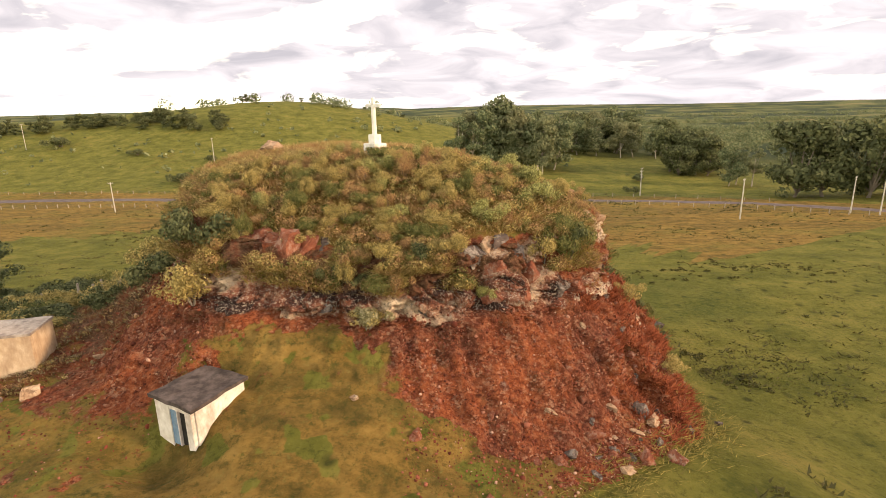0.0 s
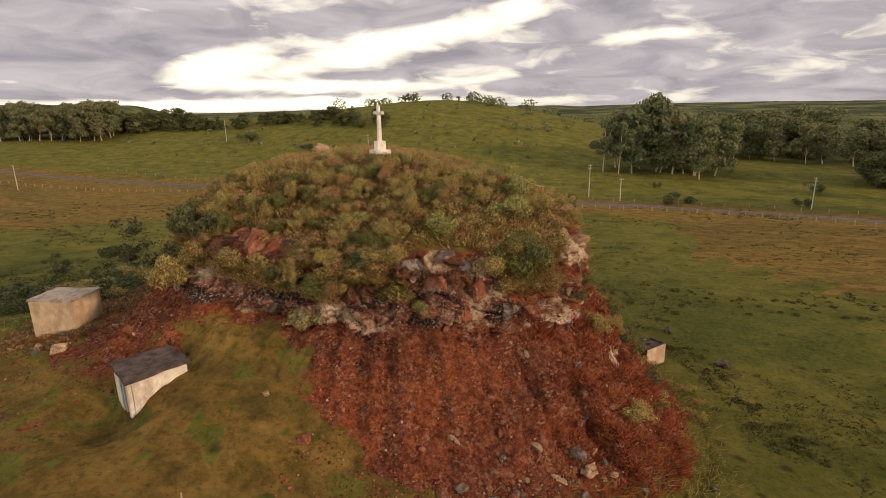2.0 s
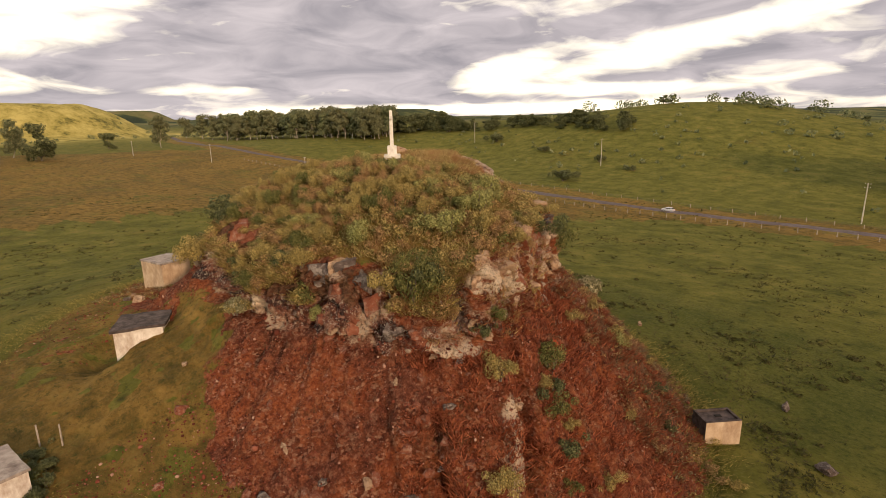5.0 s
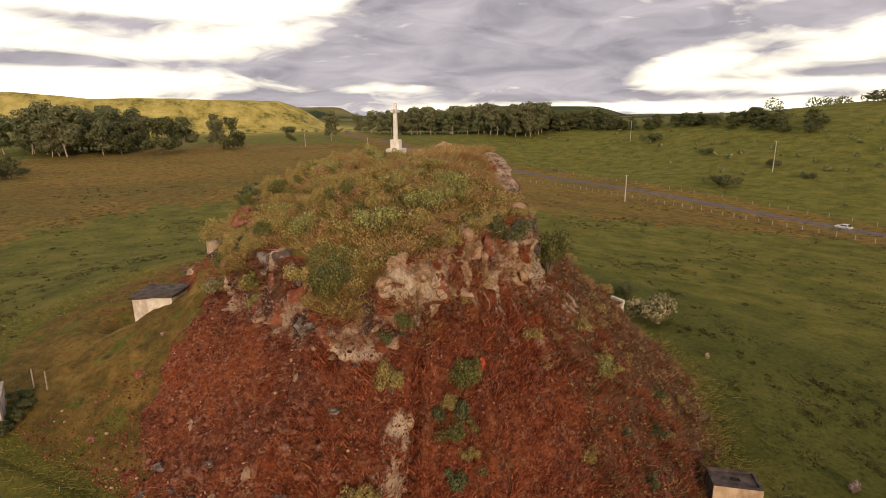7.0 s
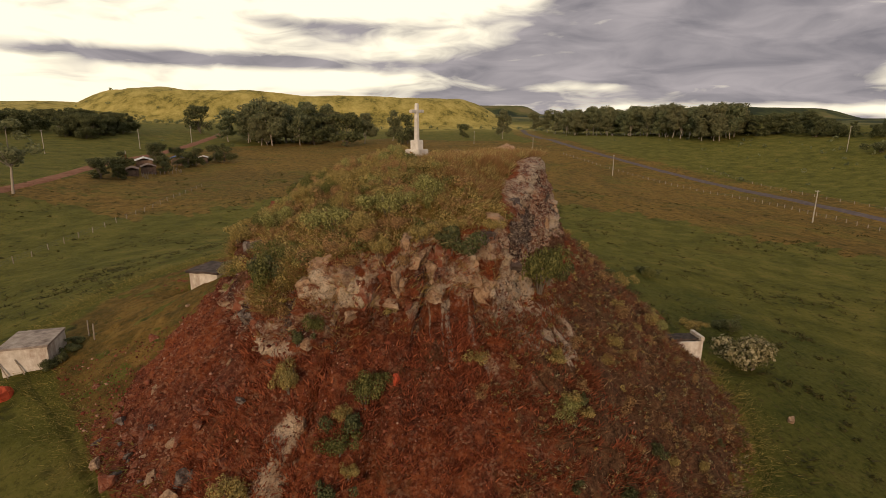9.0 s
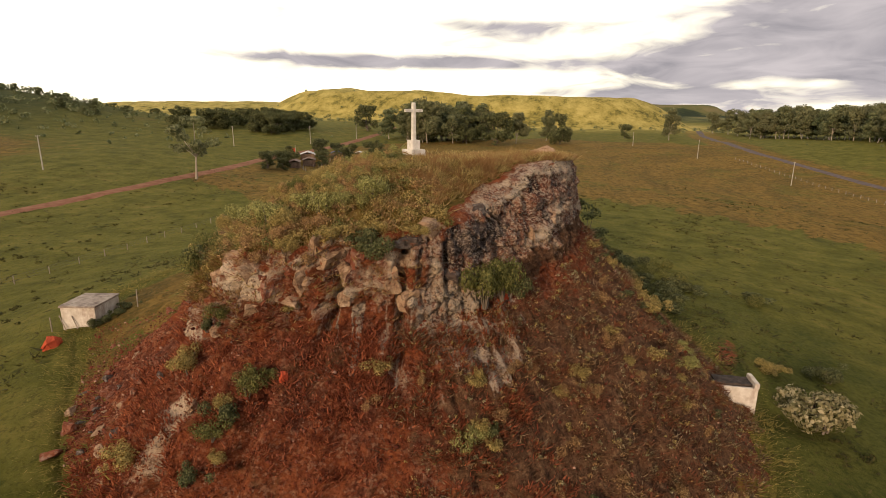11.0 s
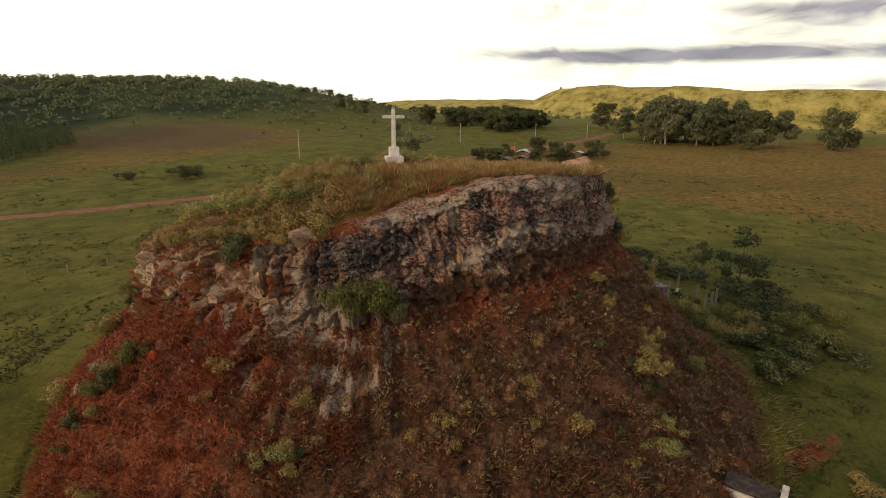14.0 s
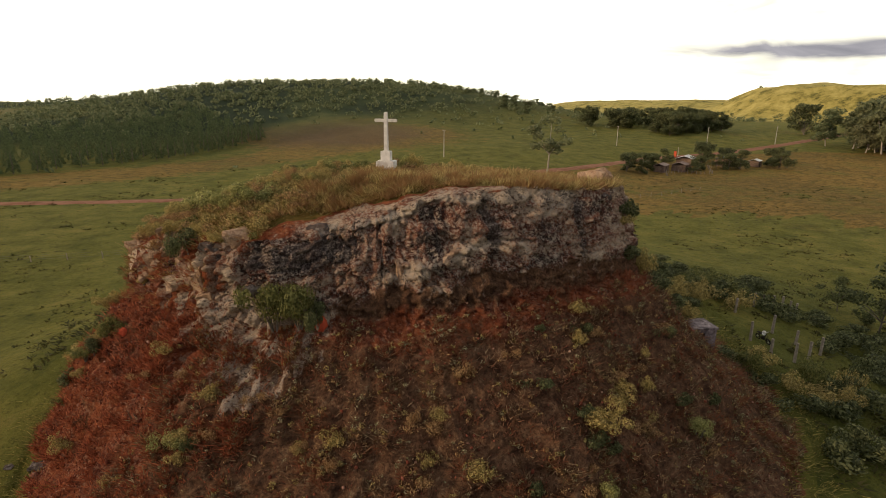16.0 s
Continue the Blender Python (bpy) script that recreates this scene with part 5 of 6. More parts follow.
def bush_belt(name, rows, label):
    """Shrubs past counting, joined: rows of kind, x, y, width, height; each kind keeps its own leaves."""
    by_kind = {}
    for k, (kind, x, y, w, h) in enumerate(rows):
        leaves = BUSH[kind][k % 3][0]
        v = np.empty(len(leaves.vertices) * 3)
        leaves.vertices.foreach_get("co", v)
        v = v.reshape(-1, 4, 3)[::2]
        mid = v.mean(1, keepdims=True)
        v = (mid + (v - mid) * 1.25).reshape(-1, 3)
        c, q = math.cos(k * 2.1), math.sin(k * 2.1)
        v = np.stack([v[:, 0] * c - v[:, 1] * q, v[:, 0] * q + v[:, 1] * c, v[:, 2]], 1)
        by_kind.setdefault(kind, []).append(v * np.array([w, w, h * 1.35]) + np.array([x, y, top(x, y) - 0.08]))
    for kind, bits in by_kind.items():
        v = np.concatenate(bits)
        tagged(new(name, raw_mesh(name, v, np.arange(len(v)).reshape(-1, 4), BUSH[kind][0][0].materials[0])), label, "scrub", kind="stuff")


def build_shrubs():
    # marked ones: kind, direction, distance from the hill's middle, width, height
    marked = [("green", 320.5, 14.3, 2.3, 2.4), ("green", 323, 13.8, 1.8, 1.5), ("dark", 325, 14.5, 1.6, 1.6), ("green", 255, 1.6, 1.5, 1.0), ("green", 300, 1.2, 1.2, 0.9), 
              ("pale", 268, 13.4, 1.8, 1.4), ("olive", 316, 13.4, 2.0, 1.9), ("lime", 297, 12.9, 1.0, 0.9), ("green", 246, 10.2, 1.3, 0.9),
              ("lime", 116, 22.0, 1.8, 1.3),
              ("olive", 100, 18.4, 2.0, 1.5), ("olive", 330, 20.0, 1.6, 1.2), ("olive", 334, 17.2, 1.5, 1.4), ("olive", 350, 19.6, 1.4, 1.0), ("olive", 228, 15.6, 2.6, 2.2), ("dark", 216, 14.8, 2.8, 2.4), ("dark", 208, 15.5, 3.0, 2.2), ("olive", 200, 16.4, 3.0, 2.2),
              ("dark", 258, 11.6, 1.2, 0.9), ("olive", 245, 11.2, 1.4, 1.0), ("olive", 272, 11.6, 1.5, 1.1), ("dark", 282, 11.8, 1.5, 1.2), ("olive", 288, 12.0, 1.6, 1.2), ("dark", 266, 11.8, 1.2, 0.9)]
    for k, (kind, deg, r, w, h) in enumerate(marked):
        put_bush(kind, *polar(deg, r), w, h, k)
    # by place: kind, x, y, width, height
    placed = (("lime", 1.9, 31.5, 1.7, 1.3), ("lime", 6.2, 34.5, 2.1, 1.7), ("lime", 6.0, 37.4, 2.0, 1.6), ("lime", 4.6, 39.8, 2.0, 1.5), ("lime", 5.3, 38.5, 1.4, 1.2), ("olive", 7.4, 36.2, 1.4, 1.2), ("dark", 7.9, 40.4, 1.8, 1.5), ("green", 10.2, 33.6, 1.0, 1.1),
              ("green", 12.2, 35.8, 1.5, 1.5), ("dark", 12.9, 35.2, 1.2, 1.2), ("green", 13.4, 34.6, 1.4, 1.2), ("dark", 14.5, 34.0, 1.3, 1.2), ("green", 14.9, 33.7, 1.0, 0.9), ("green", 11.3, 36.3, 1.0, 0.9), ("olive", 12.6, 34.9, 0.9, 0.8), ("olive", 13.9, 35.0, 0.8, 0.7), ("lime", 10.6, 46.3, 1.6, 1.3), ("lime", -4.1, 60.4, 1.7, 1.4), ("lime", -5.2, 60.0, 1.2, 1.0), ("green", -5.0, 39.0, 1.1, 0.9))
    for k, (kind, x, y, w, h) in enumerate(placed):
        put_bush(kind, x, y, w, h, k)
    for k, (kind, deg, at, w, h) in enumerate((("olive", 330, 1.15, 0.9, 0.9), ("rust", 341, 1.1, 1.0, 0.8), ("olive", 346, 1.05, 1.1, 0.9), ("rust", 351, 1.25, 0.8, 0.7), ("olive", 355, 1.0, 1.2, 1.0), ("dark", 359, 1.1, 0.9, 0.8), ("olive", 3, 1.0, 1.1, 0.9), ("rust", 339, 1.5, 0.8, 0.7), ("olive", 327, 1.4, 1.0, 1.0), ("rust", 328, 1.7, 0.9, 0.8), ("olive", 348, 1.7, 0.7, 0.6), ("dark", 333, 1.9, 0.8, 0.8), ("rust", 5, 1.5, 0.7, 0.6), ("olive", 14, 1.05, 1.0, 0.8), ("rust", 336, 0.95, 1.1, 0.8), ("rust", 343, 0.9, 1.2, 0.9), ("rust", 349, 0.88, 1.1, 0.9))):
        q = cliff_point(deg, at)
        put_bush(kind, q.x, q.y, w, h, k, q.z)
    put_bush("green", 5.3, 46.3, 2.5, 2.9, 4, 8.6)
    put_bush("green", 4.3, 47.2, 1.9, 2.2, 5, 8.7)
    put_bush("dark", 3.5, 47.6, 1.3, 1.5, 6, 8.6)
    rng = random.Random(5)
    # shoulder-high shrubs with dark gaps between them over the southern dome
    for k in range(150):
        deg, r = rng.uniform(188, 345), 12.6 * math.sqrt(rng.uniform(0.06, 1.0))
        if r > 10.0 and (295 < deg < 312 or 231 < deg < 256) or r > 9.8 and deg > 312:
            continue
        put_bush(rng.choice(("olive", "olive", "rust", "olive", "rust", "green")), *polar(deg, r), rng.uniform(0.7, 1.5), rng.uniform(0.7, 1.35), k)
    for k in range(60):
        deg = rng.uniform(205, 372)
        r = rng.uniform(2.5, 12.8) * (0.85 if deg > 330 else 1.0)
        if r > 10.3 and (293 < deg < 315 or 229 < deg < 258) or r > 9.0 and deg > 312:
            continue
        kind = rng.choice(("olive", "olive", "rust", "rust", "green", "lime"))
        put_bush(kind, *polar(deg, r), rng.uniform(0.8, 2.0), rng.uniform(0.6, 1.4), k)
    belt = []
    for k in range(90):
        belt.append((rng.choice(("olive", "rust", "rust", "dark")), *polar(rng.uniform(5, 150), rng.uniform(13.5, 24)), rng.uniform(0.5, 1.3), rng.uniform(0.5, 1.0)))
    bush_belt("slope_scrub", belt, "low half-dry scrub scattered over the north slope")
    belt = []
    for k in range(60):
        x, y = polar(rng.uniform(138, 192), rng.uniform(25, 38))
        if math.hypot(x + 36.5, y - 55.0) > 6.5 and math.hypot(x + 28, y - 51) > 4:
            belt.append((rng.choice(("dark", "dark", "olive")), x, y, rng.uniform(1.5, 3.4), rng.uniform(1.0, 2.0)))
    for k in range(34):
        belt.append((rng.choice(("olive", "dark", "dark")), *polar(rng.uniform(130, 198), rng.uniform(16.5, 23)), rng.uniform(1.4, 2.6), rng.uniform(1.1, 2.0)))
    for k in range(90):
        x, y = rng.gauss(-40, 7.5), rng.gauss(54, 10.5)
        if math.hypot(x + 4, y - 40) < 26 or math.hypot(x + 36.5, y - 55.0) < 5.5 or math.hypot(x + 28, y - 51) < 4:
            continue
        belt.append((rng.choice(("dark", "green", "dark", "dark")), x, y, rng.uniform(1.6, 3.6), rng.uniform(1.0, 2.2)))
    bush_belt("western_scrub", belt, "dense dark scrub on the western foot of the hill")
    # round flowering shrub and scrub on the fields
    put_bush("pale", -5.1, 70.3, 4.7, 4.0, 1)
    put_bush("dark", -14.5, 75.5, 2.6, 1.6, 2)
    for k, (x, y) in enumerate(((-2.4, 15.9), (-3.5, 16.1), (-4.7, 15.9), (-1.7, 15.3))):
        put_bush("dark", x, y, 1.1, 0.7, k)
    put_bush("olive", -13.8, 70.5, 2.0, 1.2, 3)
    for x, y, w, h in ((-110, 232, 9, 6), (33, 199, 6, 4), (38, 201, 4, 3), (-114, 238, 6, 4), (-115, 273, 5, 5), (-66, -96, 7, 4.5), (-70, -103, 6, 4), (-56, -110, 5, 3), (-281, 332, 12, 7), (-214, 311, 10, 7), (30, 236, 3, 2.5), (89, 240, 6, 4), (75, 205, 4, 3), (-90, 260, 4, 3), (-160, 290, 6, 4), (40, 208, 3, 2)):
        put_bush("dark", x, y, w, h, int(abs(x)), group="field shrubs")


build_shrubs()


# ---- trees ----
def tree_meshes(seed, kind):
    """Trunk with limbs, and a crown of leaf clumps: one tree of height 1."""
    rng = random.Random(seed)
    nr = np.random.default_rng(seed)
    bm = bmesh.new()
    centres, sizes = [], []
    if kind == "conifer":
        tube(bm, (0, 0, -0.03), (0, 0, 0.95), 0.016, 0.004)
        for k in range(26):
            z = 0.12 + 0.86 * k / 26
            r = 0.17 * (1 - z) + 0.012
            a = rng.uniform(0, 6.28)
            for j in range(3):
                b = a + j * 2.1
                centres.append((r * math.cos(b), r * math.sin(b), z))
                sizes.append(0.045 * (1.2 - z) + 0.012)
        v, f = leaf_cloud(nr, centres, sizes, 1000, 0.02)
        mat = LEAF_PINE
    else:
        bare, lumps, wide, leaf, count, mat = {"eucalypt": (0.20, 44, 0.22, 0.026, 4200, LEAF_EUC), "round": (0.08, 44, 0.36, 0.030, 4200, LEAF_DARK), "open": (0.22, 26, 0.38, 0.022, 2300, LEAF_DARK), "airy": (0.36, 26, 0.20, 0.020, 2000, LEAF_EUC)}[kind]
        lean = (rng.uniform(-0.05, 0.05), rng.uniform(-0.05, 0.05))
        fork = (lean[0], lean[1], bare)
        thick = 0.012 if kind != "round" else 0.022
        tube(bm, (0, 0, -0.03), fork, thick * 1.25, thick * 0.8)
        limbs = []
        for k in range(7):
            a = k * 0.9 + rng.uniform(-0.4, 0.4)
            reach = wide * rng.uniform(0.35, 0.95)
            z = rng.uniform(bare + 0.08, 0.86)
            tip = (fork[0] + reach * math.cos(a), fork[1] + reach * math.sin(a), z)
            tube(bm, fork, tip, thick * 0.6, thick * 0.18, 5)
            limbs.append(tip)
        tube(bm, fork, (lean[0] * 1.5, lean[1] * 1.5, 0.9), thick * 0.75, thick * 0.15, 5)
        for k in range(lumps):
            b = rng.choice(limbs + [(lean[0], lean[1], 0.88)])
            centres.append((b[0] + rng.gauss(0, wide * 0.3), b[1] + rng.gauss(0, wide * 0.3), min(0.95, max(bare + 0.02, b[2] + rng.gauss(0, 0.09)))))
            sizes.append(rng.uniform(0.075, 0.145) * (1.25 if kind == "round" else 0.7 if kind == "airy" else 1.0))
        v, f = leaf_cloud(nr, centres, sizes, count, leaf)
    trunk = bpy.data.meshes.new("trunk")
    bm.to_mesh(trunk)
    bm.free()
    trunk.materials.append(PALE_BARK if kind in ("eucalypt", "airy") else BARK)
    return trunk, raw_mesh("crown", v, f, mat)


TREES = {kind: [tree_meshes(k * 5 + len(kind), kind) for k in range(n)] for kind, n in (("eucalypt", 5), ("round", 4), ("open", 2), ("airy", 3), ("conifer", 3))}
TREE_LABEL = {"eucalypt": "tall eucalyptus with a pale trunk and dark ragged crown", "round": "broad dark green tree in the pasture", "open": "small open-crowned tree with thin limbs", "airy": "slender eucalyptus with a bare pale trunk", "conifer": "young dark conifer in a plantation"}


def put_tree(kind, x, y, h, seed, group, wide=1.0):
    base = new("tree")
    for name, me in zip(("trunk", "crown"), TREES[kind][seed % len(TREES[kind])]):
        ob = new(name, me)
        ob.parent = base
    base.matrix_world = Matrix.Translation((x, y, top(x, y) - 0.01 * h)) @ Matrix.Rotation(seed * 2.4, 4, "Z") @ Matrix.Diagonal((h * wide, h * wide, h, 1))
    return tagged(base, TREE_LABEL[kind], "tree", group)


def tree_belt(name, rows, label):
    """Trees past counting, joined: rows of kind, x, y, height, width."""
    bits = []
    for k, (kind, x, y, h, w) in enumerate(rows):
        crown = TREES[kind][k % len(TREES[kind])][1]
        v = np.empty(len(crown.vertices) * 3)
        crown.vertices.foreach_get("co", v)
        v = v.reshape(-1, 4, 3)[::2]
        mid = v.mean(1, keepdims=True)
        v = (mid + (v - mid) * 1.3).reshape(-1, 3)
        c, q = math.cos(k * 2.4), math.sin(k * 2.4)
        v = np.stack([v[:, 0] * c - v[:, 1] * q, v[:, 0] * q + v[:, 1] * c, v[:, 2]], 1)
        bits.append(v * np.array([h * w, h * w, h]) + np.array([x, y, top(x, y)]))
    v = np.concatenate(bits)
    tagged(new(name, raw_mesh(name, v, np.arange(len(v)).reshape(-1, 4), TREES[rows[0][0]][0][1].materials[0])), label, "trees", kind="stuff")


def build_trees():
    upland, valley, foot = [], [], []
    rng = random.Random(21)
    singles = [("eucalypt", -368, -27, 31, 1.1), ("eucalypt", -337, -45, 20, 1.2), ("eucalypt", -343, -34, 22, 1.1), ("eucalypt", -372, -14, 25, 1.2), ("eucalypt", -356, 3, 27, 1.2), ("eucalypt", -383, 14, 21, 1.2), ("round", -319, 29, 20, 1.1), ("eucalypt", -336, 42, 20, 1.2),
               ("eucalypt", -370, 63, 21, 1.0), ("round", -338, 71, 19, 0.9), ("round", -383, -73, 19, 1.0), ("eucalypt", -423, 161, 24, 0.9), ("round", -440, 130, 12, 1.0), ("eucalypt", -350, -22, 24, 1.2), ("eucalypt", -362, -8, 24, 1.2), ("round", -330, 10, 15, 1.0)]
    for k in range(22):
        singles.append((rng.choice(("eucalypt", "eucalypt", "round")), -352 + rng.uniform(-28, 28), rng.uniform(-52, 24), rng.uniform(17, 27), 1.15))
    for k, (kind, x, y, h, w) in enumerate(singles):
        put_tree(kind, x, y, h, k, "western grove", w)
    north = [("airy", 9, 268, 26, 1.0), ("airy", 16, 266, 24, 1.0), ("eucalypt", 22, 268, 28, 1.0), ("eucalypt", 33, 276, 36, 1.0), ("eucalypt", 40, 272, 31, 1.0), ("eucalypt", 50, 262, 27, 0.9), ("round", 44, 285, 24, 0.9), ("eucalypt", 88, 365, 25, 1.2), ("eucalypt", 105, 372, 27, 1.1), ("eucalypt", 123, 386, 31, 1.1),
             ("eucalypt", 134, 384, 28, 1.1), ("round", 117, 274, 22, 1.1), ("round", 125, 268, 20, 1.0), ("round", 123, 258, 17, 0.9), ("eucalypt", 120, 222, 17, 1.0), ("airy", 129, 221, 16, 1.3), ("airy", 125, 226, 17, 1.2), ("round", 121, 182, 25, 1.0), ("round", 130, 180, 24, 1.0), ("round", 142, 176, 26, 1.0), ("round", 155, 185, 26, 1.0), ("round", 165, 160, 22, 1.0)]
    for k in range(12):
        north.append(("eucalypt", rng.uniform(14, 62), rng.uniform(270, 300), rng.uniform(22, 31), 1.05))
    for k in range(20):
        north.append((rng.choice(("eucalypt", "round")), rng.uniform(66, 150), rng.uniform(330, 395), rng.uniform(16, 25), 1.1))
    for k in range(8):
        north.append(("round", rng.uniform(112, 136), rng.uniform(255, 285), rng.uniform(14, 20), 1.1))
    for k, (kind, x, y, h, w) in enumerate(north):
        put_tree(kind, x, y, h, k + 1, "northern trees", w)
    # eucalyptus row beyond the road
    for k in range(84):
        t = k / 83
        x = -640 + 320 * t ** 0.55
        y = 262 + 30 * t ** 2 + 14 * math.sin(3 * t) + rng.uniform(-8, 22)
        put_tree("eucalypt", x, y, rng.uniform(20, 25) * (1.15 - 0.2 * t), k, "eucalyptus row", 1.1)
    # tree line on the upland
    for k in range(80):
        t = rng.random()
        x, y = -345 + 215 * t, 312 + 30 * math.sin(2.6 * t) + rng.uniform(-4, 22)
        tall = 12 if t < 0.3 else 6.5
        upland.append((rng.choice(("round", "eucalypt")) if t < 0.4 else "round", x, y, tall * rng.uniform(0.7, 1.3), 1.15))
    for x, y, h in ((-143, 418, 6), (-138, 420, 5), (-96, 425, 3.5), (-88, 428, 3), (-104, 424, 3), (-42, 480, 6), (-30, 470, 4), (-60, 455, 3)):
        put_tree("round", x, y, h, int(abs(x)), "knoll trees", 1.4)
    # farmstead and valley
    for kind, x, y, h, w in (("airy", -125, -55, 20, 1.3), ("round", -160, -48, 6.5, 1.1), ("round", -164, -44, 5, 1.2), ("round", -212, -48, 9, 1.0), ("round", -213, -32, 7.5, 1.1), ("round", -231, -25, 8.5, 1.1), ("round", -196, -40, 5.5, 1.1), ("round", -222, -50, 7, 1.0), ("open", -204, -37, 6, 1.0), ("round", -172, -47, 6.5, 1.1), ("round", -168, -52, 6, 1.2), ("round", -180, -50, 5.5, 1.1), ("round", -193, -53, 6, 1.0), ("round", -208, -34, 6.5, 1.1), ("round", -220, -42, 7, 1.1), ("round", -236, -30, 7.5, 1.1), ("round", -186, -36, 4.5, 1.2)):
        put_tree(kind, x, y, h, int(abs(x)), "farmstead trees", w)
    for k in range(26):
        put_tree("round", -270 - 66 * rng.random(), -100 - 14 * rng.random(), rng.uniform(9, 12), k, "valley clump", 1.0)
    for k in range(24):
        valley.append(("round", -330 + rng.uniform(-50, 60), -150 + rng.uniform(-14, 14), rng.uniform(9, 12), 1.1))
    for k in range(26):
        foot.append(("round", -240 - 150 * rng.random(), -265 + rng.uniform(-40, 60), rng.uniform(3, 5.5), 1.1))
    tree_belt("upland_tree_line", upland, "dark ragged tree line along the upland edge")
    tree_belt("valley_trees", valley, "closed dark clump of trees in the valley")
    tree_belt("hill_foot_trees", foot, "low scattered trees along the foot of the hill")
    # small tree west of the hill
    put_tree("open", -52.0, 58.2, 7.8, 1, "scrub west of the hill", 1.1)
    put_tree("open", -57.0, 53.0, 4.0, 0, "scrub west of the hill", 1.0)
    # conifer plantation in rows
    rest = []
    for i in range(20):
        for j in range(14):
            u, v = i / 19, j / 13
            x = 40 - 118 * u + rng.uniform(-1.5, 1.5) + 6 * v
            y = -152 - 44 * u * (0.5 + 0.7 * u) - v * 120 + rng.uniform(-1.5, 1.5)
            if j < 3:
                put_tree("conifer", x, y, rng.uniform(6.5, 9.5), i * 3 + j, "conifer plantation", 1.5)
            else:
                rest.append((x, y, rng.uniform(6.5, 9.5)))
    # the rows behind
    v0 = np.array([q.co[:] for q in TREES["conifer"][0][1].vertices])
    v0 = v0.reshape(-1, 4, 3)[::2].reshape(-1, 3)
    verts = np.concatenate([v0 * np.array([h * 1.6, h * 1.6, h]) + np.array([x, y, top(x, y)]) for x, y, h in rest])
    ob = new("plantation_rows", raw_mesh("plantation_rows", verts, np.arange(len(verts)).reshape(-1, 4), LEAF_PINE))
    tagged(ob, "closed rows of young conifers in the plantation", "conifers", kind="stuff")


build_trees()


# ---- distant woods, too far and many to count ----
def build_far_woods():
    rng = np.random.default_rng(9)
    centres = []
    for cx, cy, sx, sy, n in ((500, 1000, 450, 40, 420), (420, 700, 260, 25, 420), (300, 520, 160, 18, 330), (700, 1500, 700, 70, 300), (230, 420, 90, 18, 80), (330, 330, 60, 40, 90), (260, 240, 40, 30, 60), (-190, -500, 160, 90, 420), (-120, -420, 90, 60, 260), (-40, -365, 75, 50, 420), (-200, -345, 70, 40, 260), (-260, -270, 50, 40, 120), (20, -330, 50, 40, 160), (60, -640, 200, 110, 260), (-470, -640, 150, 110, 200), (-700, -100, 40, 260, 130), (-760, 330, 60, 60, 60), (-640, -260, 60, 120, 120), (-80, 420, 80, 50, 60), (-560, -380, 120, 60, 160)):
        x, y = rng.normal(cx, sx, n), rng.normal(cy, sy, n)
        centres.append(np.stack([x, y, land(x, y)], 1))
    small = len(np.concatenate(centres))
    for cx, cy, sx, sy, n in ((-210, -250, 80, 60, 170), (-110, -310, 90, 50, 190), (-300, -230, 80, 70, 130), (-140, 330, 120, 50, 70), (-230, 300, 90, 30, 70)):
        x, y = rng.normal(cx, sx, n), rng.normal(cy, sy, n)
        centres.append(np.stack([x, y, land(x, y)], 1))
    c = np.concatenate(centres)
    low = np.arange(len(c)) >= small
    d = np.hypot(c[:, 0] - CENTRE[0], c[:, 1] - CENTRE[1])
    ok = (d > 170) & (d < 3500) & (low | (d > 240))
    ok &= ~(low & (bump(c[:, 0], c[:, 1], -118, -190, 36, 46, 30) > 0.3) & (rng.random(len(c)) < 0.85))
    c, low = c[ok], low[ok]
    z = surface(c[:, 0], c[:, 1])
    s = rng.uniform(1.4, 3.4, len(c)) * np.where(c[:, 1] > 400, 1.9, np.where(low, 0.5, 1.0))
    c[:, 2] = z + s * 0.6
    v, f = leaf_cloud(rng, c, s, len(c) * 40, 0.9)
    ob = new("distant_woods", raw_mesh("distant_woods", v, f, LEAF_EUC))
    tagged(ob, "dark scattered woods on the far hills and river bank", "woods", kind="stuff")


build_far_woods()


# ---- grass and weeds ----
def on_hill(rng, weight, n):
    pick = rng.choice(len(weight), n, p=weight / weight.sum())
    p = HILL_P[pick] + np.concatenate([rng.normal(size=(n, 2)) * 0.08, np.zeros((n, 1))], 1)
    return p


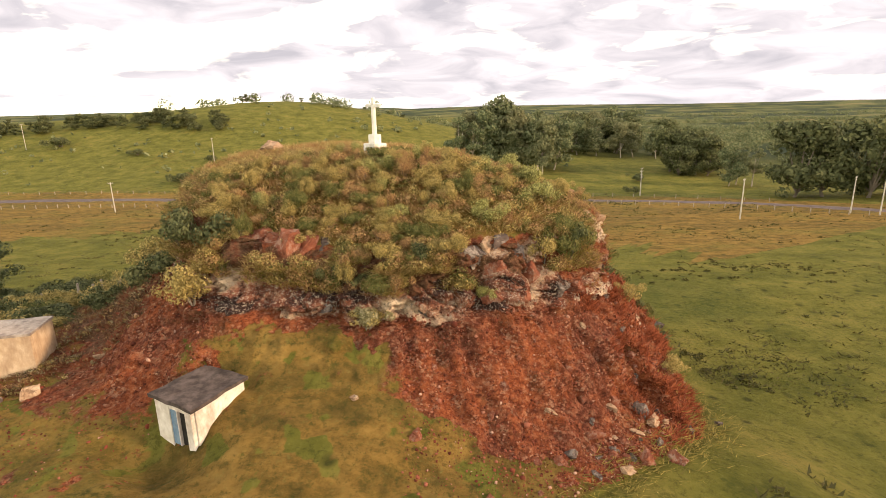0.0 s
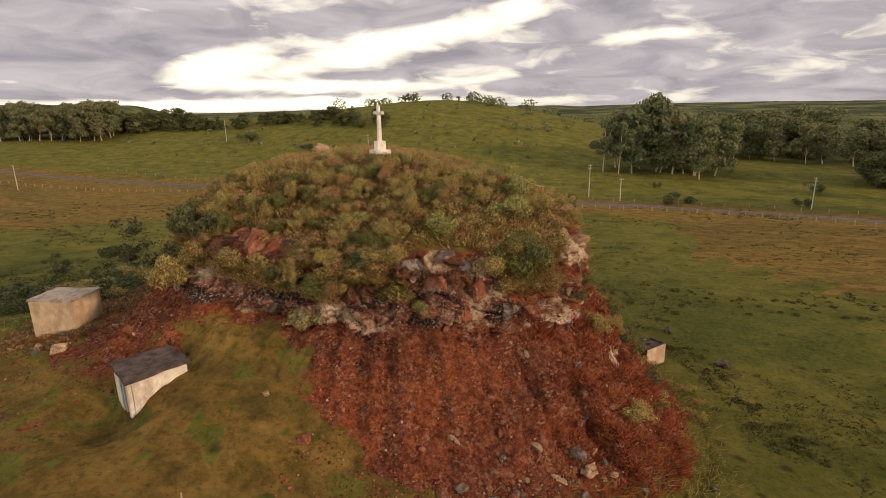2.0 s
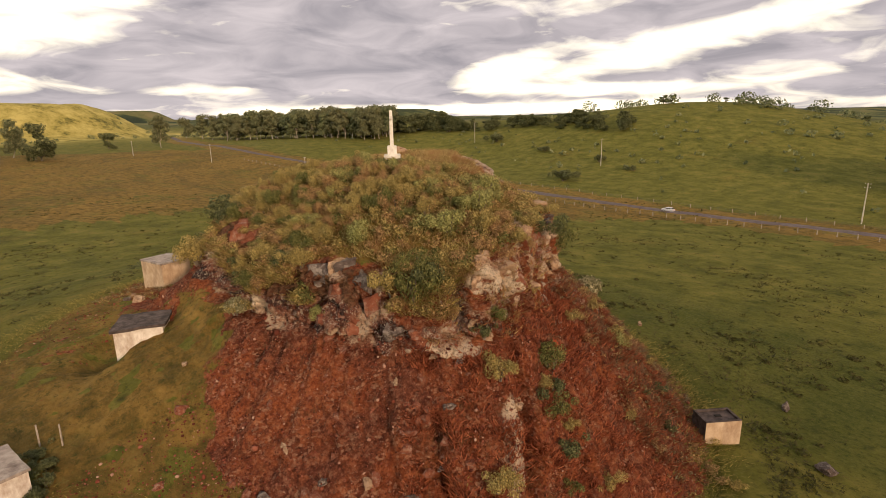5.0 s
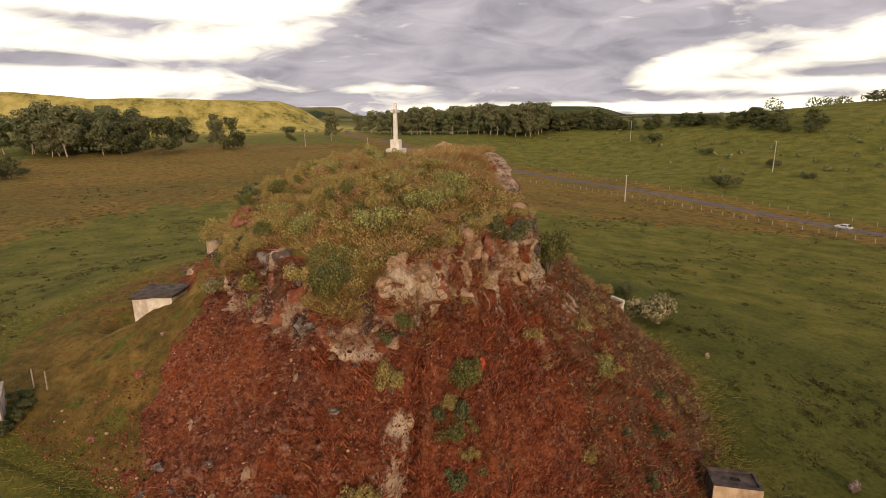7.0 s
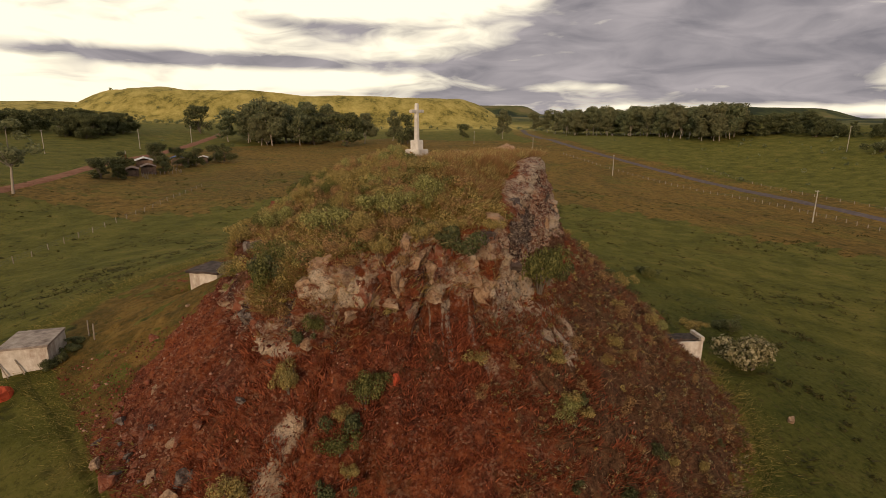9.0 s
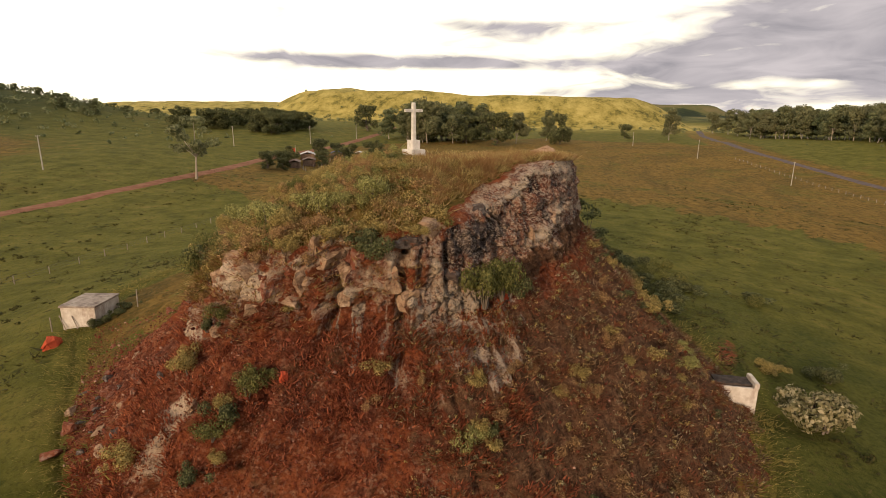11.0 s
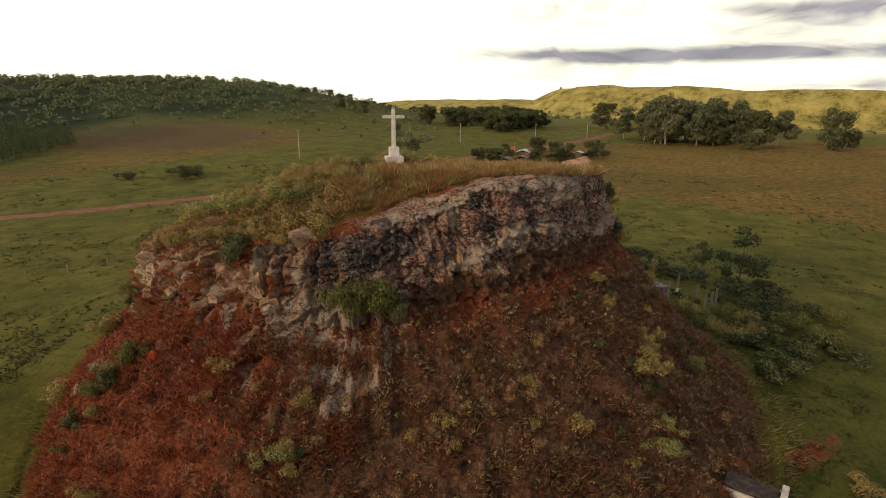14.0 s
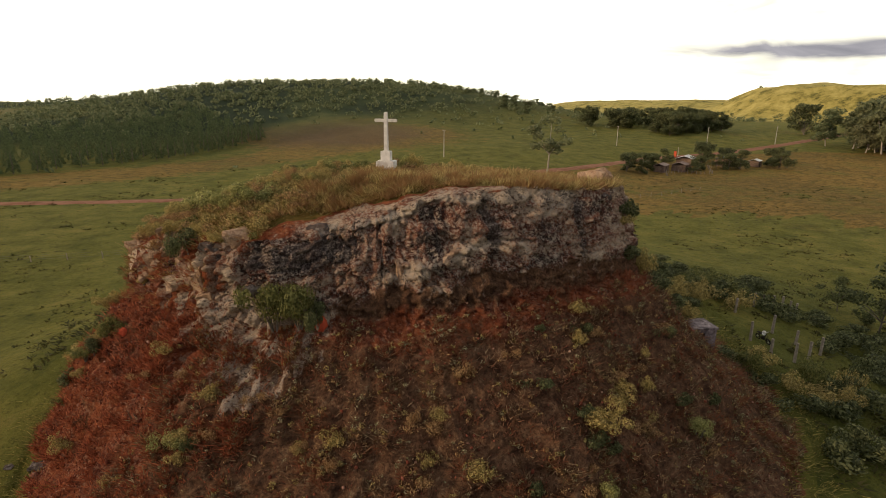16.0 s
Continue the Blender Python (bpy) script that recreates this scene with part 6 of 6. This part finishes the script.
def build_grass():
    rng = np.random.default_rng(13)
    ang = np.degrees(HILL_A) % 360
    r = np.hypot(HILL_P[:, 0] - CENTRE[0], HILL_P[:, 1] - CENTRE[1])
    north_edge = ((ang > 25) & (ang < 112))
    ds = np.where(HILL_S < 1, 12 / 56, np.where(HILL_S < 2, 5 / 60, np.where(HILL_S < 3, 6 / 44, 10 / 50)))
    area = r * ds
    top_w = area * ((HILL_S < 1.0) & ~(north_edge & (HILL_S > 0.80)))
    bare = ((ang > 294) & (ang < 313) & (HILL_S > 0.95)) | ((ang > 229) & (ang < 257) & (HILL_S > 0.93))
    top_w = top_w * ~bare
    south = ((ang > 200) & (ang < 335))
    patchy = (np.array([noise.noise(Vector(q) * 0.45) for q in HILL_P]) > 0.0) & ~((ang > 294) & (ang < 313) & (HILL_S > 0.96)) & ~((ang > 229) & (ang < 257) & (HILL_S > 0.93) & (HILL_S < 1.25))
    face_w = area * (south & patchy & (HILL_S > 0.95) & (HILL_S < 1.62))
    thin = np.where((HILL_P[:, 1] < 38) | (HILL_P[:, 0] > 2), 0.35, 1.0)
    p = on_hill(rng, top_w * thin, 13000)
    tall = 0.40 + 0.75 * np.array([noise.noise(Vector(q) * 0.8) for q in p]) + 0.25 * rng.random(len(p))
    v, f = blades(rng, p[:, 0], p[:, 1], p[:, 2], np.clip(tall * np.where((p[:, 1] < 40) | (p[:, 0] > 2), 0.6, 0.85), 0.10, 0.8), 0.034, 9, 0.7, 0.2)
    tagged(new("hilltop_grass", raw_mesh("hilltop_grass", v, f, GRASS_TOP)), "tall dry and green grass covering the hilltop", "grass", kind="stuff")
    p = np.concatenate([on_hill(rng, top_w, 2000), on_hill(rng, face_w, 1400)])
    v, f = blades(rng, p[:, 0], p[:, 1], p[:, 2], 0.30, 0.03, 9, 0.8, 0.2)
    tagged(new("green_grass", raw_mesh("green_grass", v, f, GRASS_GREEN)), "green grass tufts hanging over the rocks", "grass", kind="stuff")
    # the eastern cliff: weeds and grass in every ledge between the blocks
    ledge = np.array([noise.noise(Vector(q) * 0.9 + Vector((3, 7, 1))) for q in HILL_P]) > -0.05
    face_e = area * (((ang > 322) | (ang < 14)) & ledge & (HILL_S > 0.96) & (HILL_S < 1.95))
    for name, mat, many, tall, label in (("cliff_grass", GRASS_TOP, 380, 0.24, "dry grass on the ledges of the east cliff"), ("cliff_weeds", WEED_RED, 360, 0.22, "rusty weeds between the rocks of the east cliff")):
        p = on_hill(rng, face_e, many)
        v, f = blades(rng, p[:, 0], p[:, 1], p[:, 2], tall, 0.034, 8, 0.8, 0.16)
        tagged(new(name, raw_mesh(name, v, f, mat)), label, "weeds", kind="stuff")
    p = on_hill(rng, face_w, 2200)
    v, f = blades(rng, p[:, 0], p[:, 1], p[:, 2], 0.32, 0.026, 9, 0.8, 0.2)
    tagged(new("ledge_grass", raw_mesh("ledge_grass", v, f, GRASS_TOP)), "dry grass on the ledges of the south face", "grass", kind="stuff")
    # low scrub: many small clumps, green on one side of the year and dry on the other
    for name, mat, label, many in (("olive_scrub", LEAF_OLIVE, "low olive scrub over the hilltop and ledges", 900), ("dry_scrub", LEAF_RUST, "low half-dry brown scrub over the hilltop", 800), ("dark_scrub", LEAF_GREEN, "low dull green scrub over the hilltop", 420)):
        c = np.concatenate([on_hill(rng, top_w * ((ang < 30) | (ang > 150)), many), on_hill(rng, face_w, many // 2)])
        size = rng.uniform(0.12, 0.30, len(c)) * np.where(rng.random(len(c)) < 0.25, 1.9, 1.0)
        c[:, 2] += size * 0.5
        v, f = leaf_cloud(rng, c, size, len(c) * 60, 0.060)
        tagged(new(name, raw_mesh(name, v, f, mat)), label, "scrub", kind="stuff")
    slope_n = area * ((HILL_S > 2.0) & (HILL_S < 3.9) & (ang > 8) & (ang < 215))
    clumped = np.array([noise.noise(Vector(q) * 0.9) + 0.5 * noise.noise(Vector(q) * 2.3) for q in HILL_P])
    slope_n = slope_n * np.clip(clumped + 0.12, 0.02, 1)
    p = on_hill(rng, slope_n, 24000)
    v, f = blades(rng, p[:, 0], p[:, 1], p[:, 2], 0.14 + 0.24 * rng.random(len(p)), 0.036, 6, 0.9, 0.14)
    tagged(new("slope_weeds", raw_mesh("slope_weeds", v, f, WEED_BROWN)), "brown dry weeds over the north slope", "weeds", kind="stuff")
    for name, mat, label, many in (("olive_weeds", LEAF_OLIVE, "small olive weeds over the north slope", 2200), ("dry_weeds", LEAF_RUST, "small dry rusty weeds over the north slope", 2800), ("grey_weeds", LEAF_PALE, "small pale seeding weeds over the north slope", 2400)):
        c = on_hill(rng, slope_n, many)
        size = rng.uniform(0.05, 0.17, len(c))
        c[:, 2] += size * 0.6
        v, f = leaf_cloud(rng, c, size, len(c) * 16, 0.050)
        tagged(new(name, raw_mesh(name, v, f, mat)), label, "weeds", kind="stuff")
    slope_e = area * ((HILL_S > 2.0) & (HILL_S < 3.85) & ((ang > 318) | (ang < 40)))
    slope_e = slope_e * np.clip(clumped + 0.1, 0.01, 1)
    p = on_hill(rng, slope_e, 7000)
    v, f = blades(rng, p[:, 0], p[:, 1], p[:, 2], 0.32, 0.040, 6, 0.6, 0.12)
    tagged(new("red_weeds", raw_mesh("red_weeds", v, f, WEED_RED)), "reddish dry weeds over the east slope", "weeds", kind="stuff")
    # longer grass along the hill's foot
    a = rng.random(3800) * 2 * math.pi
    d = round_table(FOOT_R, a) + rng.normal(size=len(a)) * 0.9 - 0.3
    x, y = CENTRE[0] + d * np.cos(a), CENTRE[1] + d * np.sin(a)
    v, f = blades(rng, x, y, surface(x, y), 0.22, 0.035, 8, 0.9, 0.25)
    tagged(new("foot_grass", raw_mesh("foot_grass", v, f, GRASS_GREEN)), "ragged grass along the foot of the slope", "grass", kind="stuff")
    # tussocks over the near pasture, thicker in belts
    n = 26000
    a, d = rng.random(n) * 2 * math.pi, 26 + 150 * rng.random(n) ** 1.5
    x, y = CENTRE[0] + d * np.cos(a), CENTRE[1] + d * np.sin(a)
    keep = np.array([noise.noise(Vector((q * 0.05, w * 0.05, 0))) + 0.6 * noise.noise(Vector((q * 0.3, w * 0.3, 4))) for q, w in zip(x, y)]) > rng.random(n) * 0.75 - 0.05
    keep &= d > round_table(FOOT_R, a) + 0.5
    x, y, d = x[keep], y[keep], d[keep]
    v, f = blades(rng, x, y, surface(x, y), 0.17 + 0.0022 * d, 0.055 + 0.0009 * d.mean(), 8, 0.9, 0.22)
    tagged(new("tussock_grass", raw_mesh("tussock_grass", v, f, TUSSOCK)), "low dark tussocks scattered over the pasture", "grass", kind="stuff")


def build_mounds():
    """Dark tussock mounds in drifts over the pasture."""
    rng = np.random.default_rng(29)
    n = 16000
    a, d = rng.random(n) * 2 * math.pi, 27 + 170 * rng.random(n) ** 1.3
    x, y = CENTRE[0] + d * np.cos(a), CENTRE[1] + d * np.sin(a)
    drift = np.array([noise.noise(Vector((q * 0.035, w * 0.06, 9))) + 0.7 * noise.noise(Vector((q * 0.22, w * 0.4, 2))) for q, w in zip(x, y)])
    keep = (drift > 0.34 + 0.3 * rng.random(n)) & (d > round_table(FOOT_R, a) + 2)
    x, y = x[keep], y[keep]
    size = rng.uniform(0.14, 0.5, len(x))
    c = np.stack([x, y, surface(x, y) + size * 0.15], 1)
    v, f = leaf_cloud(rng, c, size, len(c) * 26, 0.12, 0.45)
    tagged(new("tussock_mounds", raw_mesh("tussock_mounds", v, f, TUSSOCK)), "dark tussock mounds in drifts over the pasture", "grass", kind="stuff")


build_grass()
build_mounds()


# ---- poles, fences, farmstead ----
def pole_thing(x, y, h, arms, turn, seed):
    base = tagged(new("utility_pole"), "tall pale concrete utility pole beside the road", "utility pole", "utility poles")
    bm = bmesh.new()
    tube(bm, (0, 0, -0.5), (0, 0, h), 0.20, 0.12, 8)
    part("pole", bm, CONCRETE, base)
    for k in range(arms):
        box_part("crossarm", (0, 0, h - 0.35 - 1.1 * k, 1.5, 0.1, 0.1), CONCRETE, base, bevel=0.0)
        for s in (-0.65, 0.65):
            bm = bmesh.new()
            tube(bm, (s, 0, h - 0.3 - 1.1 * k), (s, 0, h - 0.05 - 1.1 * k), 0.06, 0.045, 6)
            part("insulator", bm, WHITEWASH, base)
    base.matrix_world = pose(x, y, top(x, y), 0, 0, turn)
    return base


def build_poles():
    for k, (x, y, h, arms, turn) in enumerate(((75, 132, 10.2, 1, 40), (73.5, 196, 10.3, 4, 30), (-104, 170, 9.6, 1, 10), (109, 140, 9.8, 1, 40), (112, 134, 9.5, 2, 40), (5, 209, 12.0, 2, 5), (16, 201, 8.0, 1, 5), (-226, 166, 10.5, 1, 10), (-296, 146, 10.8, 1, 10), (-110, 266, 13.5, 1, 0), (-230, 306, 14, 1, 0),
                                               (-208, -88, 9.3, 1, 0), (-255, -69, 9.8, 1, 0), (-112, -97, 10.4, 1, 0), (-310, -60, 9.5, 1, 0), (-216, -61, 4.0, 0, 0), (-350, 120, 9, 1, 10))):
        pole_thing(x, y, h, arms, turn, k)


def wheel_mesh(bm, x, r, thick):
    ring = []
    for k in range(18):
        a = 2 * math.pi * k / 18
        for j in range(6):
            b = 2 * math.pi * j / 6
            q = r + thick * math.cos(b)
            ring.append(bm.verts.new((x + q * math.cos(a), thick * math.sin(b), r + thick + q * math.sin(a))))
    for k in range(18):
        for j in range(6):
            bm.faces.new((ring[k * 6 + j], ring[k * 6 + (j + 1) % 6], ring[((k + 1) % 18) * 6 + (j + 1) % 6], ring[((k + 1) % 18) * 6 + j]))


def build_motorcycle(x, y):
    """A small dark motorcycle leaning between the posts, a white helmet on its bars."""
    bike = tagged(new("motorcycle"), "small dark motorcycle parked between old posts", "motorcycle")
    for cx in (-0.62, 0.62):
        bm = bmesh.new()
        wheel_mesh(bm, cx, 0.25, 0.05)
        wheel = part("wheel", bm, DARK, bike)
        bm = bmesh.new()
        for k in range(4):
            a = k * math.pi / 4
            tube(bm, (cx - 0.24 * math.cos(a), 0, 0.3 - 0.24 * math.sin(a)), (cx + 0.24 * math.cos(a), 0, 0.3 + 0.24 * math.sin(a)), 0.008, 0.008, 4)
        part("spokes", bm, METAL_SHEET, wheel)
    bm = bmesh.new()
    for a, b, r in (((-0.62, 0, 0.3), (-0.1, 0, 0.38), 0.03), ((-0.1, 0, 0.38), (0.3, 0, 0.72), 0.03), ((-0.45, 0, 0.7), (0.3, 0, 0.75), 0.03), ((-0.62, 0.08, 0.3), (-0.45, 0.08, 0.7), 0.025), ((0.62, 0.06, 0.3), (0.36, 0.06, 0.95), 0.025), ((0.62, -0.06, 0.3), (0.36, -0.06, 0.95), 0.025)):
        tube(bm, a, b, r, r, 6)
    part("frame", bm, DARK, bike)
    box_part("engine", (0.02, 0, 0.42, 0.34, 0.22, 0.28), DARK, bike, bevel=0.04)
    box_part("seat", (-0.35, 0, 0.78, 0.62, 0.22, 0.09), DARK, bike, bevel=0.035)
    box_part("fuel_tank", (0.12, 0, 0.82, 0.36, 0.24, 0.18), METAL_SHEET, bike, bevel=0.07)
    bm = bmesh.new()
    tube(bm, (0.34, -0.36, 1.05), (0.34, 0.36, 1.05), 0.014, 0.014, 6)
    part("handlebar", bm, METAL_SHEET, bike)
    bike.matrix_world = pose(x, y, top(x, y), 12, 0, 62)
    bm = bmesh.new()
    bmesh.ops.create_uvsphere(bm, u_segments=16, v_segments=10, radius=0.15)
    for v in bm.verts:
        v.co.z *= 0.95
        if v.co.x > 0.09 and -0.07 < v.co.z < 0.05:
            v.co.x *= 0.8
    helmet = part("helmet", bm, CROSS_PAINT)
    helmet.matrix_world = bike.matrix_world @ pose(0.16, 0, 1.03)
    tagged(helmet, "round white helmet resting on the motorcycle", "helmet")


def build_car(x, y, turn):
    """A small silver hatchback standing on the road."""
    car = tagged(new("car"), "small silver hatchback on the asphalt road", "car")
    bm = bmesh.new()
    box_mesh(bm, 0, 0, 0.62, 4.1, 1.7, 0.62)
    bmesh.ops.bevel(bm, geom=bm.edges[:], offset=0.16, segments=3, affect="EDGES")
    part("body", bm, SILVER, car)
    bm = bmesh.new()
    for q in box_mesh(bm, -0.25, 0, 1.15, 2.5, 1.5, 0.52):
        if q.co.z > 1.15:
            q.co.x = -0.25 + (q.co.x + 0.25) * 0.66
            q.co.y *= 0.84
    bmesh.ops.bevel(bm, geom=bm.edges[:], offset=0.06, segments=2, affect="EDGES")
    cabin = part("cabin", bm, SILVER, car)
    for side in (-1, 1):
        for cx in (-0.75, 0.15):
            bm = bmesh.new()
            for q in box_mesh(bm, cx, side * 0.725, 1.14, 0.78, 0.05, 0.34):
                if q.co.z > 1.14:
                    q.co.y -= side * 0.08
                    q.co.x = -0.3 + (q.co.x + 0.3) * 0.86
            part("side_window", bm, DARK, cabin, "dark side window")
        for cx in (-1.25, 1.25):
            bm = bmesh.new()
            tube(bm, (cx, side * 0.66, 0.31), (cx, side * 0.87, 0.31), 0.31, 0.31, 16)
            wheel = part("wheel", bm, DARK, car)
            bm = bmesh.new()
            tube(bm, (cx, side * 0.86, 0.31), (cx, side * 0.89, 0.31), 0.17, 0.16, 12)
            part("rim", bm, METAL_SHEET, wheel)
        box_part("headlight", (2.0, side * 0.6, 0.72, 0.12, 0.34, 0.16), METAL_SHEET, car, "clear headlight", 0.03)
        box_part("tail_light", (-2.02, side * 0.66, 0.78, 0.08, 0.22, 0.2), RED_PAINT, car, "red tail light", 0.02)
    for cx, lean in ((0.88, -0.42), (-1.36, 0.42)):
        bm = bmesh.new()
        for q in box_mesh(bm, cx, 0, 1.14, 0.05, 1.22, 0.36):
            q.co.x += lean * (q.co.z - 1.14) * 1.9
        part("windscreen" if cx > 0 else "rear_window", bm, DARK, cabin, "dark glass")
    car.matrix_world = pose(x, y, top(x, y) + 0.02, 0, 0, turn)


def fence_post(x, y, h, r, seed, group, label):
    rng = random.Random(seed)
    bm = bmesh.new()
    tube(bm, (0, 0, -0.2), (rng.uniform(-0.06, 0.06), rng.uniform(-0.06, 0.06), h), r, r * 0.85, 5)
    ob = part("fence_post", bm, POST_WOOD)
    ob.matrix_world = pose(x, y, top(x, y))
    return tagged(ob, label, "fence post", group)


def wires(name, xs, ys, heights, label):
    cu = bpy.data.curves.new(name, "CURVE")
    cu.dimensions, cu.bevel_depth, cu.bevel_resolution = "3D", 0.012, 0
    zs = [top(x, y) for x, y in zip(xs, ys)]
    for h in heights:
        sp = cu.splines.new("POLY")
        sp.points.add(len(xs) - 1)
        for q, x, y, z in zip(sp.points, xs, ys, zs):
            q.co = (x, y, z + h, 1)
    cu.materials.append(WIRE)
    ob = new(name, cu)
    return tagged(ob, label, "fence wire", kind="stuff")


def build_fences():
    lines = ((((-300, 168), (-170, 187), (-112, 183), (-43, 174), (27, 177), (80, 158), (130, 116)), 4.2, 1.25, 0.14, "southern roadside fence", "grey wooden post of the roadside fence"),
             (((-250, 232), (-130, 219), (-40, 204), (60, 193), (110, 168)), 7.0, 1.2, 0.13, "northern roadside fence", "grey wooden post of the far roadside fence"),
             (((-150, -14), (-90, -16), (-66, -17), (-29, -17), (-10, -22), (40, -40)), 5.0, 1.1, 0.08, "pasture fence", "thin wooden post of the pasture fence"))
    seed = 0
    for pts, step, h, r, group, label in lines:
        x, y, _, _ = along(pts, step)
        for a, b in zip(x, y):
            seed += 1
            fence_post(a, b, h * (0.9 + 0.2 * ((seed * 37) % 10) / 10), r, seed, group, label)
        wires("fence_wire", x, y, (0.45, 0.8, 1.1), "thin wire strung along the fence posts")
    # old posts in the scrub
    rng = random.Random(2)
    for k, (x, y) in enumerate(((-34.0, 53.5), (-38.4, 53.5), (-33.7, 55.4), (-38.2, 55.6), (-34.1, 57.1), (-36.2, 57.4), (-38.5, 57.5), (-47.8, 51.4), (-46.7, 52.3), (-47.9, 50.6), (-46.9, 50.1), (-46.4, 49.3), (-44.3, 49.2), (-39.3, 49.6))):
        fence_post(x, y, rng.uniform(1.3, 1.8), 0.14, 300 + k, "old yard posts", "pale weathered post in the overgrown yard")
    build_motorcycle(-35.2, 54.1)
    for k, (x, y) in enumerate(((-3.6, 11.2), (-1.6, 11.6), (-5.6, 16.2), (-4.6, 17.0))):
        fence_post(x, y, 1.2, 0.05, 340 + k, "store yard posts", "thin wooden stake beside the white store")


def build_farm():
    for x, y, sx, sy, h, turn, roof, label in ((-202, -49, 9, 6, 2.6, 20, METAL_SHEET, "low farmhouse with a pale sheet-metal roof"), (-186, -42, 7, 5, 2.4, 20, BROWN_SHEET, "small farm shed with a brown roof"), (-215, -40, 6, 5, 3.0, 15, BLUE_SHEET, "open shelter covered by a blue tarpaulin"), (-228, -33, 5, 4, 2.3, 10, METAL_SHEET, "little outbuilding with a pale roof"), (-176, -44, 8, 4, 2.2, 20, BROWN_SHEET, "long low pen with a rusty roof")):
        z = top(x, y)
        house = tagged(new("farm_building"), label, "farm building", "farmstead")
        for s in (-1, 1):
            box_part("wall", (s * (sx / 2 - 0.1), 0, h / 2 - 0.3, 0.2, sy, h + 0.6), BOARD, house, bevel=0.0)
            box_part("wall", (0, s * (sy / 2 - 0.1), h / 2 - 0.3, sx - 0.4, 0.2, h + 0.6), BOARD, house, bevel=0.0)
        box_part("door", (0.6, sy / 2 + 0.02, 0.95, 0.9, 0.06, 1.9), DARK, house, "dark doorway", 0.0)
        bm = bmesh.new()
        for s in (-1, 1):
            v = box_mesh(bm, 0, s * sy * 0.27, h + 0.45, sx + 0.6, sy * 0.58, 0.08)
            for q in v:
                q.co.z += (-s * (q.co.y - s * sy * 0.27)) * 0.35
        part("roof", bm, roof, house)
        house.matrix_world = pose(x, y, z, 0, 0, turn)
    rng = random.Random(4)
    for k in range(34):
        x, y = -168 - 46 * (k / 33), -36 - 4 * math.sin(k * 0.3) + rng.uniform(-0.4, 0.4)
        fence_post(x, y, 1.3, 0.1, 400 + k, "farmyard fence", "rough wooden post of the farmyard fence")
    box = box_part("red_sign", (0, 0, 1.6, 1.6, 0.2, 2.4), RED_PAINT, None, bevel=0.03)
    box.matrix_world = pose(-212, -60, top(-212, -60), 0, 0, 70)
    tagged(box, "red upright board beside the dirt track", "sign board")


build_poles()
build_car(-43.5, 189.4, 176)
build_fences()
build_farm()
